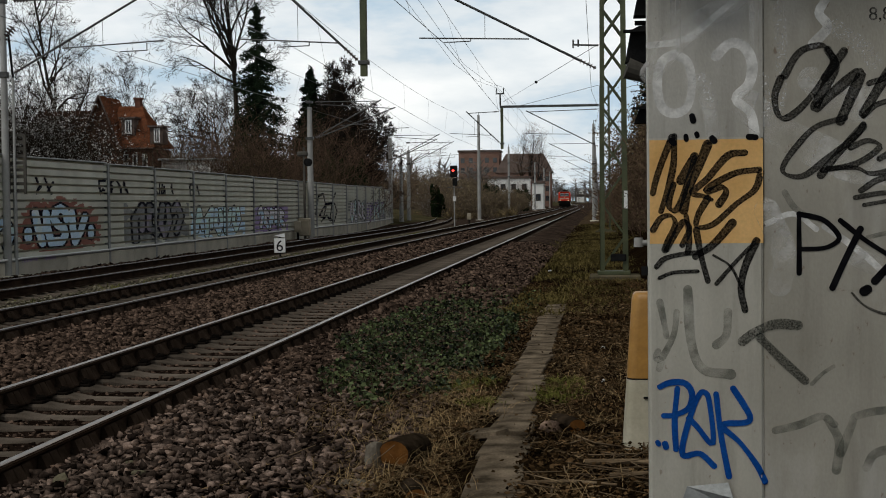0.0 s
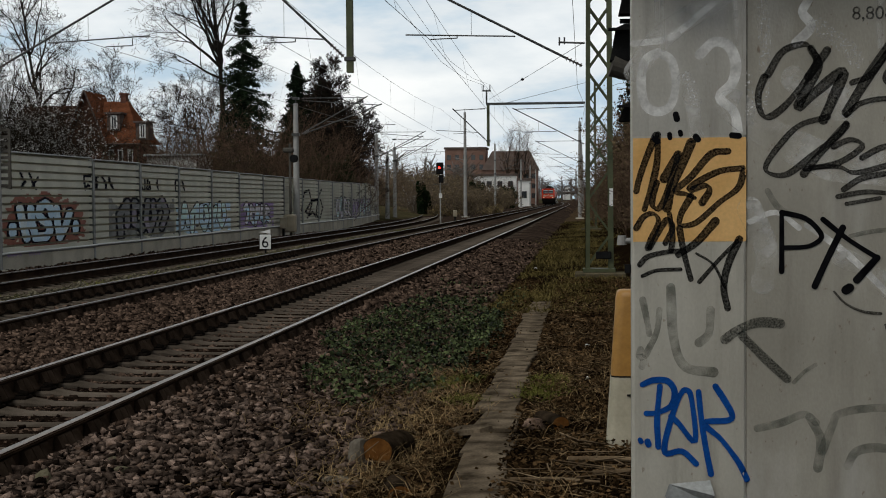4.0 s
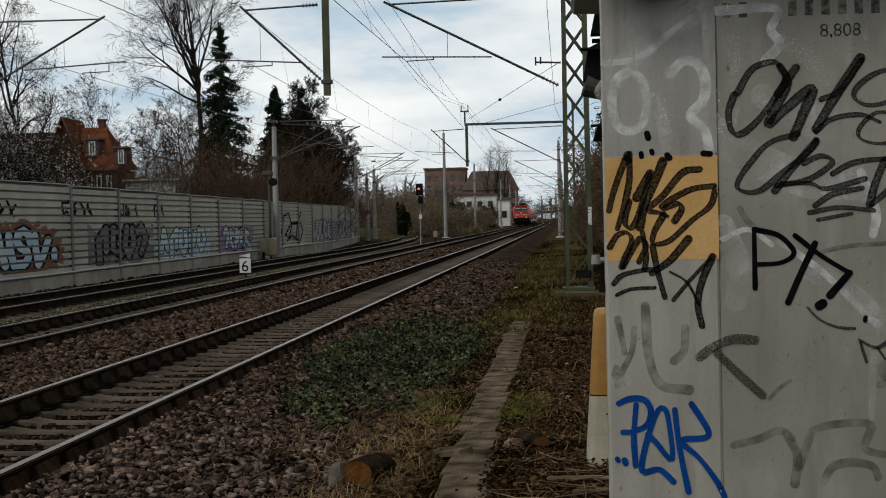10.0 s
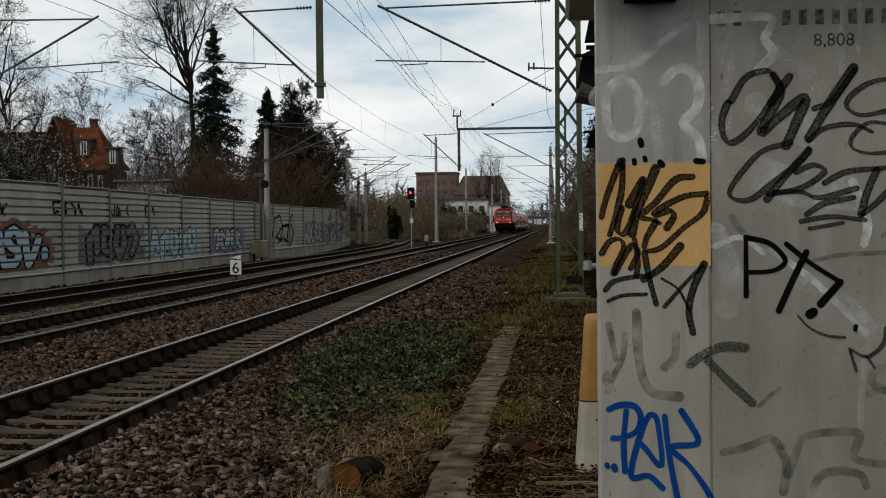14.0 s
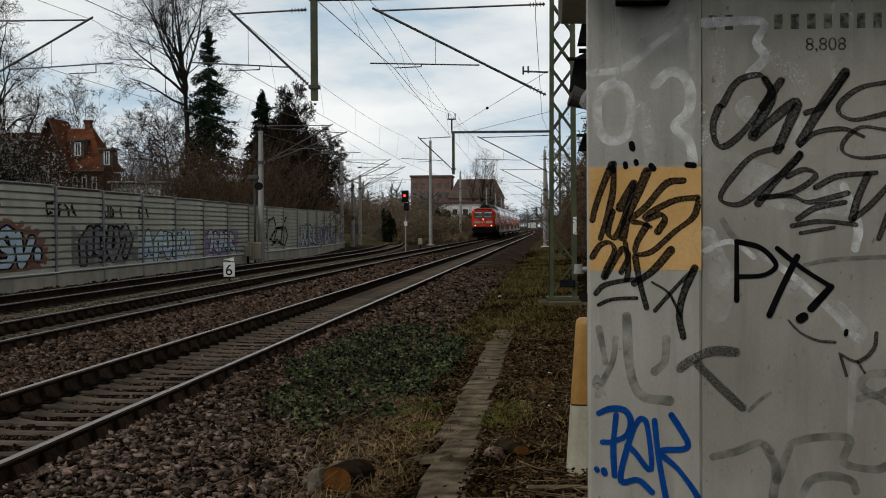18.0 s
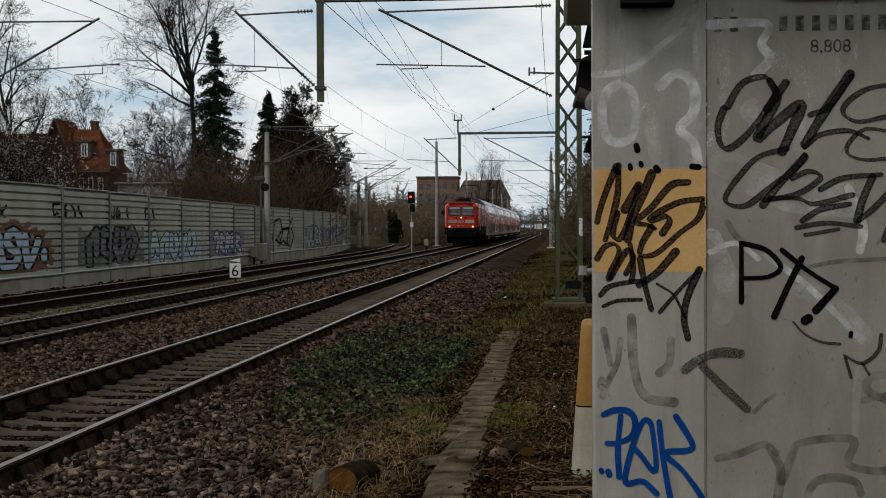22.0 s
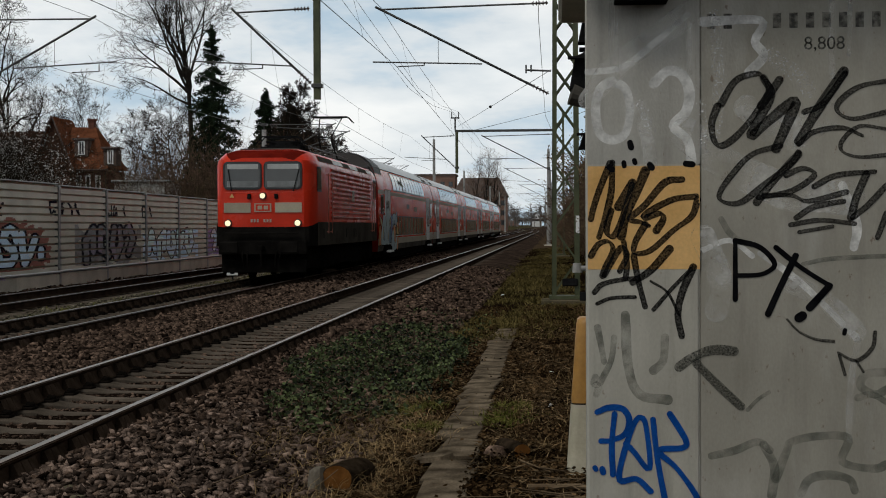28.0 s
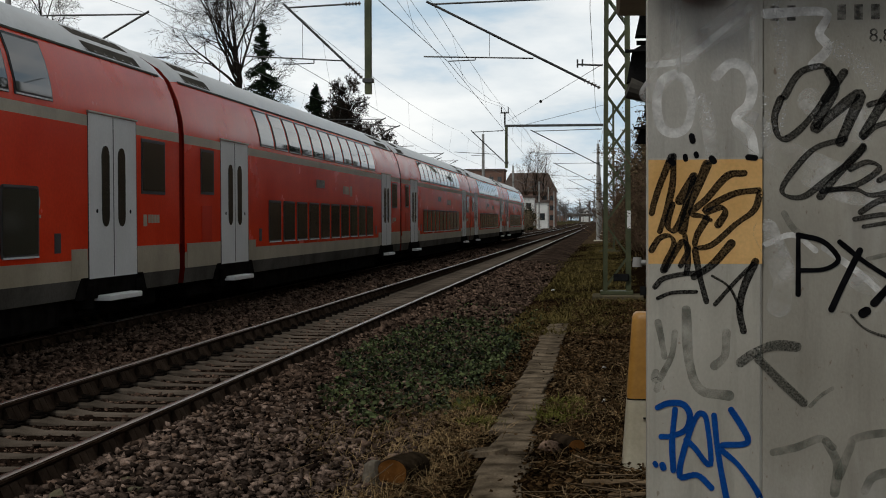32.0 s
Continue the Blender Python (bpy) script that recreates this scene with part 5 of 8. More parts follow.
def limb(rng, segs, p, d, length, r, level, up, bend=0.13, angle=(30, 58), kids=(5, 8), first=0.22):
    """A long curving branch that thins towards its tip and carries shorter ones along its length."""
    n = max(3, int(length / (0.55 if level > 0 else 0.4)))
    p, d = np.array(p, float), np.array(d, float)
    marks = np.sort(first + (1 - first) * (np.arange(m := int(rng.integers(*kids))) + rng.random(m)) / m) if level > 0 else []
    done = 0
    for k in range(n):
        d = d + rng.normal(size=3) * (bend if level > 0 else bend * 0.6)
        d[2] += up
        d /= np.linalg.norm(d)
        q = p + d * length / n
        ra, rb = r * (1 - 0.82 * k / n), r * (1 - 0.82 * (k + 1) / n)
        segs.append((level, *p, *q, ra, rb))
        while done < len(marks) and marks[done] <= (k + 1) / n:
            side = rng.normal(size=3)
            side -= d * (side @ d)
            side /= np.linalg.norm(side) + 1e-9
            a = radians(rng.uniform(*angle))
            w = d * math.cos(a) + side * math.sin(a)
            part_len = length * (0.62 - 0.34 * marks[done]) * (0.7 + 0.6 * rng.random())
            limb(rng, segs, q, w, part_len, rb * 0.66, level - 1, up, bend, angle, kids, 0.15)
            done += 1
        p = q


def bare_tree(base, height, seed, label, lean=(0, 0), fork=0.5, limbs=None, n=9, reach=0.42, rise=(35, 75), radius=None, up=0.03, twigs=M_TWIG, kids=(5, 8), level=3, bend=0.13, wander=0.05):
    """A leafless tree: a trunk, main limbs rising from it, finer branches and twigs along these."""
    rng = np.random.default_rng(seed)
    ob = thing("bare_tree", base, label, "tree", "bare trees")
    r0 = radius or height * 0.013
    segs, p, d = [], np.array((0.0, 0.0, -0.4)), np.array((lean[0], lean[1], 1.0))
    top, k, marks = height * fork, 0, []
    while p[2] < height * 0.97:
        d = d + rng.normal(size=3) * [wander, wander, 0] + [-lean[0] * 0.06, -lean[1] * 0.06, 0]
        d /= np.linalg.norm(d)
        q = p + d * height / 22
        ra, rb = [r0 * max(0.08, 1 - 0.95 * max(0.0, z) / height) for z in (p[2], q[2])]
        segs.append((9, *p, *q, ra, rb))
        marks.append((q[2], q.copy(), ra))
        p = q
    if limbs is None:
        limbs = [(top * 0.75 + (height * 0.94 - top * 0.75) * (i + rng.random()) / n, 137.5 * i + rng.uniform(-30, 30), rng.uniform(*rise), 0) for i in range(n)]
    for h, az, el, length in limbs:
        z, q, ra = min(marks, key=lambda m: abs(m[0] - h))
        a, e = radians(az), radians(el)
        length = length or (height * reach * (1.15 - 0.75 * h / height) * rng.uniform(0.8, 1.2) + 0.5)
        limb(rng, segs, q, (math.cos(a) * math.cos(e), math.sin(a) * math.cos(e), math.sin(e)), length, min(ra * 0.8, length * 0.02), level, up, bend, kids=kids)
    part("trunk", tubes_mesh("trunk", [s[1:] for s in segs if s[0] >= level], M_BARK, 7), M_BARK, ob)
    part("crown", tubes_mesh("crown", [(*s[1:7], max(s[7], 0.011), max(s[8], 0.008)) for s in segs if s[0] < level], twigs, 3), twigs, ob, "fine leafless twigs")
    return ob


def scrub(name, base, height, width, seed, label, twigs=M_TWIGRED, leaves=None, n=46, leaf_n=0, leaf=0.06, category="shrub", group="scrub"):
    """A thicket of many thin upright stems with side twigs."""
    rng = np.random.default_rng(seed)
    ob = thing(name, base, label, category, group)
    segs = {k: [] for k in range(6)}
    for _ in range(n):
        x, y = rng.normal(size=2) * width * 0.28
        d = np.array([x * 0.25 + rng.normal() * 0.15, y * 0.25 + rng.normal() * 0.15, 1.0])
        grow(rng, (x, y, -0.2), d / np.linalg.norm(d), height * (0.45 + 0.5 * rng.random()), 0.022, 2, segs, (1, 3), 0.0, 0.3, 0.5, 0.5)
    al = [s for k in segs for s in segs[k]]
    al = [(*s[:6], max(s[6], 0.009), max(s[7], 0.006)) for s in al]
    part("branchwork", tubes_mesh("branchwork", al, twigs, 3), twigs, ob)
    if leaf_n:
        pts = np.array([s[3:6] for s in al])
        c = pts[np.repeat(rng.integers(0, len(pts), leaf_n // 4 + 1), 4)[:leaf_n]] + rng.normal(size=(leaf_n, 3)) * 0.09
        part("foliage", leaves_mesh("foliage", c, leaf, leaves, rng), leaves, ob)
    return ob


def spruce(base, height, width, seed, label, dense=1.0, material=M_NEEDLE):
    """A conifer: whorls of boughs that sag and lift at the tip, hung with needle sprays."""
    rng = np.random.default_rng(seed)
    ob = thing("spruce_tree", base, label, "tree", "conifers")
    part("trunk", tubes_mesh("trunk", [(0, 0, -0.3, 0, 0, height * 0.5, height * 0.013, height * 0.008), (0, 0, height * 0.5, 0.03, 0, height, height * 0.008, 0.008)], M_BARK, 8), M_BARK, ob)
    limbs, cents = [], []
    z = height * 0.06
    while z < height * 0.975:
        t = 1 - z / height
        reach = width * (0.04 + 0.98 * t ** 0.85)
        for i in range(max(3, int((4 + 3 * t) * dense))):
            a = rng.random() * 2 * math.pi
            L = reach * (0.5 + 0.62 * rng.random()) * (1.25 if rng.random() < 0.12 else 1.0)
            zz = z + rng.normal() * 0.12
            steps = 6
            p = np.array([0, 0, zz])
            for k in range(steps):
                f = (k + 1) / steps
                fall = L * (0.1 * f - 0.62 * f ** 2 + 0.3 * f ** 4) if t > 0.18 else L * 0.35 * f
                q = np.array([math.cos(a) * L * f, math.sin(a) * L * f, zz + fall])
                limbs.append((*p, *q, 0.03 * (1 - f) + 0.01, 0.026 * (1 - f) + 0.006))
                m = int((16 if f > 0.3 else 7) * dense * max(0.5, L / 1.6))
                w = 0.1 * L * (1.1 - 0.75 * f) + 0.05
                c = p + (q - p) * rng.random((m, 1)) + rng.normal(size=(m, 3)) * [w, w, 0.04]
                c[:, 2] -= rng.random(m) ** 2 * (0.12 + 0.42 * min(1, t * 1.6)) * (0.4 + 0.6 * f)
                cents.append(c)
                p = q
        z += height * 0.0175 * (0.7 + 0.6 * rng.random())
    c = np.column_stack([rng.normal(size=40) * 0.05, rng.normal(size=40) * 0.05, height * (0.96 + 0.05 * rng.random(40))])
    part("branchwork", tubes_mesh("branchwork", limbs, M_BARK, 3), M_BARK, ob)
    part("crown", leaves_mesh("crown", np.concatenate(cents + [c]), 0.085, material, rng, flat=0.2, long=1.9), material, ob, "dark drooping needle sprays")
    return ob


def clump(name, base, size, seed, label, material, n=5000, leaf=0.11, category="shrub", group="evergreens"):
    """An evergreen mass: leaf clumps in an uneven outline on hidden stems."""
    rng = np.random.default_rng(seed)
    ob = thing(name, base, label, category, group)
    m = 34
    cc = rng.normal(size=(m, 3)) * [0.36, 0.36, 0.27]
    cc = cc / np.maximum(1, np.linalg.norm(cc, axis=1, keepdims=True) / 0.8) * np.array(size)
    cc[:, 2] = np.abs(cc[:, 2] + size[2] * 0.52)
    d = rng.normal(size=(n, 3))
    d /= np.linalg.norm(d, axis=1, keepdims=True)
    c = cc[rng.integers(0, m, n)] + d * np.array(size) * 0.2 * rng.random((n, 1)) ** 0.4
    c[:, 2] = np.maximum(c[:, 2], 0.05)
    part("branchwork", tubes_mesh("branchwork", [(0, 0, -0.3, *q, 0.06, 0.015) for q in cc], M_BARK, 4), M_BARK, ob)
    part("crown", leaves_mesh("crown", c, leaf, material, rng), material, ob)
    return ob


# large trees behind the barrier
TALL = [(12.4, 95, 87, 8.0), (11.6, 168, 64, 8.2), (11.0, 188, 44, 6.4), (10.0, 176, 22, 5.2), (11.9, 12, 72, 7.0), (9.0, 0, 46, 4.4), (11.2, 250, 66, 7.0), (10.6, 80, 60, 7.0), (12.2, 142, 76, 8.4), (12.6, 215, 70, 7.4), (7.6, -18, 36, 4.0), (13.4, 40, 70, 6.0), (12.0, 195, 56, 7.0)]
bare_tree((-28.2, 112, 0.9), 19.5, 5, "tall leafless tree with a fan of rising limbs behind the barrier", limbs=TALL, radius=0.33, up=0.025, kids=(6, 9), bend=0.1, wander=0.015)
LOW = [(7.0, 180, 30, 4.4), (6.4, 200, 12, 4.0), (7.4, 150, 50, 3.6), (5.6, 185, 18, 4.2), (7.6, 20, 60, 3.0), (6.8, 250, 30, 3.4), (5.0, 10, 35, 3.0), (7.8, 90, 70, 3.0)]
bare_tree((-28.4, 112.4, 0.9), 8.6, 28, "leafless tree leaning away from the tall one", lean=(-0.42, 0), limbs=LOW, radius=0.24, up=-0.015, bend=0.16, kids=(4, 6))
bare_tree((-42.5, 110, 1.2), 23, 11, "tall slender leafless birch", n=20, fork=0.3, reach=0.26, radius=0.2, bend=0.16, up=0.0)
bare_tree((-33.6, 126, 1.0), 10, 8, "leafless tree behind the garden building", fork=0.4, reach=0.5)
bare_tree((-48.4, 118, 1.2), 13, 12, "leafless tree by the house", fork=0.35, reach=0.4)
bare_tree((-44.0, 126, 1.2), 11.5, 31, "grey leafless tree with a round crown by the house", fork=0.35, n=11, reach=0.4)
bare_tree((-41.2, 128, 1.2), 12, 17, "leafless tree with a round crown behind the brick house", fork=0.35, n=12, reach=0.4)
bare_tree((-38.6, 130, 1.2), 9.5, 18, "leafless tree behind the brick house", fork=0.35, n=10, reach=0.38)
bare_tree((-35.6, 128, 1.2), 9.4, 19, "leafless tree behind the brick house", fork=0.35, n=10, reach=0.38)
bare_tree((-31.2, 124, 1.2), 9.6, 20, "thin leafless tree behind the garden building", fork=0.35, n=9)
bare_tree((-20.2, 118, 0.6), 10.0, 14, "dense leafless tree with pale stems beside the spruces", fork=0.2, n=34, reach=0.22, rise=(35, 75), radius=0.15, kids=(8, 11))
bare_tree((-20.6, 123, 0.6), 8.6, 15, "dense leafless tree beside the spruces", fork=0.2, n=30, reach=0.22, rise=(30, 72), radius=0.12, kids=(8, 11))
bare_tree((-20.3, 112, 0.6), 11.0, 24, "dense leafless tree between the spruces", fork=0.2, n=34, reach=0.2, rise=(40, 76), radius=0.16, kids=(8, 11))
bare_tree((-18.6, 116, 0.6), 7.4, 25, "low dense leafless tree behind the end of the barrier", fork=0.15, n=30, reach=0.24, rise=(25, 70), radius=0.12, kids=(8, 11))
for x, h, sd in ((-23.0, 20, 16), (-20.8, 22, 24), (-18.6, 20, 25)):
    bare_tree((x, 432, 0), h, sd, "poplar-like leafless tree by the brick buildings", fork=0.3, n=20, reach=0.36, rise=(66, 80), radius=0.26, up=0.05, level=2, kids=(6, 9), twigs=M_TWIGRED)
spruce((-26.2, 110, 1.0), 16.0, 3.7, 21, "tall dark spruce with drooping branches", dense=1.0)
spruce((-22.5, 112.5, 0.9), 11.4, 2.9, 22, "shorter dark spruce behind the barrier", dense=1.3)
spruce((-21.5, 115, 0.9), 9.4, 3.0, 23, "dark spruce among the bare scrub", dense=1.4)
spruce((-20.7, 113, 0.9), 10.2, 3.4, 26, "broad dark spruce with a ragged top", dense=1.3)
spruce((-23.3, 114, 0.9), 7.6, 3.0, 27, "small dark spruce before the taller ones", dense=1.2)
# woods and scrub
A = scrub("thicket", (-24.0, 96, 0.6), 5.8, 5.0, 31, "reddish-brown leafless thicket behind the noise barrier", n=44)
B = scrub("thicket", (-19.0, 106, 0.4), 6.4, 4.6, 32, "tall brown leafless thicket behind the noise barrier", n=40)
C = scrub("thicket", (-30.5, 118, 0.8), 6.2, 6.0, 33, "thin grey-brown leafless thicket near the house", twigs=M_TWIG, n=34)
D = scrub("blossoming_bush", (-33.0, 84, 0.8), 6.0, 3.6, 34, "bush in white blossom above the noise barrier", twigs=M_TWIG, leaves=M_BLOSSOM, n=70, leaf_n=4200, leaf=0.055)
M_PALETWIG = mat("pale_brown_twigs", (0.10, 0.076, 0.055), (0.19, 0.146, 0.107), rough=0.95, scale=1, fine=9, bump=0, island=0.35)
M_PALELEAF = mat("faded_brown_leaves", (0.12, 0.092, 0.055), (0.24, 0.185, 0.112), rough=0.95, scale=1.2, fine=9, bump=0, island=0.5)
M_TANLEAF = mat("tan_withered_leaves", (0.15, 0.11, 0.05), (0.28, 0.21, 0.1), rough=0.95, scale=1.2, fine=9, bump=0, island=0.5)
E2 = scrub("brown_bush", (-12.9, 150, -0.1), 2.7, 3.8, 35, "faded brown bush with dead leaves beside the tracks", twigs=M_PALETWIG, leaves=M_PALELEAF, n=60, leaf_n=3600, leaf=0.075)
E3 = scrub("tan_bush", (-15.1, 150, -0.1), 1.0, 1.3, 37, "low bush with tan withered leaves beside the tracks", twigs=M_PALETWIG, leaves=M_TANLEAF, n=40, leaf_n=1500, leaf=0.06)
OL = scrub("olive_bush", (-26.6, 92, 0.6), 4.2, 3.8, 36, "olive-brown bush above the noise barrier", twigs=M_TWIG, leaves=M_OLIVE, n=34, leaf_n=1500, leaf=0.05)
rw = random.Random(6)
for i, (src, x, y, z) in enumerate(((A, -26.5, 97, .7), (A, -21, 98, .6), (A, -28, 104, .8), (C, -46, 110, 1), (C, -50, 104, 1.2), (D, -34.8, 86, .9), (C, -39, 92, 1), (A, -33, 122, 1), (B, -36, 128, 1.2), (C, -42, 126, 1.3), (A, -25, 122, .8), (A, -21.5, 124, .4),
                                   (OL, -19.6, 100, .4), (OL, -30.2, 100, .8), (C, -48, 96, 1.2), (A, -23, 106, .7), (C, -33, 132, 1.2), (B, -28, 132, 1.2), (C, -27, 126, 1), (OL, -22.5, 94, .5), (A, -18.4, 96, .3), (C, -37.5, 96, 1), (C, -39.5, 98, 1), (B, -35.0, 96, .9), (B, -38.0, 94, .9), (A, -29.6, 108, .8), (A, -27.0, 107, .8), (OL, -31.6, 108, .8))):
    copy_thing(src, pose(x, y, z, 0, 0, rw.random() * 360))
for x, y, k in ((-25.6, 190, 1.7), (-23.4, 196, 1.6), (-21.6, 190, 1.5), (-20.2, 198, 1.5), (-18.6, 192, 1.4), (-28.0, 196, 1.8), (-17.6, 200, 1.4), (-24.6, 204, 1.8), (-19.8, 205, 1.6), (-22.2, 206, 1.8), (-16.6, 206, 1.3)):
    copy_thing(E2, pose(x, y, -0.1, 0, 0, rw.random() * 360) @ Matrix.Scale(k, 4))
for x, y, k in ((-14.0, 149, 0.55), (-12.4, 147, 0.5), (-9.9, 162, 0.9), (-10.9, 158, 0.6), (-19.6, 156, 0.6), (-21.0, 160, 0.7)):
    copy_thing(E3, pose(x, y, -0.1, 0, 0, rw.random() * 360) @ Matrix.Scale(k, 4))
for x, y, k in ((-34.2, 84.5, 1.1), (-36.4, 88, 1.25), (-38.5, 90, 1.25), (-36.4, 84, 1.1)):
    copy_thing(D, pose(x, y, 0.8, 0, 0, rw.random() * 360) @ Matrix.Scale(k, 4))
for x, y, z in ((-14.2, 165, 0), (-13.0, 178, 0), (-15.6, 192, 0), (-17.2, 208, 0), (-13.4, 214, 0), (-18.2, 232, 0), (-22, 244, 0), (-14.2, 240, 0), (-26, 262, .2), (-20, 268, .2), (-15, 262, .2), (-31, 240, .2), (-37, 252, 0), (-43, 262, 0), (-34, 276, .3), (-48, 270, .3), (-54, 262, .3), (-29, 290, .3), (-40, 290, .3), (-17, 158, -.1), (-20, 186, -.1)):
    copy_thing(E2, pose(x, y, z, 0, 0, rw.random() * 360))
for x, y in ((-26, 300), (-34, 310), (-46, 300), (-56, 290), (-40, 330), (-30, 335), (-62, 300), (-70, 290)):
    copy_thing(B if rw.random() < 0.5 else A, pose(x, y, 0.6, 0, 0, rw.random() * 360))
clump("columnar_conifer", (-16.8, 150, -0.2), (1.0, 1.0, 3.3), 41, "dense dark columnar conifer beside the line", M_EVERGREEN, 7600, 0.1)
clump("evergreen_bush", (-19.6, 112, 0.5), (1.9, 1.6, 3.6), 47, "dark evergreen bush below the spruces", M_EVERGREEN, 7000, 0.09)
clump("evergreen_bush", (-21.8, 110, 0.5), (1.6, 1.6, 4.2), 48, "dark evergreen bush below the spruces", M_EVERGREEN, 7000, 0.09)
clump("evergreen_bush", (-17.7, 103, 0.4), (1.4, 1.4, 3.6), 49, "dark evergreen bush behind the end of the barrier", M_EVERGREEN, 6000, 0.09)
clump("evergreen_bush", (-18.9, 101, 0.4), (1.3, 1.3, 4.6), 50, "dark evergreen bush behind the barrier", M_EVERGREEN, 6000, 0.09)
clump("dark_hedge_bush", (-14.0, 186, -0.2), (1.7, 1.7, 4.0), 42, "dark evergreen bush behind the mast", M_EVERGREEN, 5000, 0.12)
copy_thing(bpy.data.objects["dark_hedge_bush"], pose(-14.4, 262, -0.2, 0, 0, 50))
copy_thing(bpy.data.objects["dark_hedge_bush"], pose(-14.0, 272, -0.2, 0, 0, 150))
scrub("blossoming_bush", (-17.9, 153, -0.1), 3.0, 2.2, 43, "pale blossoming bush beside the conifer", twigs=M_PALETWIG, leaves=M_BLOSSOM, n=36, leaf_n=420, leaf=0.05)
# bank on the near side
clump("dark_evergreen", (3.3, 88, 0.6), (2.1, 2.1, 7.0), 44, "dark evergreen tree on the bank", M_EVERGREEN, 12000, 0.1)
F = scrub("bank_scrub", (2.9, 38, 0), 2.0, 2.0, 45, "brown scrub with withered leaves on the bank", leaves=M_BROWNLEAF, n=40, leaf_n=5200, leaf=0.03)
F.location.z = float(ground_z(2.9, 38))
F2 = scrub("bank_scrub", (3.1, 60, 0), 3.4, 2.4, 46, "tall brown scrub with withered leaves on the bank", leaves=M_BROWNLEAF, n=44, leaf_n=11000, leaf=0.045)
F2.location.z = float(ground_z(3.1, 60))
for src, spots in ((F, ((2.4, 42), (2.9, 45), (2.2, 50), (2.7, 56), (2.3, 66), (3.5, 70), (4.1, 50), (4.5, 42), (3.1, 34), (2.1, 74), (2.3, 90))), (F2, ((3.6, 66), (3.0, 76), (3.9, 84), (3.9, 96), (3.2, 104), (3.9, 52), (3.7, 46), (4.6, 112), (4.2, 124), (5.2, 140), (6, 165), (7, 190), (8, 220)))):
    for x, y in spots:
        copy_thing(src, pose(x, y, float(ground_z(x, y)), 0, 0, rw.random() * 360))
for src, x, y in ((B, -29, 376), (A, -26, 374), (B, -22.5, 377), (A, -19.5, 372), (B, -32, 372), (A, -35, 376)):
    copy_thing(src, pose(x, y, -0.3, 0, 0, rw.random() * 360))
# wooded skyline far off
far = []
rng = np.random.default_rng(77)
for i in range(520):
    x = rng.uniform(-260, 160)
    y = rng.uniform(650, 900) if x > -20 else rng.uniform(330, 560)
    if -30 < x < 12:
        y = rng.uniform(820, 980)
    if i >= 420:
        x, y = rng.uniform(-70, 40), rng.uniform(1320, 1460)
    h = rng.uniform(8, 15)
    far.append((x, y, 0, x + rng.normal() * 0.4, y, h, 0.25, 0.05))
    for _ in range(26):
        z0 = h * rng.uniform(0.25, 0.95)
        d = rng.normal(size=3) * [2.4, 2.4, 1.0] + [0, 0, 1.6]
        far.append((x, y, z0, x + d[0], y + d[1], z0 + d[2], 0.16, 0.05))
# distance haze is painted in: twigs paler than bare wood
M_FARWOOD = mat("hazed_distant_twigs", (0.12, 0.105, 0.095), (0.18, 0.165, 0.15), rough=0.95, scale=0.1, fine=1, bump=0, island=0.3)
tagged(new("far_woods", tubes_mesh("far_woods", far, M_FARWOOD, 3)), "grey-brown leafless woods in the distance", "woods", kind="stuff")

# ---- buildings ----
M_BRICK = mat("house_brick", (0.10, 0.045, 0.032), (0.15, 0.07, 0.05), rough=0.9, scale=1.5, fine=16, bump=0.4, grain=0.3, stretch=(1, 1, 3))
M_TILE = mat("red_roof_tiles", (0.095, 0.034, 0.017), (0.17, 0.064, 0.032), rough=0.85, scale=0.7, fine=5, bump=0.8, grain=0.3, stretch=(1, 1, 4), depth=0.05)
# darker copy of the red tiles: the house's shaded side is in the colour
M_SHADETILE = mat("shaded_tiles", (0.035, 0.018, 0.012), (0.065, 0.03, 0.02), rough=0.9, scale=0.7, fine=5, bump=0.8, grain=0.3, stretch=(1, 1, 4), depth=0.05)
M_RENDER = mat("white_render", (0.62, 0.61, 0.58), (0.72, 0.71, 0.68), rough=0.9, scale=0.6, fine=6, bump=0.1, grain=0.08)
# brick and dark roof tones lifted: haze over the distant buildings is in them
M_FLATBRICK = mat("brown_brick", (0.18, 0.105, 0.08), (0.24, 0.15, 0.118), rough=0.9, scale=0.3, fine=4, bump=0.2, grain=0.25)
M_DARKROOF = mat("dark_roof", (0.085, 0.064, 0.054), (0.12, 0.09, 0.078), rough=0.9, scale=0.4, fine=4, bump=0.3)
M_HOUSEGLASS = pane("house_window_glass", (0.03, 0.035, 0.04))


def window(parent, x0, x1, y, z0, z1, frame=0.08, cross=True, paint=None):
    fr = Shape()
    fr.box(x0, x1, y - 0.06, y, z0, z0 + frame).box(x0, x1, y - 0.06, y, z1 - frame, z1)
    fr.box(x0, x0 + frame, y - 0.06, y, z0 + frame, z1 - frame).box(x1 - frame, x1, y - 0.06, y, z0 + frame, z1 - frame)
    if cross:
        m = (x0 + x1) / 2
        fr.box(m - 0.03, m + 0.03, y - 0.055, y, z0 + frame, z1 - frame)
    w = part("window", fr, paint or M_WHITE, parent, "dark-framed window" if paint else "white-framed window")
    part("pane", Shape().box(x0 + frame, x1 - frame, y - 0.03, y - 0.015, z0 + frame, z1 - frame), M_HOUSEGLASS, w)


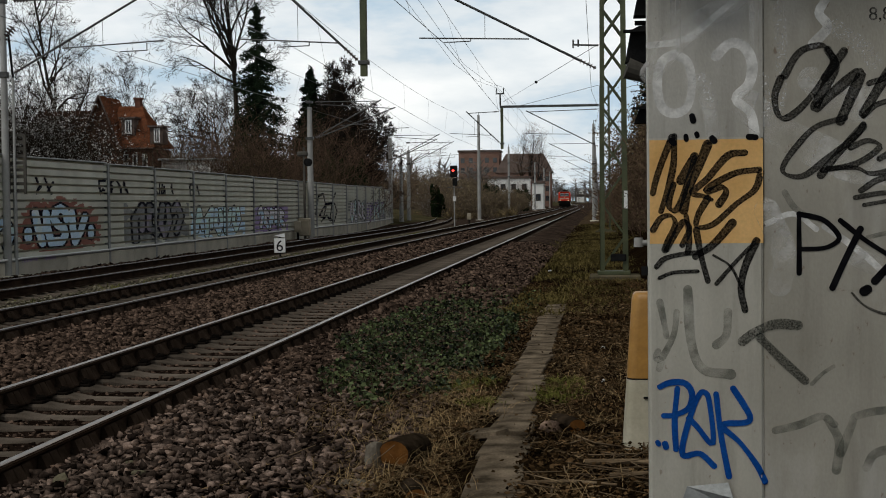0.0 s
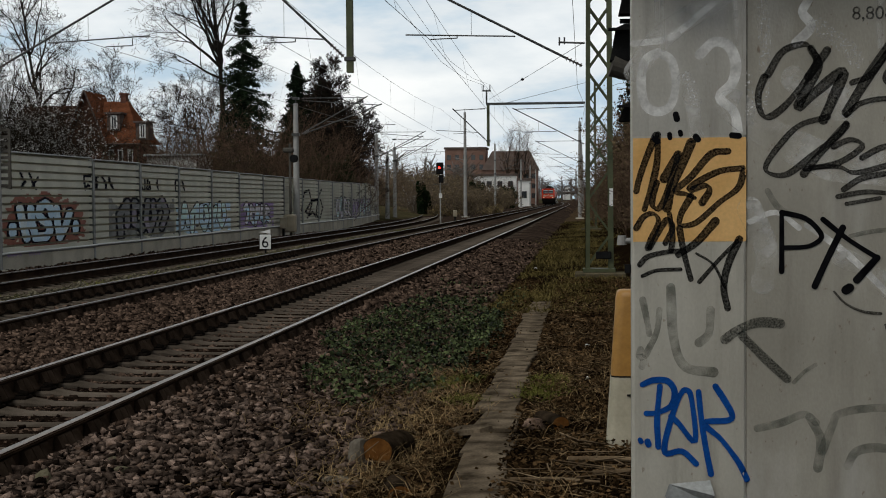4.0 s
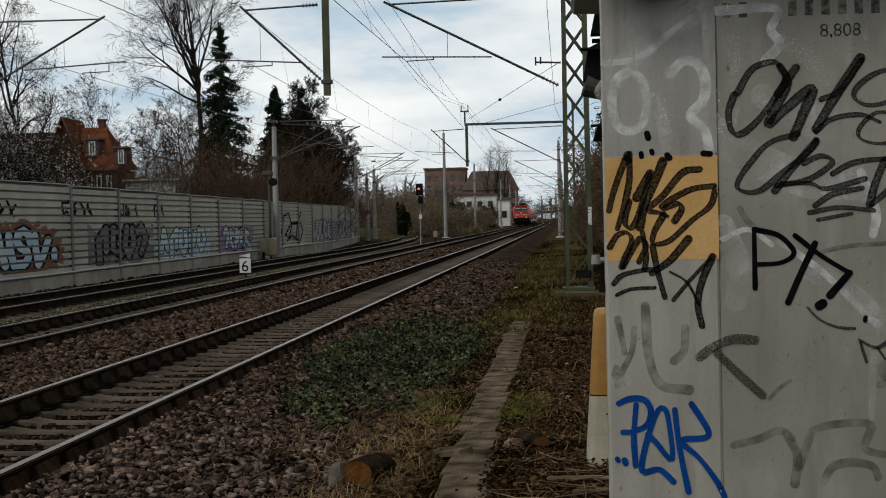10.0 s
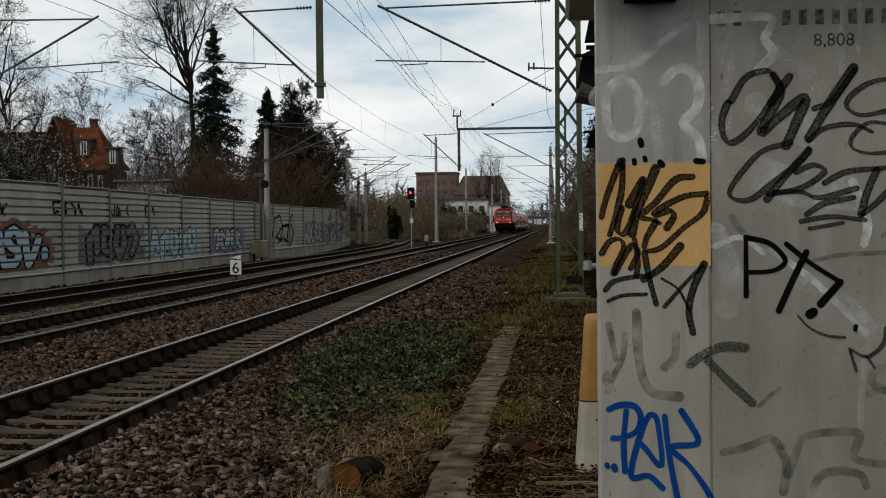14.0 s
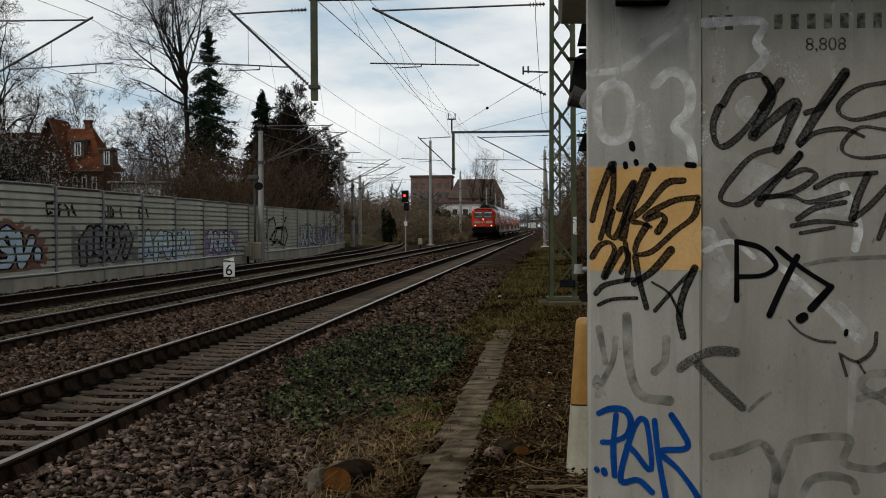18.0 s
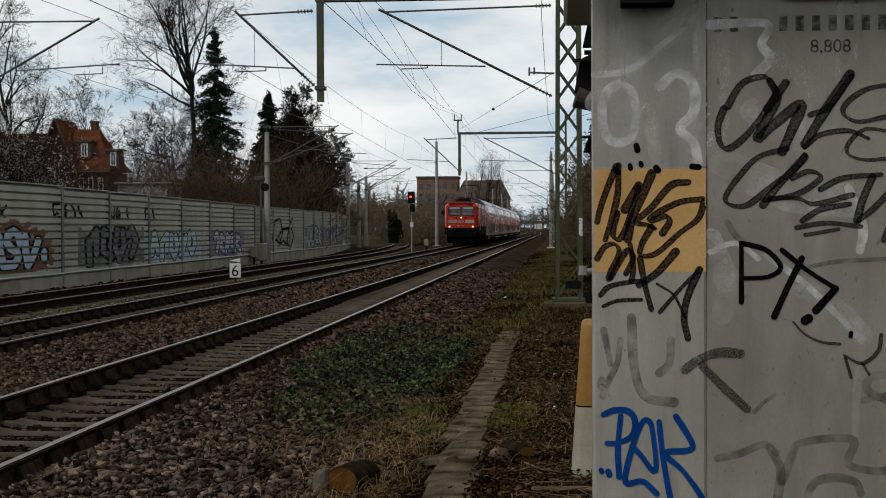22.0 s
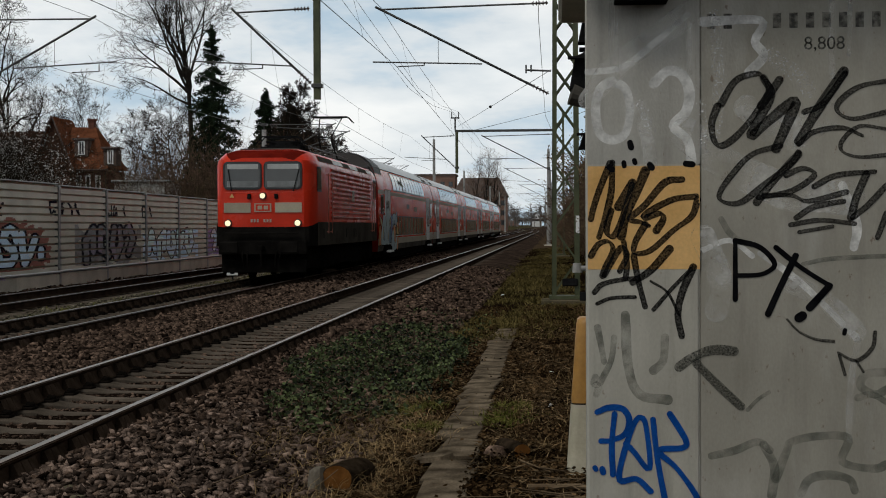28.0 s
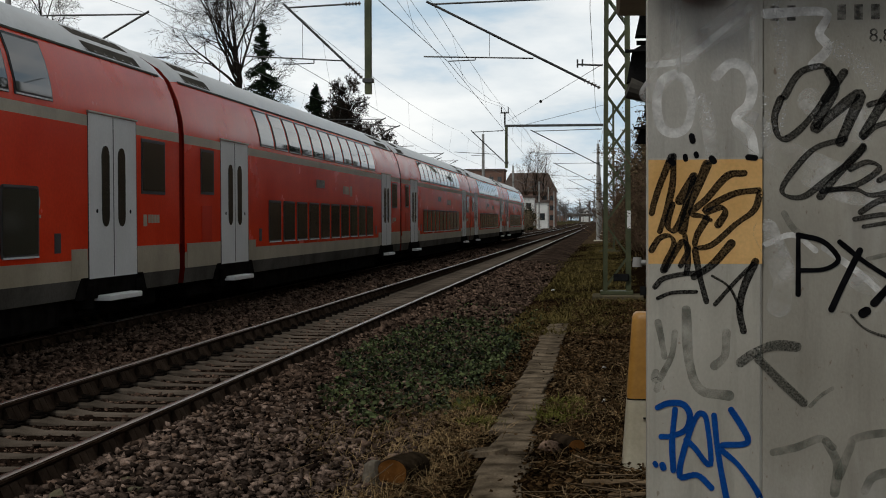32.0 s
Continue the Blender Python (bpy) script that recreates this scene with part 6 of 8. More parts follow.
def build_house():
    ho = thing("brick_house", (-36.0, 105, 0.8), "brick house with a steep red tiled roof and white dormer windows", "house")
    part("wall", Shape().box(0.45, 3.05, 0, 4.5, -0.5, 5.0).box(-2.0, 0.45, -0.8, 4.5, -0.5, 4.9), M_BRICK, ho)
    e, r = 5.1, 8.3
    roof = Shape()
    roof.add([(-0.2, -0.5, e), (3.3, -0.5, e), (1.6, 2.0, r), (-0.2, 2.0, r), (3.3, 4.8, e), (-0.2, 4.8, e), (1.6, 2.4, r), (-0.2, 2.4, r)], [(0, 1, 2, 3), (1, 4, 6, 2), (4, 5, 7, 6), (3, 2, 6, 7)])
    roof.add([(-0.2, -0.5, e - 0.18), (3.3, -0.5, e - 0.18), (3.3, -0.5, e), (-0.2, -0.5, e)], [(0, 1, 2, 3)])
    part("roof", roof, M_TILE, ho, "steep red tiled roof")
    wing = Shape()
    for dz in (0, -0.16):
        wing.add([(-2.5, -1.2, 4.4 + dz), (-0.66, -1.2, 8.9 + dz), (-0.66, 3.5, 8.9 + dz), (-2.5, 3.5, 4.4 + dz), (0.95, -1.2, 4.9 + dz), (0.95, 3.5, 4.9 + dz)], [(0, 1, 2, 3), (1, 4, 5, 2)])
    part("wing_roof", wing, M_TILE, ho)
    part("gable_wall", Shape().add([(-2.35, -1.0, 4.3), (0.8, -1.0, 4.9), (-0.66, -1.0, 8.65), (-2.35, -0.6, 4.3), (0.8, -0.6, 4.9), (-0.66, -0.6, 8.65)], [(0, 1, 2), (5, 4, 3), (0, 3, 4, 1), (1, 4, 5, 2), (2, 5, 3, 0)]), M_SHADETILE, ho, "gable hung with tiles in the shaded colour")
    part("barge_board", Shape().tube((-2.55, -1.25, 4.3), (-0.66, -1.25, 8.95), 0.07, n=4).tube((-0.66, -1.25, 8.95), (1.0, -1.25, 4.8), 0.07, n=4), M_DARKROOF, ho)
    part("chimney", Shape().box(1.05, 1.5, 1.9, 2.5, 7.9, 8.85, bevel=0.03).box(0.98, 1.57, 1.82, 2.58, 8.8, 8.93), M_BRICK, ho)
    part("side_roof", Shape().add([(-8.6, -0.6, 4.3), (-2.0, -0.6, 4.3), (-1.6, 3.0, 8.1), (-6.9, 3.0, 8.1), (-8.6, 6.0, 4.3), (-2.0, 6.0, 4.3)], [(0, 1, 2, 3), (3, 2, 5, 4), (0, 3, 4)]), M_SHADETILE, ho, "tiled roof with shade put into its dark colour")
    part("side_wall", Shape().box(-8.2, -2.1, 0, 5.6, -0.5, 4.4), M_BRICK, ho)
    for x0, z0, w in ((0.6, 6.0, 1.0), (2.95, 5.3, 0.95)):
        yb = (z0 - 5.0) / 3.6 * 2.5 - 0.6
        do = part("dormer", Shape().box(x0, x0 + w, yb, yb + 1.3, z0, z0 + 1.25), M_DARKROOF, ho, "dormer with a white window")
        part("dormer_roof", Shape().box(x0 - 0.15, x0 + w + 0.15, yb - 0.2, yb + 1.5, z0 + 1.25, z0 + 1.38), M_DARKROOF, do)
        window(ho, x0 + 0.3, x0 + w - 0.2, yb - 0.01, z0 + 0.12, z0 + 1.15, 0.09)
    for x in (0.75, 1.45, 2.2):
        window(ho, x, x + 0.4, -0.01, 3.0, 4.6, 0.09, False)
    part("gutter", Shape().tube((0.45, -0.55, 5.0), (3.3, -0.55, 5.0), 0.07, n=6), M_DARKROOF, ho)
    part("downpipe", Shape().tube((3.0, -0.1, 0), (3.0, -0.1, 4.9), 0.05, n=6), M_DARKROOF, ho)


build_house()
shed = thing("garden_building", (-30.2, 98, 0.9), "low white rendered garden building", "building")
part("wall", Shape().box(0, 3.6, 0, 4, -0.5, 3.75), M_RENDER, shed)
part("roof", Shape().box(-0.2, 3.8, -0.2, 4.2, 3.75, 3.9, bevel=0.03), M_POST, shed, "flat grey roof")


def block(name, base, w, d, h, label, wallm, roofm, rows, cols, hip=0.0, win=(1.3, 1.6), ridge=2.4):
    ob = thing(name, base, label, "building", "distant buildings")
    part("wall", Shape().box(0, w, 0, d, -1, h), wallm, ob)
    rf = Shape()
    if hip:
        o = 0.5
        rf.add([(-o, -o, h), (w + o, -o, h), (w + o, d + o, h), (-o, d + o, h), (ridge, d / 2, h + hip), (w - ridge, d / 2, h + hip)], [(0, 1, 5, 4), (1, 2, 5), (2, 3, 4, 5), (3, 0, 4), (3, 2, 1, 0)])
    else:
        rf.box(-0.3, w + 0.3, -0.3, d + 0.3, h, h + 0.6)
    part("roof", rf, roofm, ob)
    for i in range(rows):
        for j in range(cols):
            x = w * (j + 0.5) / cols - win[0] / 2
            z = 1.6 + i * 3.0
            if z + win[1] < h:
                window(ob, x, x + win[0], -0.01, z, z + win[1], 0.14, True, M_SKIRT)
    return ob


block("brick_block", (-43.5, 450, 0), 12.6, 12, 17.0, "plain brown brick block with a flat roof", M_FLATBRICK, M_DARKROOF, 5, 5)
block("brick_block", (-31.4, 447, 0), 16.6, 14, 10.4, "long brown brick building under a hipped roof", M_FLATBRICK, M_DARKROOF, 3, 8, hip=6.0)
block("white_building", (-29.6, 385, 0), 11.2, 9, 7.6, "white rendered building with a dark flat roof", M_RENDER, M_DARKROOF, 2, 4)
block("white_hut", (-15.2, 330, 0), 2.6, 4, 5.6, "small white rendered signal hut", M_RENDER, M_DARKROOF, 1, 1)
br = thing("road_bridge", (-21, 1250, 0), "distant dark road bridge over the tracks", "bridge")
part("deck", Shape().box(-10, 14, 0, 9, 4.8, 6.2), M_FRAME, br)
part("parapet", Shape().box(-10, 14, -0.3, 0, 6.2, 7.1), M_DARKROOF, br)
for x in (-7, 0.5, 9):
    part("pier", Shape().box(x - 0.5, x + 0.5, 1, 8, -0.5, 4.8), M_FRAME, br)
for x0, x1 in ((-30, -10), (14, 40)):
    part("abutment", Shape().box(x0, x1, 0.2, 9, -1, 5.6), M_FLATBRICK, br)
hall = thing("round_roofed_hall", (-16.0, 1275, 0), "pale hall with a rounded roof beyond the bridge", "building")
part("wall", Shape().sweep([(4.6 * math.cos(math.pi * k / 12), 7.0 + 4.4 * math.sin(math.pi * k / 12)) for k in range(13)] + [(-4.6, 0), (4.6, 0)], "y", 0, 9), M_RENDER, hall)
for x in (-2.6, 0, 2.6):
    part("window", Shape().box(x - 0.8, x + 0.8, -0.1, 0, 7.6, 9.2), M_HOUSEGLASS, hall)
st = thing("distant_spire", (-9.5, 1500, 0), "thin grey spire on the skyline", "spire")
part("tower", Shape().box(-0.9, 0.9, -0.9, 0.9, 0, 22), M_POST, st)
part("spire", Shape().tube((0, 0, 22), (0, 0, 34), 0.9, 0.1, n=8), M_POST, st)
# unseen walls, added: one dims sky on the hut, one darkens train reflections
solo("wall_south", Shape().box(-3.5, 16, -7.4, -7.0, -0.6, 6.5), M_FLATBRICK, "added unseen wall blocking low sky behind the viewer", "wall", kind="structure")
solo("wall_east", Shape().box(13.0, 13.4, 16, 250, -0.6, 12.0), M_FLATBRICK, "added unseen wall for dark reflections on the near side", "wall", kind="structure")

# ---- hut: lettering, paint and fittings ----


def thin_paint(name, color, rough, cover, scale):
    """Sprayed paint that lets the ground show through in grains."""
    m = mat(name, color, tuple(min(1, c * 1.35 + 0.004) for c in color), rough=rough, scale=9, fine=80, bump=0.04, grain=0.15)
    nd, ln = m.node_tree.nodes, m.node_tree.links
    bs = nd["Principled BSDF"]
    co = nd.new("ShaderNodeTexCoord")
    nz = nd.new("ShaderNodeTexNoise")
    nz.inputs["Scale"].default_value, nz.inputs["Detail"].default_value = scale, 6
    mr = nd.new("ShaderNodeMapRange")
    mr.inputs["From Min"].default_value, mr.inputs["From Max"].default_value = 0.35, 0.65
    mr.inputs["To Min"].default_value, mr.inputs["To Max"].default_value = cover
    ln.new(co.outputs["Object"], nz.inputs["Vector"])
    ln.new(nz.outputs["Fac"], mr.inputs["Value"])
    ln.new(mr.outputs["Result"], bs.inputs["Alpha"])
    return m


M_PALE = thin_paint("old_white_paint", (0.74, 0.73, 0.70), 0.6, (0.5, 0.78), 9)
M_FLAKE = thin_paint("flaking_white_paint", (0.78, 0.77, 0.74), 0.6, (-0.9, 0.7), 95)
M_SMEAR = thin_paint("thin_white_smear", (0.70, 0.69, 0.66), 0.6, (0.0, 0.42), 7)
M_FADED = thin_paint("faded_grey_spray", (0.12, 0.125, 0.10), 0.6, (0.1, 0.6), 12)
M_DRYINK = thin_paint("dry_black_marker", (0.006, 0.006, 0.006), 0.75, (0.5, 0.95), 110)
M_TAGINK = thin_paint("worn_black_marker", (0.006, 0.006, 0.006), 0.75, (0.62, 1.0), 100)
M_DRYCORE = thin_paint("dry_marker_core", (0.008, 0.008, 0.008), 0.75, (0.35, 0.85), 120)
M_TAGCORE = thin_paint("worn_marker_core", (0.008, 0.008, 0.008), 0.75, (0.5, 0.95), 110)
M_SPECK = thin_paint("speckled_dark_spray", (0.016, 0.020, 0.016), 0.75, (0.2, 0.8), 120)
M_LETTER = thin_paint("worn_stencil_black", (0.05, 0.048, 0.042), 0.6, (0.2, 0.8), 30)
LAYER = [0]


def smooth_line(pts, n=5):
    """A rounded line through the points."""
    if len(pts) < 3:
        return [Vector(p) for p in pts]
    P = [Vector(p) for p in pts]
    P = [P[0] * 2 - P[1]] + P + [P[-1] * 2 - P[-2]]
    out = []
    for i in range(1, len(P) - 2):
        a, b, c, d = P[i - 1:i + 3]
        for k in range(n):
            t = k / n
            out.append(0.5 * ((2 * b) + (c - a) * t + (2 * a - 5 * b + 4 * c - d) * t * t + (3 * b - a - 3 * c + d) * t ** 3))
    return out + [P[-2]]


def spray(material, width, *pts):
    """A sprayed line on the hut's face; centimetres from its corner and above the rails."""
    LAYER[0] += 1
    off = -0.0008 - 0.00002 * LAYER[0]
    line = smooth_line([(u / 100, v / 100 + 0.4) for u, v in pts])
    marker = material in (M_DRYINK, M_TAGINK)
    w = width / 200 * (1.3 if material is M_PALE else 1.2)
    n = len(line)
    rows = [[], [], [], []]
    for i, p in enumerate(line):
        d = (line[min(i + 1, n - 1)] - line[max(i - 1, 0)])
        d = d.normalized() if d.length > 1e-6 else Vector((1, 0))
        wide = w * (0.95 + 0.25 * noise.noise((p.x * 6, p.y * 6, LAYER[0])))
        if marker:
            wide *= 0.62 + 0.62 * abs(d.x * 0.6 + d.y * 0.8)
        nrm = Vector((-d.y, d.x)) * wide
        for row, f in zip(rows, (1, 0.5, -0.5, -1)):
            row.append(p + nrm * f)
    sh = Shape()

    def place(p, i):
        return (p.x, off - 0.00001 * i / n + (0.0 if p.x < 0.526 else 0.0115), p.y)

    if marker:
        for a, b, m in ((0, 1, 0), (1, 2, 1), (2, 3, 0)):
            sh.add([place(p, i) for i, p in enumerate(rows[a])] + [place(p, i) for i, p in enumerate(rows[b])], [(i, i + 1, n + i + 1, n + i) for i in range(n - 1)], m)
    else:
        sh.add([place(p, i) for i, p in enumerate(rows[0])] + [place(p, i) for i, p in enumerate(rows[3])], [(i, i + 1, n + i + 1, n + i) for i in range(n - 1)])
    for k, nb in ((0, 1), (n - 1, n - 2)):
        d = line[k] - line[nb]
        a0 = math.atan2(d.y, d.x)
        r = (rows[0][k] - rows[3][k]).length / 2
        fan = [line[k] + Vector((math.cos(a0 + t), math.sin(a0 + t))) * r for t in [-math.pi / 2 + math.pi * q / 8 for q in range(9)]]
        sh.add([place(q, k) for q in fan], [tuple(range(9))])
    if marker:
        material = (material, M_DRYCORE if material is M_DRYINK else M_TAGCORE)
    part("graffiti_stroke", sh, material, HUT)


part("yellow_patch", Shape().box(0.006, 0.524, -0.0006, 0.0, 1.772, 2.253), M_YELLOWPAINT, HUT, "yellow painted square")
part("old_coat", Shape().box(0.004, 0.524, -0.0004, 0.0, 2.262, 3.29), M_HUTOLD, HUT, "older darker paint above the yellow square")
part("repaint_patch", Shape().box(0.56, 1.3, 0.0114, 0.0125, 1.55, 2.75), M_HUT, HUT)
spray(M_PALE, 3.3, (12.3, 224.8), (18.3, 221), (20.3, 211.1), (18.2, 200.6), (12.2, 197.5), (6.4, 200.7), (4.4, 211.2), (6.5, 221.2), (12.3, 224.8))
spray(M_PALE, 3.6, (31.3, 223.5), (37.8, 229.2), (44.3, 227.3), (47.7, 219.4), (46.1, 210.3), (40.3, 203.8), (46.8, 197.2), (48.6, 188))
spray(M_PALE, 2.4, (0.8, 229.1), (17, 231.5), (32.6, 243.1), (47, 255.2))
spray(M_PALE, 3.4, (53.9, 251.9), (80.5, 252.1), (77.9, 242.5), (81.8, 235.9), (75.3, 228.2))
spray(M_PALE, 2.4, (80.3, 144.6), (94.5, 134.2), (104.8, 125), (124, 105.4))
spray(M_SMEAR, 2.9, (124.5, 104.1), (122.2, 92.4), (121.2, 80.0), (120.6, 58.9))
spray(M_PALE, 2.1, (53.7, 146), (66.2, 150.5), (76.5, 143.3))
spray(M_PALE, 3.2, (117.6, 175.7), (124, 157.5), (122.7, 147.1))
spray(M_SMEAR, 9, (1, 216), (14, 232), (34, 246), (50, 258))
spray(M_SMEAR, 14, (46, 200), (66, 185), (96, 172), (120, 170))
spray(M_SMEAR, 10, (54, 152), (62, 132), (60, 118))
spray(M_SMEAR, 12, (74, 212), (84, 204), (96, 200), (110, 208))
spray(M_SMEAR, 6, (24, 212), (28, 200), (30, 186))
spray(M_FLAKE, 5, (59.5, 255), (60.5, 236), (61, 218), (60, 200))
spray(M_FLAKE, 4, (53, 214), (55, 204), (54, 196))
spray(M_FLAKE, 7, (84, 236), (90, 232), (98, 226), (102, 220))
spray(M_FLAKE, 4, (25, 214), (28, 208), (30, 202))
spray(M_SMEAR, 2.2, (48, 264), (47.6, 246), (47.8, 228))
spray(M_SMEAR, 2.0, (52, 262), (51.6, 240), (51.8, 222))
spray(M_SMEAR, 2.0, (12, 262), (11.6, 244), (12, 230))
spray(M_SMEAR, 2.0, (14.6, 264), (14.2, 236), (14.6, 226))
spray(M_SMEAR, 2.4, (113, 262), (112.6, 240), (113, 226))
spray(M_SMEAR, 2.0, (121, 264), (121, 250), (120.6, 236))
spray(M_SMEAR, 8, (95, 130), (110, 122), (124, 108))
spray(M_FADED, 2.6, (5, 110), (7, 100), (8, 94))
spray(M_FADED, 4.0, (17.9, 115.9), (19.2, 92.2), (24.4, 79), (37.4, 76.4))
spray(M_FADED, 3.4, (36.2, 105.4), (35.4, 94.8), (30.9, 90.1))
spray(M_FADED, 2.4, (12.7, 105.4), (11.3, 94.8), (6.1, 84.2))
spray(M_FADED, 3.2, (57.7, 50.2), (68.6, 52.9), (78.9, 56.9), (84.6, 53))
spray(M_FADED, 3.7, (81.5, 55.6), (86.6, 45.1), (85.3, 32))
spray(M_FADED, 3.4, (87.2, 39.9), (92.3, 53), (94.4, 57), (106, 59.7), (120.1, 59), (117.5, 48), (131.6, 44.9), (137.5, 46.8))
spray(M_FADED, 3.4, (123.2, 34.6), (120.7, 39.8), (111.7, 41.8), (102.6, 39.7), (98.8, 33.1))
spray(M_FADED, 3.2, (138.1, 89.6), (128.4, 88.6), (125.8, 83.1), (132.2, 79.2), (138.1, 81.8))
spray(M_FADED, 2.4, (62.3, 160.4), (66.2, 153.9), (71.3, 149.9))
spray(M_FADED, 1.9, (99.6, 139.4), (112.5, 141.9), (137.5, 143.1))
spray(M_TAGINK, 2.1, (11.1, 186.5), (6.9, 176.5), (3.7, 167.3), (2.1, 160.7))
spray(M_TAGINK, 2.1, (12.1, 187), (11.6, 173.8), (8.9, 162), (5.8, 152.3))
spray(M_TAGINK, 2.1, (11.6, 164.6), (9.7, 158.1), (9.7, 153.8), (12.6, 152.8), (16, 159.3), (21.3, 176.9))
spray(M_TAGINK, 2.9, (21.3, 177.7), (15, 166.5))
spray(M_TAGINK, 2.9, (27.3, 182.9), (22.5, 171.1), (18.3, 162), (16.2, 152.8))
spray(M_TAGINK, 2.4, (44.2, 178.9), (36.4, 177.6), (27.2, 167.2), (19.9, 160.6), (24.6, 159.3), (29, 157.4))
spray(M_TAGINK, 2.4, (50.7, 171), (40.3, 169.7), (29.8, 164.5), (26.7, 161.1), (33.7, 163.2), (35.6, 160.6), (32.4, 155.3))
spray(M_TAGINK, 2.1, (51.4, 169.6), (48.6, 161.8), (40.2, 155.3), (29.8, 146.1), (22.5, 144.9), (22.7, 150.1), (27.2, 158))
spray(M_TAGINK, 2.1, (2.1, 143.6), (5.5, 148.9), (10.2, 150.2), (12.3, 146.2), (8.9, 138.3), (7.5, 134.4))
spray(M_TAGINK, 2.1, (8.3, 134.4), (14.1, 144.9), (17, 147.5), (18.8, 143.5), (15.4, 136.5))
spray(M_TAGINK, 2.1, (17.3, 150.1), (18.8, 139.6), (18, 133))
spray(M_TAGINK, 2.4, (21.9, 143.5), (24, 131.7), (27.1, 119.8))
spray(M_TAGINK, 2.7, (38.4, 146.6), (29.8, 136.9), (21.4, 131.2))
spray(M_TAGINK, 1.9, (3.6, 126.5), (7.5, 130.4), (16.7, 132.5), (24, 133))
spray(M_TAGINK, 1.6, (4.9, 121.2), (11.4, 123.8), (22.4, 124.3))
spray(M_TAGINK, 2.4, (49.3, 138.2), (44.1, 126.4), (42.2, 115.9), (44, 106.2))
spray(M_TAGINK, 1.3, (31, 118.5), (40.2, 129), (48.5, 137.4))
spray(M_TAGINK, 1.3, (29.7, 131.7), (37.5, 126.4), (42.7, 115.9))
spray(M_INK, 2.6, (20.3, 196.1), (20.8, 194))
spray(M_INK, 2.2, (17.4, 186.9), (17.6, 185.4))
spray(M_INK, 2.2, (22.3, 187.9), (22.6, 186.9))
spray(M_INK, 2.3, (29.4, 185.8), (30.4, 184.5))
spray(M_INK, 2.3, (10.8, 184.9), (11.9, 183.8))
spray(M_INK, 2.6, (46, 186.2), (49.1, 185.9))
spray(M_DRYINK, 2.4, (62.4, 214), (68.9, 224.4), (77.9, 227.6), (81.8, 225.5), (84.3, 219), (76.6, 207.3), (68.8, 198.3), (62.4, 194.4), (59, 197.1), (58, 204.9), (60.6, 212.7))
spray(M_DRYINK, 3.4, (81.8, 225.5), (84.8, 217.7), (77.9, 203.4), (76.1, 198.7), (84.3, 205.9), (96.6, 215.4), (92, 203.3), (87.4, 192.9))
spray(M_DRYINK, 2.9, (89, 224.6), (80.5, 212.5))
spray(M_DRYINK, 3.2, (118.2, 228.2), (107.4, 212.2), (97.7, 196.2))
spray(M_DRYINK, 2.1, (118.7, 227.1), (108.7, 213.5), (100.2, 209.7))
spray(M_DRYINK, 1.9, (137.5, 223.5), (125.3, 221.1), (116.4, 214.7), (115.6, 209.5), (122.7, 206.3), (137.5, 209.3))
spray(M_DRYINK, 1.9, (97.7, 194.9), (104.8, 200.5), (117.6, 202.2), (126.6, 198.5))
spray(M_DRYINK, 1.6, (137.5, 201.5), (125.3, 202.9), (117.6, 196.5), (117.6, 191.3), (125.3, 188.7), (137.5, 189.6))
spray(M_DRYINK, 2.1, (89.4, 194.2), (76.6, 190.4), (67.5, 181.3), (61.5, 172.2), (63.6, 168.3), (71.4, 168.2), (81.7, 176), (94.6, 186.3), (97.6, 191))
spray(M_DRYINK, 2.4, (97.6, 190.2), (86.8, 178.5), (78.6, 168.2))
spray(M_DRYINK, 2.1, (79.1, 170.3), (94.5, 173.3), (104.8, 180.5), (99.7, 183.7), (92, 180.6))
spray(M_DRYINK, 2.1, (81.7, 171.3), (94.5, 171.2), (102.2, 168.5), (119.4, 172.6))
spray(M_DRYINK, 2.1, (96.6, 160.8), (104.8, 165.9), (118.1, 168.4))
spray(M_DRYINK, 1.9, (94, 157.6), (107.4, 159.7), (123.2, 158))
spray(M_DRYINK, 1.6, (97.9, 154.2), (113, 156.8))
spray(M_DRYINK, 2.1, (104.8, 175.3), (115.1, 180.4), (132.2, 181.9))
spray(M_DRYINK, 2.7, (128.3, 180.8), (124, 170.5), (121.4, 160.9))
spray(M_DRYINK, 2.1, (137.5, 175.6), (129.1, 166.6), (122.2, 160.9))
spray(M_DRYINK, 2.1, (137.5, 162.6), (133.4, 151.7))
spray(M_INK, 2.1, (68.7, 149.9), (68.7, 123.2))
spray(M_INK, 2.1, (68.7, 150.4), (79.1, 147.8), (85.5, 142), (86.3, 138.1), (80.3, 134.7), (69.5, 134.2))
spray(M_INK, 2.1, (87.3, 147.2), (98.4, 138.1), (111.7, 129.4))
spray(M_INK, 2.4, (96.3, 143.3), (89.3, 128.9), (83.7, 116.4))
spray(M_INK, 2.7, (111.7, 129.4), (102.7, 119.3))
spray(M_INK, 4.0, (97.8, 114.6), (99.4, 115.6))
spray(M_DRYINK, 1.2, (92.4, 113.9), (97.6, 108.4), (105.3, 104.7), (113.5, 103.7))
spray(M_DRYINK, 1.5, (132.3, 107.9), (131, 100.6), (123.8, 94.8), (115.6, 98.5))
spray(M_DRYINK, 1.3, (123.8, 94.8), (127.1, 89.6))
spray(M_DRYINK, 1.3, (116.1, 97.4), (118.7, 88.3))
spray(M_INK, 1.8, (118.7, 108.9), (118.4, 107.4))
spray(M_FADED, 2.6, (124.5, 77.6), (131, 79.2), (138.1, 75.3))
spray(M_SPECK, 3.8, (42.7, 91.7), (49.2, 96.4), (58.3, 99.6), (67.9, 99.1))
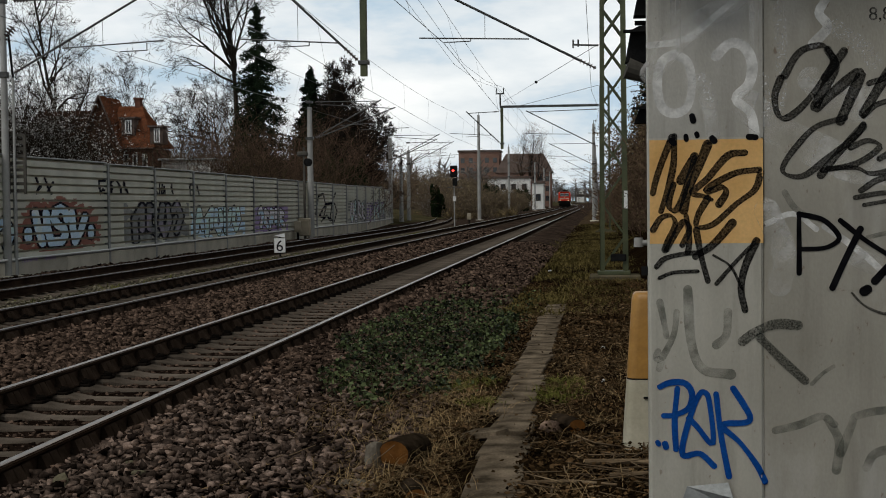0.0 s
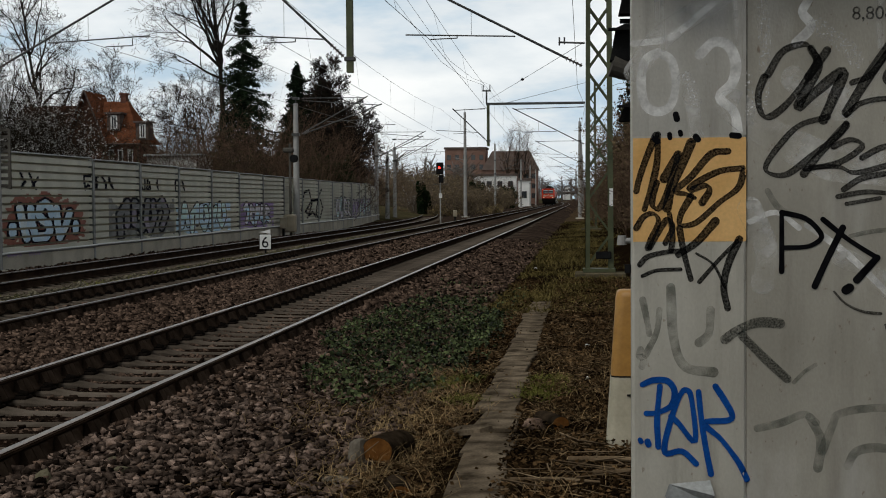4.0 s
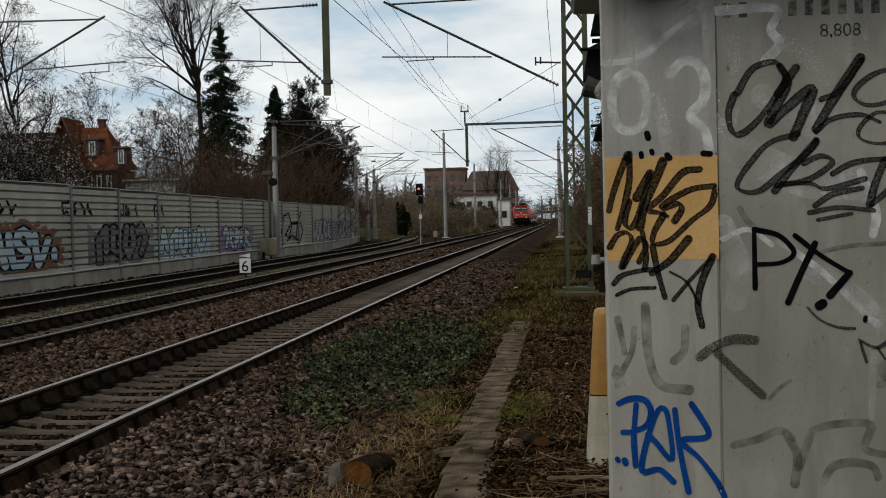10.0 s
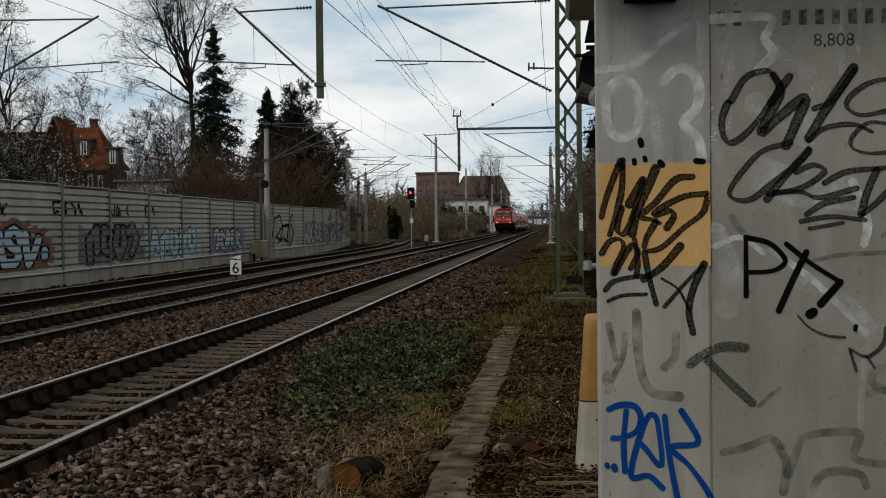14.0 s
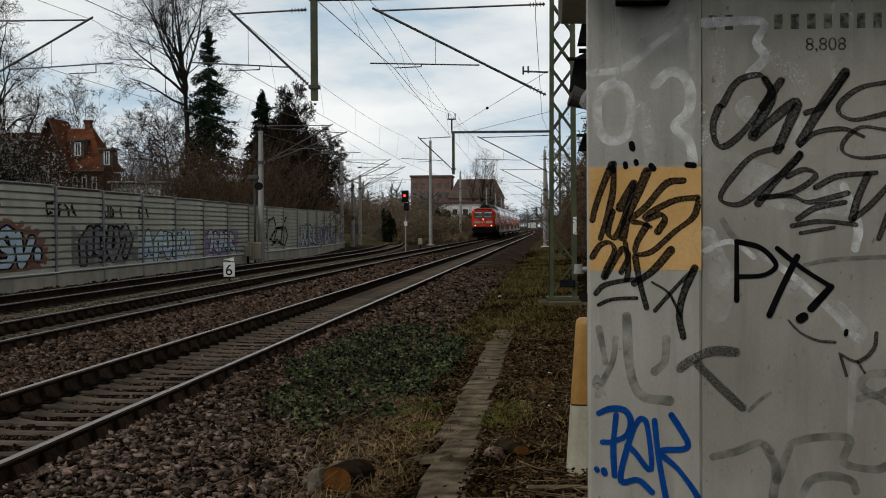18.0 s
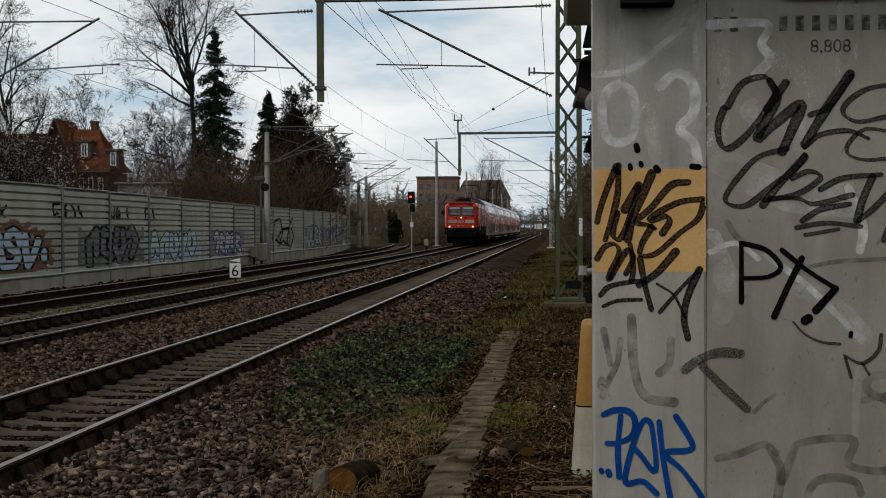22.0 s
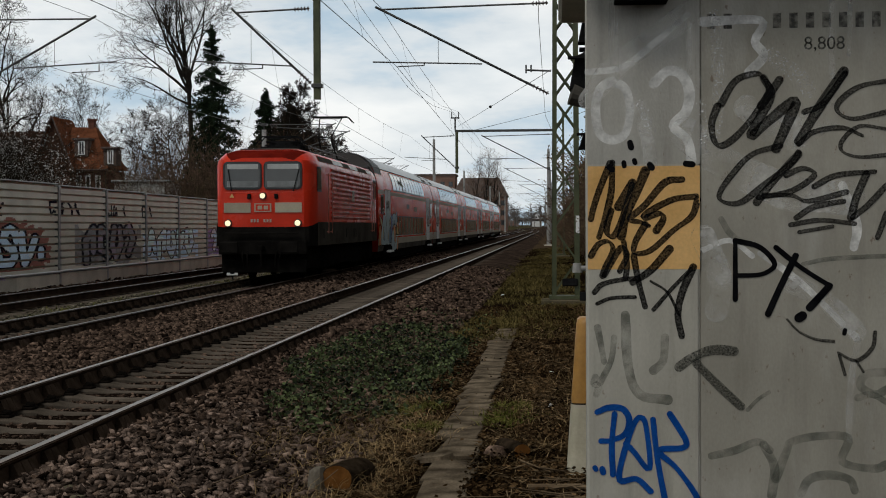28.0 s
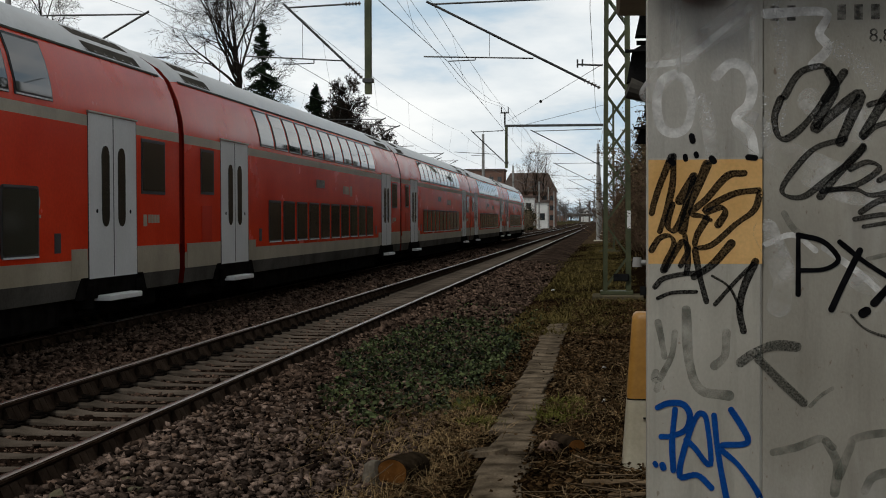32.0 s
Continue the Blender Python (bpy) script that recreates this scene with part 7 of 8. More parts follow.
spray(M_SPECK, 3.6, (50.5, 93.6), (60.8, 83.1), (71.2, 73.4))
spray(M_FADED, 1.6, (74.3, 71.8), (78.9, 76.6), (84.1, 80))
spray(M_FADED, 2.6, (4, 87), (3.2, 84), (5.4, 82.5), (4.5, 79))
spray(M_BLUE, 2.4, (4.7, 70.5), (10, 72.6), (16.5, 72.1), (19.6, 67.1), (17.8, 60.5), (11.2, 57.3), (6.5, 57))
spray(M_BLUE, 2.4, (12.8, 69.7), (11.5, 55.2), (12, 41.4))
spray(M_BLUE, 2.4, (29.5, 33.6), (23, 39.4), (15.1, 38.8), (17, 51.2), (22.2, 65.8), (25.4, 67.9), (27.5, 63.2), (29, 44.2), (21.7, 52.1), (18, 55.7))
spray(M_BLUE, 2.4, (30.6, 67.2), (32.1, 52.7), (34.2, 39.5), (36.3, 28.9))
spray(M_BLUE, 2.4, (38.4, 69.8), (42.6, 63.3), (46, 56.7), (43.9, 54), (33.2, 52.7), (41.3, 44.8), (49, 34.3), (52.9, 26.4))
spray(M_BLUE, 2.1, (3.6, 44.5), (4.1, 43.7))
spray(M_BLUE, 2.4, (7, 43.8), (7.5, 42.4))


def lettering(parent, body, x, y, z, size, material, name="lettering"):
    cu = bpy.data.curves.new(name, "FONT")
    cu.body, cu.size, cu.extrude = body, size, 0.0008
    ob = new(name, cu)
    ob.data.materials.append(material)
    ob.parent = parent
    ob.matrix_basis = pose(x, y, z, 90, 0, 0)
    return ob


lettering(HUT, "8,808", 1.0, 0.0108, 2.785, 0.085, M_LETTER)
for k in range(13):
    if k not in (2, 3):
        x = 0.56 + k * 0.075
        part("lettering_bar", Shape().box(x, x + 0.038, 0.0108, 0.0125, 2.885, 2.955), M_LETTER, HUT)
vent = part("vent_hood", Shape().add([(0.13, -0.16, 3.0), (0.37, -0.16, 3.0), (0.37, 0, 3.0), (0.13, 0, 3.0), (0.13, -0.16, 3.12), (0.37, -0.16, 3.12), (0.37, 0, 3.2), (0.13, 0, 3.2)], [(0, 1, 2, 3), (4, 7, 6, 5), (0, 4, 5, 1), (1, 5, 6, 2), (2, 6, 7, 3), (3, 7, 4, 0)]), M_BLACK, HUT, "black sheet-metal vent hood")
part("louvre_frame", Shape().box(0.88, 1.9, -0.03, 0.012, 3.03, 3.25, bevel=0.008), M_BLACK, HUT)
part("pipe_fitting", Shape().tube((-0.035, 0.25, 1.77), (0.01, 0.25, 1.77), 0.014, n=10).tube((-0.04, 0.25, 1.75), (-0.04, 0.25, 1.795), 0.024, 0.02, n=12), M_MASTC, HUT, "grey pipe fitting on the side")
part("clamp", Shape().box(-0.03, 0.0, 0.1, 0.16, 1.62, 1.66), M_BLACK, HUT)
flap = Shape().add([(0.17, -0.004, 0.64), (0.36, -0.004, 0.66), (0.375, -0.07, 0.60), (0.36, -0.05, 0.56), (0.2, -0.02, 0.54), (0.15, -0.004, 0.58)], [(0, 1, 2), (0, 2, 3), (0, 3, 4), (0, 4, 5)])
part("torn_sheet", flap, M_POST, HUT, "torn curling metal sheet")

# ---- crossing signal beside the hut ----
sig = thing("crossing_signal", (0.55, 10.2, -0.35), "black level-crossing signal heads on a post beside the hut", "signal", "signals")
part("post", Shape().tube((0, 0, 0), (0, 0, 3.7), 0.05, n=10), M_MASTC, sig)
for z0, z1, x0 in ((2.88, 3.13, -0.37), (3.2, 3.42, -0.31), (2.46, 2.6, -0.31)):
    hd = part("signal_head", Shape().sweep([(x0, z0), (x0 + 0.04, z1 - 0.03), (x0 + 0.1, z1), (0.06, z1), (0.06, z0)], "y", -0.06, 0.12), M_BLACK, sig)
    part("visor", Shape().box(x0 - 0.012, x0 + 0.14, -0.14, -0.06, z1 - 0.05, z1 - 0.035), M_BLACK, hd)
part("horn", Shape().tube((-0.36, -0.05, 2.84), (-0.12, -0.02, 2.76), 0.075, 0.05, n=14), M_SKIRT, sig, "grey warning horn")
part("cross_arm", Shape().tube((-0.3, 0.05, 3.16), (0.1, 0.05, 3.16), 0.018, n=6), M_BLACK, sig)
part("cross_arm", Shape().tube((-0.25, 0.05, 2.66), (0.1, 0.05, 2.66), 0.014, n=6), M_BLACK, sig)

# ---- bollard behind the hut ----
M_CREAM = mat("cream_plastic", (0.40, 0.36, 0.26), (0.5, 0.455, 0.34), rough=0.55, scale=3, fine=40, bump=0.08, grain=0.12)
M_AMBER = mat("amber_yellow_plastic", (0.26, 0.12, 0.018), (0.46, 0.235, 0.045), rough=0.5, scale=3, fine=40, bump=0.08, grain=0.12)
bol = thing("barrier_bollard", (0.16, 11.3, -0.36), "tapered bollard, yellow above and cream below", "bollard")


def bol_ring(z):
    f = z / 1.25
    x0, x1, y0, y1 = 0.0 + 0.085 * f, 0.55 - 0.08 * f, -0.2 + 0.06 * f, 0.2 - 0.06 * f
    c, out = 0.07, []
    for cx, cy, a0 in ((x1 - c, y1 - c, 0), (x0 + c, y1 - c, 90), (x0 + c, y0 + c, 180), (x1 - c, y0 + c, 270)):
        out += [(cx + c * math.cos(radians(a0 + 22.5 * k)), cy + c * math.sin(radians(a0 + 22.5 * k)), z) for k in range(5)]
    return out


part("lower_body", Shape().loft([bol_ring(0), bol_ring(0.3), bol_ring(0.565)]), M_CREAM, bol, "cream lower body", smooth=45)
top = [[(x * 0.86 + 0.14 * 0.275, y * 0.8, z + 0.055) for x, y, z in bol_ring(1.17)]]
part("upper_body", Shape().loft([bol_ring(0.57), bol_ring(0.9), bol_ring(1.17), [(x * 0.95 + 0.05 * 0.275, y * 0.93, z + 0.04) for x, y, z in bol_ring(1.17)]] + top), M_AMBER, bol, "amber yellow upper body", smooth=45)
part("seam", Shape().loft([[(x * 1.004 - 0.001, y * 1.01, z) for x, y, z in bol_ring(z0)] for z0 in (0.562, 0.573)]), M_BLACK, bol)
part("scratch", Shape().box(0.16, 0.22, -0.192, -0.186, 0.42, 0.435, mat4=None), M_BLACK, bol)

# ---- cable trough, logs, stones and litter on the path ----
M_SLAB = mat("trough_concrete", (0.038, 0.029, 0.019), (0.18, 0.14, 0.097), rough=0.95, scale=3.2, fine=55, bump=0.6, grain=0.35, vary=0.14)
M_CUT = mat("sawn_wood", (0.09, 0.036, 0.01), (0.18, 0.078, 0.022), rough=0.8, scale=6, fine=40, bump=0.3, grain=0.25)
M_LOGBARK = mat("wet_bark", (0.012, 0.009, 0.006), (0.04, 0.028, 0.018), rough=0.95, scale=9, fine=50, bump=0.8)
M_STICK = mat("dead_wood", (0.09, 0.06, 0.036), (0.18, 0.13, 0.08), rough=0.95, scale=4, fine=50, bump=0.2, island=0.4)
tr = thing("cable_trough", (-0.8, 9.0, -0.36), "row of worn concrete cable-trough lids sunk in the soil", "cable trough")
rs = random.Random(4)
y = -0.2
slabs = []
for k in range(2):
    sh = Shape()
    w, l = 0.185, 0.485
    j = lambda: rs.uniform(-0.03, 0.03)
    a = [(-w + j(), -l + j()), (w + j(), -l + j()), (w + j(), l + j()), (0.02, l + j() * 2), (-w + j(), l + j())]
    ins = 0.012
    sh.loft([[(x, yy, -0.07) for x, yy in a], [(x, yy, 0.028) for x, yy in a], [(x * 0.95, yy * 0.955, 0.04 + rs.uniform(-0.003, 0.003)) for x, yy in a]])
    slabs.append(sh.mesh("trough_lid", (M_SLAB,)))
k = 0
while y < 17.0:
    k += 1
    lo = y < 1.4
    part("trough_lid", slabs[k % 2], M_SLAB, tr, at=pose(rs.uniform(-0.02, 0.02) + (0.075 if y < 2.3 else 0) + (0.05 if 2.6 < y < 3.6 else 0), y + 0.48, rs.uniform(-0.008, 0.01), rs.uniform(-0.8, 0.8), rs.uniform(-3, 3), rs.uniform(-3, 3) + (180 if rs.random() < 0.5 else 0)))
    y += 0.98 if not 1.6 < y < 2.2 else 1.25
broken = Shape().loft([[(-0.24, -0.07, 0.0), (0.06, -0.11, 0.0), (0.17, -0.02, 0.0), (0.12, 0.08, 0.0), (-0.1, 0.09, 0.0)], [(-0.25, -0.06, 0.035), (0.06, -0.1, 0.045), (0.165, -0.01, 0.045), (0.12, 0.07, 0.05), (-0.1, 0.08, 0.045)]])
solo("broken_slab", broken, M_SLAB, "broken piece of a concrete trough lid", "slab").matrix_basis = pose(-0.92, 11.75, -0.33, 3, -4, 8)


def log(x, y, z, r, length, rz, tilt, label):
    ob = thing("cut_log", (x, y, z), label, "log", "cut logs", rz=rz)
    rings = []
    for yy, s in ((0, 0.97), (0.02, 1.0), (length * 0.5, 1.04), (length, 0.95)):
        rings.append([(r * s * (1 + 0.07 * math.sin(3 * a + yy)) * math.cos(a), yy, r + tilt * yy + r * s * (1 + 0.05 * math.cos(2 * a)) * math.sin(a)) for a in [2 * math.pi * i / 18 for i in range(18)]])
    part("bark", Shape().loft(rings, caps=True), M_LOGBARK, ob, smooth=50)
    c = [(p[0] * 0.95, -0.006, r + (p[2] - r) * 0.95) for p in rings[0]]
    part("cut_face", Shape().add(c + [(p[0], 0.004, p[2]) for p in c], [tuple(range(18))] + [(i, (i + 1) % 18, 18 + (i + 1) % 18, 18 + i) for i in range(18)]), M_CUT, ob, "freshly sawn orange-brown face")
    return ob


log(-1.52, 10.5, -0.41, 0.125, 0.4, -18, 0.0, "thick sawn log with an orange cut face lying on the ground")
log(-1.2, 9.3, -0.45, 0.085, 0.4, 12, 0.0, "sawn log half sunk in dry grass")
log(-0.2, 11.95, -0.37, 0.075, 0.4, 25, 0.0, "short sawn log lying by the trough")
M_GREYSTONE = mat("grey_field_stone", (0.10, 0.085, 0.065), (0.20, 0.175, 0.14), rough=0.9, scale=5, fine=50, bump=0.4)


def rock(x, y, z, sx, sy, sz, seed, m=M_GREYSTONE, label="pale angular stone slab beside the log"):
    bm = bmesh.new()
    bmesh.ops.create_icosphere(bm, subdivisions=2, radius=1)
    for v in bm.verts:
        n = 1 + 0.25 * noise.noise(v.co * 1.4 + Vector((seed, 0, 0)))
        v.co = Vector((v.co.x * sx * n, v.co.y * sy * n, v.co.z * sz * n))
    me = bpy.data.meshes.new("stone")
    bm.to_mesh(me)
    bm.free()
    me.materials.append(m)
    tagged(new("stone", me), label, "stone", "loose stones").matrix_basis = pose(x, y, z, seed * 3, seed * 5, seed * 40)


rock(-1.70, 9.95, -0.40, 0.17, 0.13, 0.045, 1)
rock(-1.68, 10.55, -0.32, 0.1, 0.07, 0.15, 2)
rock(-0.42, 12.1, -0.33, 0.12, 0.1, 0.07, 3, M_STONE, "dark stone lying by the trough")
rock(-0.34, 12.3, -0.33, 0.09, 0.1, 0.08, 4, M_STONE, "dark stone lying by the trough")
rock(-3.0, 8.95, -0.17, 0.1, 0.07, 0.04, 5, M_STRIP, "pale flat stone on the ballast")
rock(-3.15, 9.3, -0.17, 0.08, 0.06, 0.035, 6, M_STRIP, "pale flat stone on the ballast")
rock(-3.35, 8.6, -0.17, 0.12, 0.08, 0.04, 7, M_STRIP, "pale flat stone on the ballast")
for x, y, s in ((0.03, 18.7, 0.035), (0.02, 15.3, 0.022), (-1.35, 39.5, 0.05)):
    sh = Shape().add([(-s, -s * 0.6, 0.02), (s, -s * 0.4, 0.05), (s * 0.7, s * 0.7, 0.02), (-s * 0.8, s * 0.5, 0.05), (0, 0, 0.06)], [(0, 1, 4), (1, 2, 4), (2, 3, 4), (3, 0, 4)])
    solo("paper_litter", sh, M_WHITE, "crumpled white scrap of litter on the soil", "litter", "litter").matrix_basis = pose(x, y, -0.36)

# ---- signs and signals by the line ----
s6 = thing("speed_sign", (-10.62, 47.5, -0.33), "white board with a black six under a small white triangle", "sign")
part("post", Shape().tube((0, 0.02, 0), (0, 0.02, 0.85), 0.03, n=8), M_BLACK, s6)
bd = part("board", Shape().box(-0.19, 0.19, -0.02, 0.0, 0.28, 0.76, bevel=0.005), M_WHITE, s6)
part("border", Shape().box(-0.205, 0.205, -0.015, 0.006, 0.265, 0.775), M_BLACK, s6)
lettering(bd, "6", -0.135, -0.023, 0.33, 0.52, M_INK, "digit")
part("triangle", Shape().sweep([(-0.2, 0.84), (0.17, 0.93), (0.17, 0.79)], "y", -0.02, 0.0), M_WHITE, s6, "small white triangle")
rd = thing("railway_signal", (-11.0, 110, -0.3), "black railway signal showing red, on a slim post", "signal", "signals")
part("post", Shape().tube((0, 0, 0), (0, 0, 3.4), 0.05, n=8), M_MASTC, rd)
part("head", Shape().box(-0.3, 0.25, -0.1, 0.1, 3.75, 4.65, bevel=0.05), M_BLACK, rd)
part("lens", Shape().tube((-0.06, -0.13, 4.25), (-0.06, -0.1, 4.25), 0.085, n=14), M_REDLIGHT, rd, "lit red lens")
part("lower_head", Shape().box(-0.12, 0.25, -0.09, 0.09, 3.1, 3.7, bevel=0.04), M_BLACK, rd)
part("platform", Shape().box(-0.5, 0.6, -0.25, 0.25, 2.98, 3.03), M_STEEL, rd)
part("plate", Shape().box(-0.1, 0.14, -0.075, -0.06, 1.95, 2.3), M_WHITE, rd, "small white plate")
for x, y, h in ((-10.6, 118, 0.95), (-15.0, 71.2, 1.0)):
    cb = thing("line_box", (x, y, -0.3), "small pale lineside box on a stand", "cabinet", "lineside boxes")
    part("box", Shape().box(-0.16, 0.16, -0.12, 0.12, h * 0.45, h, bevel=0.03), M_STRIPE, cb)
    part("stand", Shape().box(-0.05, 0.05, -0.05, 0.05, 0, h * 0.45), M_BLACK, cb)
rk = thing("winch_post", (-14.75, 71.8, -0.3), "dark post with tensioning gear and a pale weight", "post")
part("post", Shape().box(-0.055, 0.055, -0.055, 0.055, 0, 4.7, bevel=0.01), M_SKIRT, rk)
part("gear_box", Shape().box(-0.36, 0.2, -0.12, 0.12, 4.25, 4.5, bevel=0.06), M_SKIRT, rk)
part("pulley", Shape().tube((0.2, -0.13, 3.95), (0.2, 0.13, 3.95), 0.2, n=14), M_BLACK, rk)
part("weight", Shape().box(-0.35, 0.28, -0.2, 0.2, 0.25, 1.15, bevel=0.06), M_STRIPE, rk, "stack of pale concrete weights")

ld = thing("cable_ladder", (-15.0, 36.05, -0.3), "dark cable ladder on a slim pale pole before the barrier", "ladder")
part("pole", Shape().tube((0, 0, 0), (0, 0, 5.2), 0.035, n=8), M_MASTC, ld)
for x in (-0.2, 0.24):
    part("upright", Shape().box(x - 0.035, x + 0.035, 0.06, 0.12, 2.2, 3.75), M_SKIRT, ld)
for k in range(9):
    part("rung", Shape().box(-0.17, 0.21, 0.07, 0.11, 2.25 + k * 0.18, 2.33 + k * 0.18), M_SKIRT, ld)
iso = Shape()
insulator(iso, (-0.28, 0, 6.15), (0.05, 0, 6.5), n=6, r=0.13)
part("insulator", iso, M_INSUL, ld, "dark ribbed insulator")
part("bracket", Shape().tube((0, 0, 5.2), (-0.1, 0, 6.3), 0.03, n=6), M_BLACK, ld)

# ---- graffiti on the barrier, lying in its ribs ----
M_G = {
    "sky": mat("graffiti_sky_blue", (0.50, 0.72, 0.90), (0.64, 0.82, 0.95), rough=0.55, scale=3, bump=0),
    "turq": mat("graffiti_turquoise", (0.58, 0.84, 0.84), (0.74, 0.92, 0.90), rough=0.55, scale=3, bump=0),
    "black": mat("graffiti_black", (0.008, 0.009, 0.014), (0.02, 0.02, 0.028), rough=0.8, scale=3, bump=0),
    "rust": mat("graffiti_rust_red", (0.22, 0.06, 0.03), (0.30, 0.105, 0.065), rough=0.6, scale=2, bump=0),
    "white": mat("graffiti_white", (0.68, 0.66, 0.74), (0.82, 0.80, 0.86), rough=0.55, scale=3, bump=0),
    "violet": mat("graffiti_violet", (0.26, 0.17, 0.40), (0.38, 0.28, 0.52), rough=0.55, scale=3, bump=0),
    "dim": mat("graffiti_grey", (0.15, 0.16, 0.17), (0.22, 0.23, 0.235), rough=0.6, scale=2, bump=0),
    "pale": mat("graffiti_pale_blue", (0.66, 0.80, 0.88), (0.78, 0.88, 0.92), rough=0.55, scale=3, bump=0),
    "mauve": mat("graffiti_mauve", (0.24, 0.21, 0.29), (0.33, 0.30, 0.38), rough=0.55, scale=3, bump=0),
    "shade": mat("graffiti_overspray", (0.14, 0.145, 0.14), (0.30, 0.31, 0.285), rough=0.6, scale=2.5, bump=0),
    "cream": mat("graffiti_cream", (0.42, 0.40, 0.30), (0.5, 0.48, 0.38), rough=0.6, scale=2, bump=0),
}


def near_line(p, a, b):
    ax, ay, bx, by = *a, *b
    dx, dy = bx - ax, by - ay
    t = max(0, min(1, ((p[0] - ax) * dx + (p[1] - ay) * dy) / (dx * dx + dy * dy + 1e-9)))
    return math.hypot(p[0] - ax - t * dx, p[1] - ay - t * dy)


def mural(y0, y1, z0, z1, ink, label, step=0.07):
    """Paint laid on the faces of the ribs; ink(y, z) names the colour of a spot or gives None."""
    ob = thing("graffiti", (-15.35, y0, 0.0), label, "graffiti", "barrier graffiti")
    shapes = {}
    for ya, yb in zip(BAR_Y, BAR_Y[1:]):
        if yb < y0 or ya > y1:
            continue
        pz0, pz1 = 0.2 + 0.002 * (ya - 40), 2.87 - 0.0052 * min(ya - 40, 47) + 0.0028 * max(0.0, min(ya, 104) - 87) - (0.13 if ya > 106 else 0.0) - (0.14 if ya > 110 else 0.0)
        rows = []
        for k in range(12):
            a = pz0 + (pz1 - pz0) * k / 12
            d = (pz1 - pz0) / 12
            rows += [(a + d * (0.01 + 0.15 * q), a + d * (0.16 + 0.15 * q)) for q in range(5)]
        for za, zb in rows:
            zc = (za + zb) / 2
            if not z0 <= zc <= z1:
                continue
            y, run, col = max(ya + 0.09, y0), None, None
            end = min(yb - 0.09, y1)
            while y < end + step:
                c = ink(y + step / 2, zc) if y < end else None
                if c != col:
                    if col:
                        s = shapes.setdefault(col, Shape())
                        s.add([(0.054 + bar_dx(run), run - y0, za), (0.054 + bar_dx(y), y - y0, za), (0.054 + bar_dx(y), y - y0, zb), (0.054 + bar_dx(run), run - y0, zb)], [(0, 1, 2, 3)])
                    run, col = y, c
                y += step
    for col, s in shapes.items():
        part("paint", s, M_G[col], ob)


def reach_to(p, a, b, squash=0.45):
    """Distance to a stroke of letters that are drawn wide along the wall."""
    return near_line((p[0] * squash, p[1]), (a[0] * squash, a[1]), (b[0] * squash, b[1]))


def letters(strokes, fill, line, width, edge, halo=None, halo_r=0.5, squash=0.45):
    def ink(y, z):
        d = min(reach_to((y, z), a, b, squash) for a, b in strokes)
        if d < width:
            return fill(y, z) if callable(fill) else fill
        if d < width + edge:
            return line
        if halo and d < width + edge + halo_r * 1.6 and noise.noise((y * 2.2, z * 7.0, 2)) > (d - width - edge) / halo_r - 0.65:
            return halo
        return None
    return ink


GLYPHS = [[(0.1, 0), (0.3, 0.9), (0.5, 0.3), (0.9, 0.8)], [(0.2, 1), (0.1, 0.4), (0.5, 0.05), (0.9, 0.5), (0.7, 0.95)], [(0.15, 0.1), (0.5, 0.95), (0.85, 0.15)], [(0.1, 0.8), (0.5, 1), (0.9, 0.6), (0.4, 0.1)], [(0.2, 0.0), (0.15, 0.6), (0.8, 0.95), (0.75, 0.3)], [(0.9, 0.1), (0.2, 0.3), (0.25, 0.9), (0.8, 0.7)]]


def swollen(seed, y0, y1, z0, z1, n, fill, second, line="black", width=0.1, edge=0.045, back=None):
    """Swollen letters side by side with dark outlines, two-toned, on an uneven ground of overspray."""
    r = random.Random(seed)
    w = (y1 - y0) / n
    st = []
    for i in range(n):
        g = GLYPHS[r.randrange(len(GLYPHS))]
        lift, lean, tall = r.uniform(-0.06, 0.08), r.uniform(-0.25, 0.25), r.uniform(0.88, 1.0)
        pts = [(y0 + w * (i + 0.06 + 0.88 * gx) + lean * (gz - 0.5), z0 + width + lift + (z1 - z0 - 2 * width) * gz * tall) for gx, gz in g]
        st += [(i, a, b) for a, b in zip(pts, pts[1:])]

    def ink(y, z):
        near = sorted((reach_to((y, z), a, b), i) for i, a, b in st)
        d, own = near[0]
        if d < width:
            other = next((dd for dd, i in near if i != own), 9)
            if other < width + edge * 0.6 and other - d < edge:
                return line
            return second if noise.noise((y * 1.1, z * 2.2, seed)) > 0.12 else fill
        if d < width + edge:
            return line
        if back and y0 - 0.8 < y < y1 + 0.8 and noise.noise((y * 0.7, z * 2.5, seed + 5)) > -0.15 and z < z1 - 0.1:
            return back
        return None
    return ink


def scribble(seed, y0, y1, z0, z1, n):
    r = random.Random(seed)
    st = []
    w = (y1 - y0) / n
    for i in range(n):
        c = y0 + w * (i + 0.5)
        p = [(c + r.uniform(-0.4, 0.4) * w, r.uniform(z0, z1)) for _ in range(5)]
        p[0] = (p[0][0], z1)
        p[2] = (p[2][0], z0)
        st += list(zip(p, p[1:]))
    return st


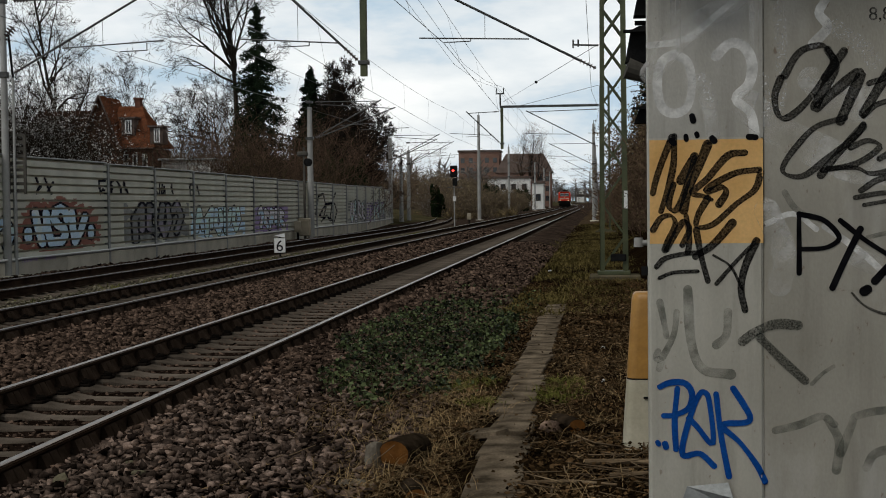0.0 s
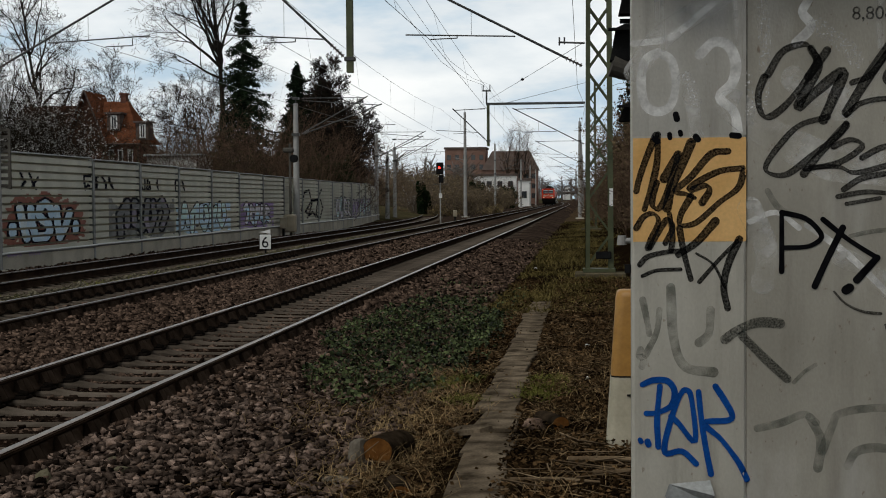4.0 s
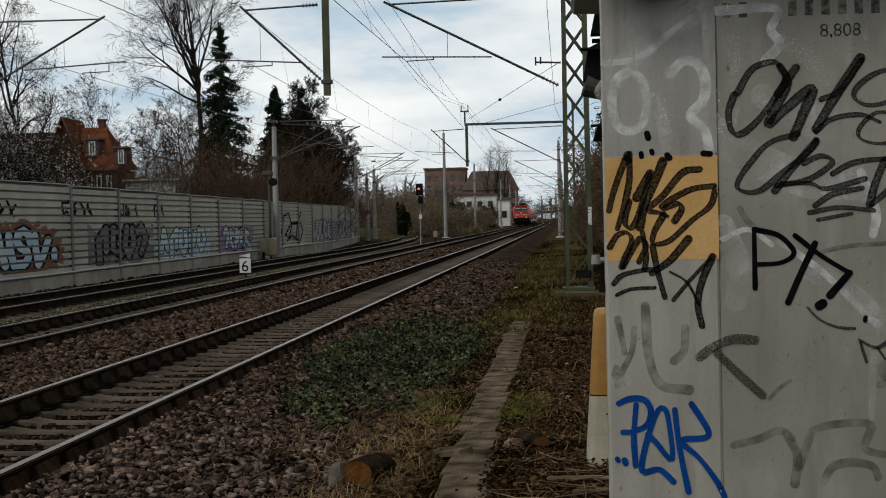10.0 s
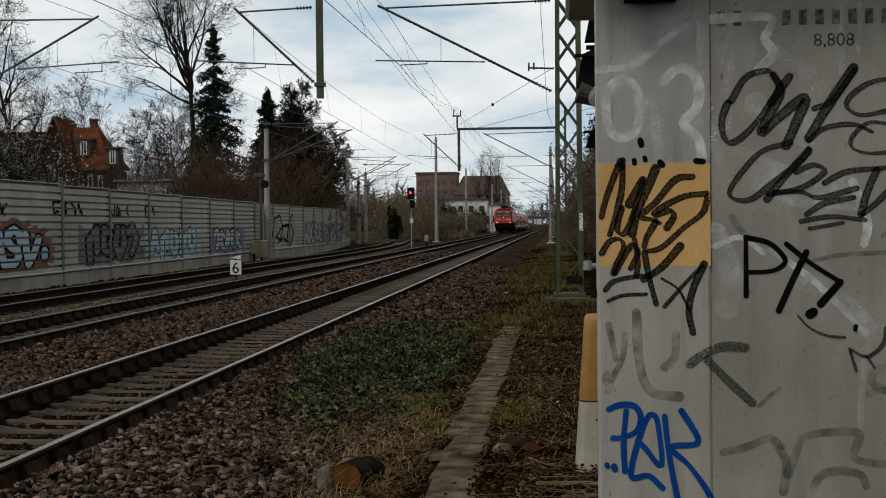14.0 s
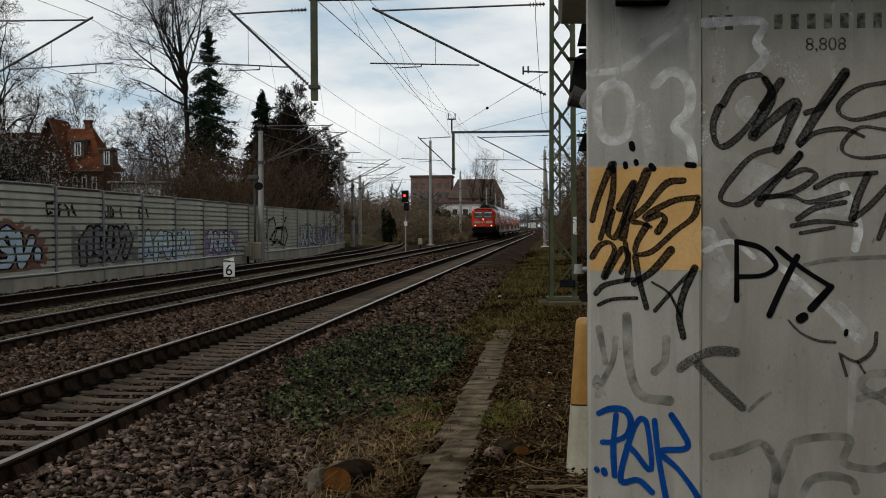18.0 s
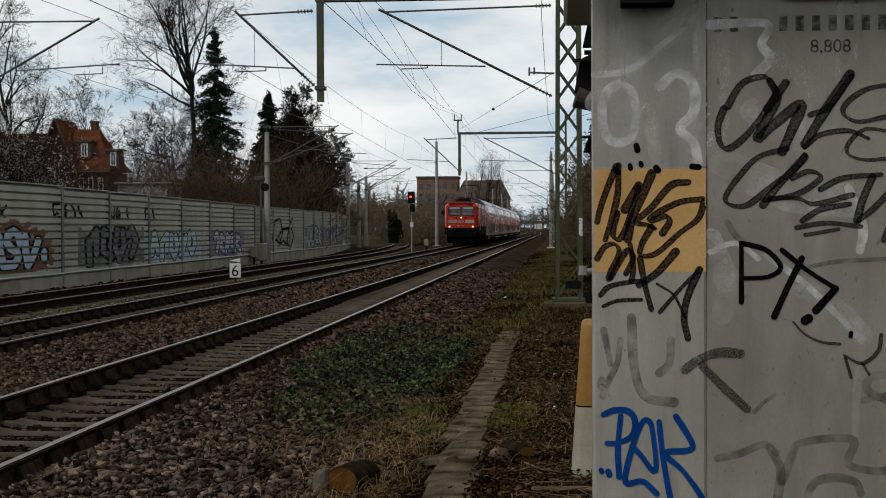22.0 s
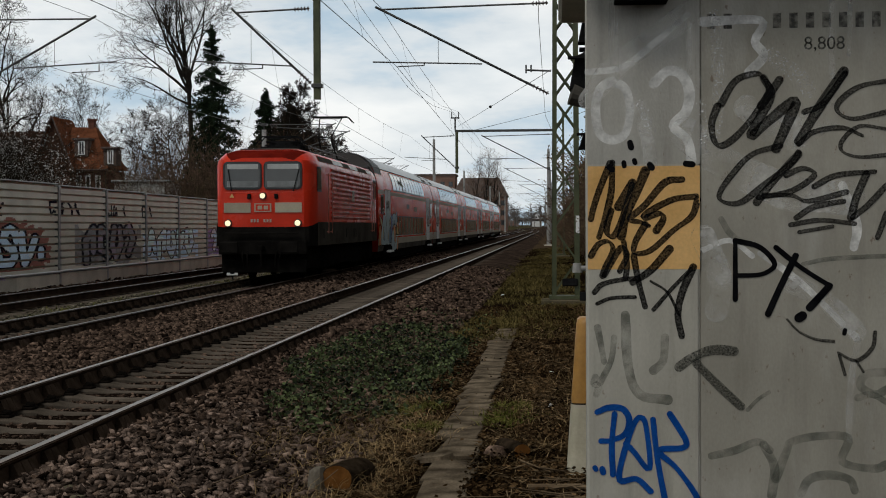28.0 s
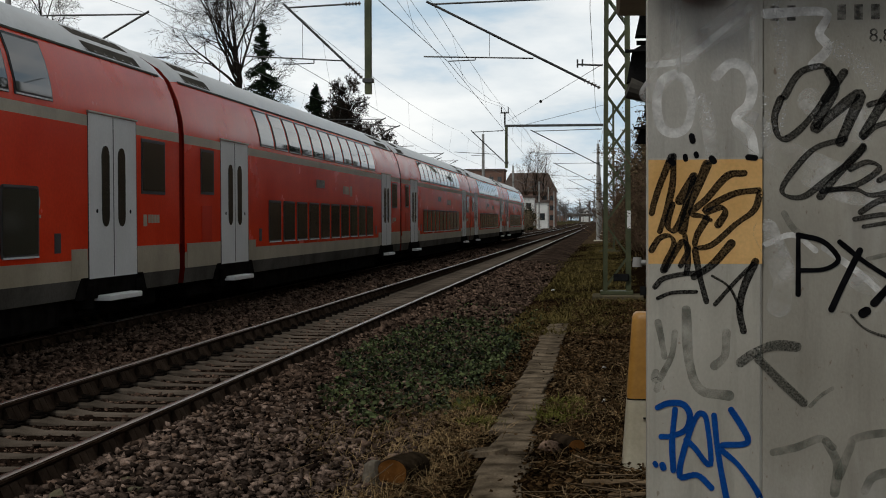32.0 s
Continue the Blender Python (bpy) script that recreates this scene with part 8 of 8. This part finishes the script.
hsv = []
for run in (((38.09, 1.39), (38.30, 0.97), (38.57, 0.58)), ((38.86, 1.38), (38.96, 0.96), (39.23, 0.56)), ((38.30, 0.97), (38.96, 0.96)),
            ((40.44, 1.21), (40.32, 1.44), (39.97, 1.52), (39.58, 1.44), (39.44, 1.22), (39.77, 1.04), (40.20, 0.95), (40.32, 0.75), (40.01, 0.58), (39.40, 0.58)),
            ((40.85, 1.37), (40.92, 0.92), (41.08, 0.54)), ((41.08, 0.54), (41.52, 0.82), (41.92, 1.24)), ((37.59, 0.9), (37.58, 0.74)), ((42.43, 0.89), (42.42, 0.72))):
    hsv += list(zip(run, run[1:]))
mural(36.6, 44.0, 0.32, 1.98, letters(hsv, lambda y, z: "pale" if noise.noise((y * 1.5, z * 3, 4)) > 0.25 else "sky", "black", 0.118, 0.065, "rust", 0.26), "sky-blue letters with black outlines on a rust-red cloud", 0.035)
mural(34.4, 36.9, 0.3, 1.5, swollen(3, 34.5, 36.7, 0.35, 1.4, 2, "sky", "turq"), "blue and black spray lettering", 0.04)
mural(45.4, 53.4, 0.3, 1.85, swollen(5, 46.3, 52.2, 0.35, 1.75, 4, "dim", "mauve", width=0.12, edge=0.085, back="shade"), "black outlined letters over grey", 0.045)
mural(53.2, 63.0, 0.3, 1.75, swollen(7, 53.7, 60.8, 0.35, 1.6, 5, "turq", "sky", width=0.13, edge=0.05, back="sky"), "turquoise letters with black lines", 0.045)
mural(63.2, 70.6, 0.3, 1.75, swollen(9, 64.1, 69.5, 0.38, 1.55, 5, "white", "sky", width=0.12, edge=0.06, back="violet"), "white, violet and black letters", 0.045)
mural(77.0, 85.2, 0.35, 2.3, letters([(a, b) for run in (((77.4, 1.0), (78.2, 2.0), (79.6, 2.1), (80.4, 1.4), (79.6, 0.8), (78.4, 0.9), (80.2, 1.5), (82.2, 1.6), (83.4, 2.2)), ((82.2, 1.6), (81.6, 0.7), (82.8, 0.5), (83.8, 1.1), (83.0, 1.6)), ((79.0, 0.6), (80.6, 0.9), (81.6, 0.6))) for a, b in zip(run, run[1:])], "black", "black", 0.05, 0.02), "large looping black outlines", 0.05)
mural(87.2, 95.0, 0.3, 2.05, swollen(15, 88.4, 94.6, 0.35, 1.85, 4, "white", "turq", width=0.1, edge=0.075, back="shade"), "row of white and turquoise letters", 0.05)
mural(95.1, 99.0, 0.3, 1.9, swollen(16, 95.3, 98.8, 0.35, 1.7, 2, "violet", "white", width=0.1, edge=0.075, back="mauve"), "violet and white letters", 0.05)
mural(99.1, 107.0, 0.3, 2.0, swollen(17, 99.4, 106.6, 0.35, 1.8, 4, "turq", "violet", width=0.1, edge=0.075, back="shade"), "turquoise letters with dark outlines", 0.05)
mural(107.4, 114.0, 0.4, 2.2, letters(scribble(25, 107.6, 113.6, 0.5, 2.0, 3), "black", "black", 0.04, 0.01), "thin dark tags on the last panels", 0.05)
for k, (ya, yb, n, sd) in enumerate(((37.9, 39.6, 2, 21), (43.0, 46.2, 4, 22), (48.6, 51.2, 3, 23), (52.9, 54.6, 2, 24))):
    mural(ya, yb, 1.85, 2.5, letters(scribble(sd, ya + 0.1, yb - 0.1, 1.95, 2.35, n), "black", "black", 0.03, 0.005), "thin black tag near the top of the barrier")

for ya, yb in ((37.05, 38.1), (38.6, 39.4)):
    tag = thing("graffiti", (-15.253, ya, 0.05), "small violet scrawl on the concrete plinth", "graffiti", "barrier graffiti")
    rz2 = random.Random(ya)
    for k in range(5):
        a = (yb - ya) * k / 5
        run = smooth_line([(a, 0.04), (a + 0.06, 0.14 + 0.04 * rz2.random()), (a + 0.14, 0.03 + 0.06 * rz2.random()), (a + 0.2, 0.12)], 4)
        up = Vector((0.02, 0.012))
        part("stroke", Shape().add([(0, *(p + up)) for p in run] + [(0, *(p - up)) for p in run], [(i, i + 1, len(run) + i + 1, len(run) + i) for i in range(len(run) - 1)]), M_G["violet"], tag)

# ---- graffiti on the first coach ----


def coach_line(color, line, half, o):
    """A narrow sprayed line on the coach's side."""
    left, right = [], []
    for i, p in enumerate(line):
        d = line[min(i + 1, len(line) - 1)] - line[max(i - 1, 0)]
        nrm = Vector((-d.y, d.x)).normalized() * half
        left.append(p + nrm)
        right.append(p - nrm)
    n = len(line)
    vs = [(skin_x(p.y) + o, p.x, p.y) for p in left + right]
    part("graffiti_outline", Shape().add(vs, [(i, i + 1, n + i + 1, n + i) for i in range(n - 1)]), color, COACHES[0])


def coach_paint(color, *pts):
    LAYER[0] += 1
    o = 0.02 + 0.0003 * LAYER[0]
    line = smooth_line(list(pts) + [pts[0]], 3)
    vs = [(skin_x(p.y) + o, p.x, p.y) for p in line]
    part("graffiti_patch", Shape().add(vs, [tuple(range(len(vs)))]), color, COACHES[0])
    coach_line(M_INK, line, 0.016, o + 0.00015)


LAYER[0] = 0
M_PGREY = mat("pale_blue_grey_paint", (0.30, 0.38, 0.40), (0.42, 0.50, 0.52), rough=0.5, scale=2, bump=0)
M_PBLUE = mat("strong_blue_paint", (0.05, 0.17, 0.42), (0.09, 0.24, 0.52), rough=0.5, scale=2, bump=0)
M_PORANGE = mat("orange_paint", (0.55, 0.17, 0.03), (0.65, 0.25, 0.06), rough=0.5, scale=2, bump=0)
M_POCHRE = mat("ochre_paint", (0.40, 0.26, 0.08), (0.5, 0.34, 0.12), rough=0.5, scale=2, bump=0)
M_PSKY = mat("light_blue_paint", (0.26, 0.42, 0.52), (0.36, 0.52, 0.62), rough=0.5, scale=2, bump=0)
M_PDEEP = mat("slate_blue_paint", (0.06, 0.11, 0.16), (0.10, 0.16, 0.22), rough=0.5, scale=2, bump=0)
coach_paint(M_PORANGE, (0.08, 0.8), (0.1, 1.35), (0.35, 1.6), (0.62, 1.5), (0.66, 0.82))
coach_paint(M_PGREY, (0.8, 0.8), (0.85, 1.34), (1.3, 1.7), (1.55, 2.02), (2.15, 2.0), (2.6, 1.7), (2.75, 1.3), (2.76, 0.8))
coach_paint(M_POCHRE, (0.2, 2.0), (1.1, 1.82), (1.0, 1.52))
coach_paint(M_PGREY, (2.78, 0.8), (2.78, 1.47), (2.9, 2.2), (3.25, 2.36), (3.6, 2.28), (3.8, 1.95), (3.7, 1.47), (3.65, 0.8))
coach_paint(M_POCHRE, (3.8, 1.8), (4.45, 2.0), (4.0, 1.5))
coach_paint(M_PDEEP, (3.7, 0.82), (3.75, 1.38), (4.05, 1.52), (4.35, 1.35), (4.45, 0.9))
coach_paint(M_PGREY, (5.18, 1.48), (4.88, 1.35), (4.64, 1.0), (4.52, 0.56), (6.71, 0.54), (6.72, 1.03), (6.11, 1.14), (5.66, 1.24))
coach_paint(M_PBLUE, (4.46, 1.98), (4.78, 2.11), (4.95, 1.71), (4.88, 1.53), (4.65, 1.31), (4.5, 1.02), (4.46, 1.4))
coach_paint(M_PGREY, (4.96, 2.07), (5.62, 2.12), (6.14, 2.07), (6.26, 1.91), (6.19, 1.52), (5.86, 1.59), (5.36, 1.62), (5.0, 1.46), (4.89, 1.71))
coach_paint(M_PDEEP, (5.3, 1.62), (5.55, 1.8), (5.85, 1.76), (6.05, 1.6), (5.8, 1.62), (5.5, 1.68))
coach_paint(M_PORANGE, (5.30, 1.59), (5.74, 1.62), (6.06, 1.45), (6.18, 1.14), (6.17, 0.87), (5.72, 0.87), (5.60, 1.15), (5.36, 1.39))
coach_paint(M_POCHRE, (5.75, 0.9), (5.95, 1.2), (6.05, 1.05), (5.85, 0.62))
coach_paint(M_PSKY, (6.48, 2.20), (6.68, 2.11), (6.72, 1.82), (6.60, 1.59), (6.39, 1.67), (6.20, 1.91), (6.24, 2.10))
coach_paint(M_PORANGE, (6.67, 1.74), (7.20, 1.75), (7.24, 1.42), (6.87, 1.37), (6.67, 1.52))
coach_paint(M_POCHRE, (6.67, 1.50), (7.02, 1.52), (7.38, 1.26), (7.23, 1.16), (6.73, 1.22))
coach_paint(M_PORANGE, (6.75, 1.10), (7.23, 1.11), (7.18, 0.56), (6.78, 0.55))
coach_paint(M_POCHRE, (1.45, 1.35), (1.6, 1.55), (1.7, 1.2), (1.55, 1.0))
coach_paint(M_POCHRE, (3.15, 1.05), (3.25, 1.4), (3.4, 1.15), (3.28, 0.9))
coach_paint(M_PDEEP, (1.85, 1.0), (1.95, 1.3), (2.1, 1.2), (2.05, 0.95))
for squiggle in (((0.1, 2.18), (0.3, 2.3), (0.5, 2.26), (0.46, 2.08), (0.6, 2.2), (0.72, 2.05)), ((1.15, 2.1), (1.4, 2.28), (1.75, 2.3), (1.85, 2.18), (1.7, 2.14), (2.2, 2.2)), ((5.0, 2.3), (5.15, 2.36), (5.22, 2.2), (5.4, 2.34), (5.6, 2.26)), ((7.6, 1.6), (7.75, 1.7), (7.78, 1.35), (7.66, 1.4), (7.95, 1.74), (8.2, 1.76), (8.25, 1.64))):
    coach_line(M_WHITE, smooth_line(squiggle, 5), 0.012, 0.03)
tagged(COACHES[0], "red double-deck coach with pale doors and bright graffiti at its end")

# ---- loose ground cover ----
CUBE = np.array([(x, y, z) for z in (-1, 1) for y in (-1, 1) for x in (-1, 1)], float) * 0.75
CUBEF = np.array([(0, 2, 3), (0, 3, 1), (4, 5, 7), (4, 7, 6), (0, 1, 5), (0, 5, 4), (2, 6, 7), (2, 7, 3), (0, 4, 6), (0, 6, 2), (1, 3, 7), (1, 7, 5)])


def stones(name, x0, x1, y0, y1, per_m2, size, seed, material, label, keep=None, lift=0.0):
    """Angular broken stones strewn on the ground, each of its own shape and turn."""
    rng = np.random.default_rng(seed)
    n = int((x1 - x0) * (y1 - y0) * per_m2)
    x, y = rng.uniform(x0, x1, n), rng.uniform(y0, y1, n)
    if keep is not None:
        ok = keep(x, y)
        x, y = x[ok], y[ok]
    n = len(x)
    z = ground_z(x, y)
    s = size * (0.45 + 0.9 * rng.random(n) ** 1.5)
    v = (CUBE[None] + rng.uniform(-0.5, 0.5, (n, 8, 3))) * (s[:, None] * rng.uniform(0.45, 1.5, (n, 3)) * [1, 1, 0.55])[:, None]
    yaw, tilt = rng.uniform(0, 2 * np.pi, n), rng.normal(size=n) * 0.55
    cy, sy, ct, st = np.cos(yaw), np.sin(yaw), np.cos(tilt), np.sin(tilt)
    R = np.stack([cy, -sy * ct, sy * st, sy, cy * ct, -cy * st, 0 * cy, st, ct], -1).reshape(n, 3, 3)
    v = np.einsum("nij,nkj->nki", R, v)
    v += np.stack([x, y, z + s * 0.3 + lift + rng.random(n) * 0.06], -1)[:, None]
    f = (CUBEF[None] + (np.arange(n) * 8)[:, None, None]).reshape(-1, 3)
    tagged(new(name, raw_mesh(name, v.reshape(-1, 3), f, (material,))), label, "gravel", kind="stuff")


off_rails = lambda x, y: (np.abs(np.abs(x - T1) - 0.752) > 0.1) & ((np.abs(x - T1) > 1.32) | (np.abs((y - 6.55 + 0.3) % 0.6 - 0.3) > 0.13) | ((np.abs(x - T1) > 0.86)))
on_shoulder = lambda x, y: (x < -2.0 + 0.4 * np.sin(y * 1.3)) | (np.random.default_rng(3).random(len(x)) < 0.3)
pale_share = lambda y: np.clip((15.0 - y) / 5, 0.05, 0.85)
M_PALESTONE = mat("grey_ballast_stone", (0.018, 0.0126, 0.0098), (0.238, 0.170, 0.133), rough=0.8, contrast=(0.32, 0.72), scale=12, fine=90, bump=0.6, grain=0.4, island=0.95)
stones("ballast_stones", -3.6, -1.55, 7.5, 22, 1000, 0.029, 1, M_STONE, "coarse brown ballast stones on the track shoulder", keep=lambda x, y: on_shoulder(x, y) & (np.random.default_rng(5).random(len(x)) > pale_share(y)))
stones("ballast_stones", -3.6, -1.55, 7.5, 22, 1000, 0.029, 12, M_PALESTONE, "greyer ballast stones strewn on the track shoulder", keep=lambda x, y: on_shoulder(x, y) & (np.random.default_rng(6).random(len(x)) < pale_share(y)))
stones("ballast_stones", -3.6, -1.7, 22, 60, 200, 0.05, 2, M_STONE, "coarse brown ballast stones on the far shoulder")
stones("ballast_stones", -5.2, -3.6, 7.0, 30, 620, 0.026, 3, M_STONE, "ballast stones between the sleepers of the near track", keep=lambda x, y: off_rails(x, y) & (np.abs((y - 6.55 + 0.3) % 0.6 - 0.3) > 0.135), lift=-0.06)
stones("ballast_stones", -7.5, -5.3, 11, 34, 750, 0.034, 4, M_STONE, "coarse ballast stones between the tracks", keep=lambda x, y: np.abs(x - T2 - 0.752) > 0.1)
stones("ballast_stones", -7.5, -5.3, 34, 85, 120, 0.06, 5, M_STONE, "ballast stones between the tracks further on")
stones("ballast_stones", -9.9, -7.5, 14, 50, 120, 0.04, 6, M_STONE, "ballast stones along the middle track", keep=lambda x, y: (np.abs(np.abs(x - T2) - 0.752) > 0.1) & (np.abs((y - 12.4 + 0.3) % 0.6 - 0.3) > 0.135), lift=-0.06)
M_PEBBLE = mat("pale_gravel", (0.10, 0.088, 0.06), (0.17, 0.15, 0.105), rough=0.95, scale=3, fine=60, bump=0.2, island=0.45)
stones("strip_gravel", -10.8, -9.85, 22, 80, 90, 0.035, 7, M_PEBBLE, "pale mossy gravel between the outer tracks")
stones("ballast_stones", -15.1, -13.6, 28, 80, 60, 0.05, 8, M_STONE, "dark ballast stones along the barrier")


def strewn(rng, x0, x1, y0, y1, n, test=None):
    x, y = rng.uniform(x0, x1, n), rng.uniform(y0, y1, n)
    if test is not None:
        ok = test(x, y)
        x, y = x[ok], y[ok]
    return np.stack([x, y, ground_z(x, y)], -1)


rng = np.random.default_rng(11)
M_IVY = mat("ivy_leaves", (0.005, 0.010, 0.003), (0.085, 0.105, 0.042), rough=0.6, scale=2, fine=20, bump=0, island=0.95, spec=0.1)
in_ivy = lambda x, y: (((x + 2.2) / 0.95) ** 2 + ((y - 19.5) / 6.6) ** 2 + 0.35 * np.sin(x * 5 + y) * np.sin(y * 1.7)) < 1
p = strewn(rng, -3.3, -1.1, 12, 27.5, 20000, in_ivy)
q = strewn(rng, -2.9, -1.1, 14, 30, 1600)
p = np.concatenate([p, q])
p[:, 2] += 0.03 + 0.13 * rng.random(len(p)) ** 1.5
tagged(new("ivy_patch", leaves_mesh("ivy_patch", p, 0.034, M_IVY, rng, flat=0.45, long=0.75)), "dark green ivy creeping over the shoulder of the track", "ivy", kind="stuff")
M_LITTER = mat("dead_leaf_litter", (0.008, 0.0045, 0.002), (0.11, 0.066, 0.031), rough=0.95, scale=2, fine=20, bump=0, island=0.85)
p = strewn(rng, -2.0, 2.2, 8.3, 34, 80000, lambda x, y: (x > -0.62) | (x < -0.98) | (np.random.default_rng(9).random(len(x)) < 0.03))

p[:, 2] += 0.008 + 0.06 * rng.random(len(p)) ** 1.6
tagged(new("leaf_litter", leaves_mesh("leaf_litter", p, 0.022, M_LITTER, rng, flat=0.7, long=0.9)), "brown dead leaves lying on the soil", "leaf litter", kind="stuff")


M_CHAFF = mat("broken_straw", (0.05, 0.032, 0.017), (0.24, 0.165, 0.09), rough=0.95, scale=3, fine=20, bump=0, island=0.7)
p = strewn(rng, -2.5, 1.4, 8.4, 26, 15000, lambda x, y: ((x > -0.6) | (x < -1.0)) & (np.sin(x * 3.1 + 1) * np.sin(y * 1.3) + 0.5 * np.sin(y * 3.7 + x * 5) > -0.35))
p[:, 2] += 0.02 + 0.05 * rng.random(len(p))
tagged(new("straw_litter", leaves_mesh("straw_litter", p, 0.009, M_CHAFF, rng, flat=0.7, long=5.0)), "pale broken straw and twigs strewn over the soil", "straw", kind="stuff")


def grass(name, pts, height, material, seed, label, lean=0.6, wide=0.004):
    """Curved blades, two pieces each."""
    rng = np.random.default_rng(seed)
    n = len(pts)
    d = rng.normal(size=(n, 3)) * [lean, lean, 0.12]
    d[:, 2] = 1
    d /= np.linalg.norm(d, axis=1, keepdims=True)
    h = height * (0.4 + 0.9 * rng.random((n, 1)))
    e = np.cross(d, [0, 0, 1.0])
    e += rng.normal(size=(n, 3)) * 0.2
    e /= np.linalg.norm(e, axis=1, keepdims=True) + 1e-9
    b = d * [1.9, 1.9, 0.55]
    w = wide * (0.7 + 0.6 * rng.random((n, 1)))
    v = np.stack([pts - e * w, pts + e * w, pts + d * h * 0.55 + e * w * 0.8, pts + d * h * 0.55 - e * w * 0.8, pts + d * h * 0.55 + b * h * 0.5], 1).reshape(-1, 3)
    k = np.arange(n)[:, None] * 5
    f = np.concatenate([k + [0, 1, 2], k + [0, 2, 3], k + [3, 2, 4]], 1).reshape(-1, 3)
    tagged(new(name, raw_mesh(name, v, f, (material,))), label, "grass", kind="stuff")


M_STRAW = mat("dry_straw", (0.10, 0.066, 0.031), (0.34, 0.235, 0.118), rough=0.95, scale=1, fine=9, bump=0, island=0.5)
M_GRASS = mat("winter_grass", (0.07, 0.075, 0.014), (0.14, 0.135, 0.036), rough=0.9, scale=1, fine=9, bump=0, island=0.4)


def tuft_points(seed, spots, n):
    rng = np.random.default_rng(seed)
    out = []
    for x, y, r in spots:
        q = rng.normal(size=(n, 2)) * r + [x, y]
        out.append(q)
    q = np.concatenate(out)
    return np.column_stack([q, ground_z(q[:, 0], q[:, 1])])


rg = random.Random(8)
spots = [(rg.uniform(-1.9, -1.05), rg.uniform(9.0, 16.0), 0.12) for _ in range(90)] + [(rg.uniform(-0.5, 0.4), rg.uniform(9.0, 18), 0.14) for _ in range(30)] + [(rg.uniform(-2.6, -1.6), rg.uniform(11.0, 15), 0.14) for _ in range(24)]
grass("dry_grass", tuft_points(1, spots, 34), 0.22, M_STRAW, 2, "withered straw-coloured grass by the trough", lean=1.3, wide=0.0025)
spots = [(-1.35, 15.2, 0.13), (-1.5, 14.7, 0.1), (-0.42, 14.3, 0.12), (-0.36, 15.0, 0.1), (-1.15, 13.6, 0.1), (-0.46, 13.8, 0.08)]
grass("green_grass", tuft_points(3, spots, 420), 0.13, M_GRASS, 4, "small green grass tufts beside the trough", lean=0.8, wide=0.004)
spots = [(rg.uniform(-1.9, 0.6), rg.uniform(23, 60), 0.3) for _ in range(110)] + [(rg.uniform(-1.4, 1.2), rg.uniform(55, 120), 0.45) for _ in range(90)] + [(rg.uniform(-1.7, -0.9), rg.uniform(24, 30), 0.25) for _ in range(20)]
M_DULLGRASS = mat("dull_winter_grass", (0.075, 0.06, 0.02), (0.15, 0.115, 0.042), rough=0.95, scale=1, fine=9, bump=0, island=0.5)
grass("path_grass", tuft_points(5, spots, 110), 0.16, M_DULLGRASS, 6, "yellowish winter grass on the far path", lean=0.8, wide=0.008)
spots = [(rg.uniform(-10.7, -9.9), rg.uniform(26, 90), 0.2) for _ in range(130)]
grass("strip_grass", tuft_points(7, spots, 40), 0.12, M_GRASS, 8, "sparse grass in the gravel strips", lean=0.8, wide=0.009)

sticks = []
r2 = np.random.default_rng(5)
for _ in range(75):
    x, y = r2.uniform(-0.55, 0.75), r2.uniform(9.2, 11.4)
    a, L = r2.normal() * 1.3, r2.uniform(0.08, 0.45)
    z = float(ground_z(x, y)) + r2.uniform(0.02, 0.13)
    sticks.append((x, y, z, x + L * math.cos(a), y + L * math.sin(a) * 0.6, z + r2.normal() * 0.04, r2.uniform(0.003, 0.009), 0.003))
for _ in range(170):
    x, y = r2.uniform(-2.4, -1.3), r2.uniform(9.0, 15)
    a, L = r2.uniform(0, 6.28), r2.uniform(0.06, 0.24)
    z = float(ground_z(x, y)) + r2.uniform(0.02, 0.07)
    sticks.append((x, y, z, x + L * math.cos(a), y + L * math.sin(a), z + r2.normal() * 0.06, 0.005, 0.003))
tagged(new("dead_sticks", tubes_mesh("dead_sticks", sticks, M_STICK, 4)), "dead sticks and stalks heaped beside the hut", "sticks", kind="stuff")
for x, y, a, L, r in ((-0.12, 10.3, -8, 0.75, 0.022), (0.05, 9.8, 6, 0.55, 0.018), (-0.5, 9.6, -4, 0.6, 0.015)):
    st = Shape().tube((0, 0, r), (L * 0.5, 0.02, r * 1.6), r, r * 0.9, n=8).tube((L * 0.5, 0.02, r * 1.6), (L, -0.01, r), r * 0.9, r * 0.6, n=8)
    solo("fallen_branch", st, M_STICK, "pale dead branch lying by the hut", "branch", "fallen branches").matrix_basis = pose(x, y, float(ground_z(x, y)) + 0.04, 0, 0, a)


motions()
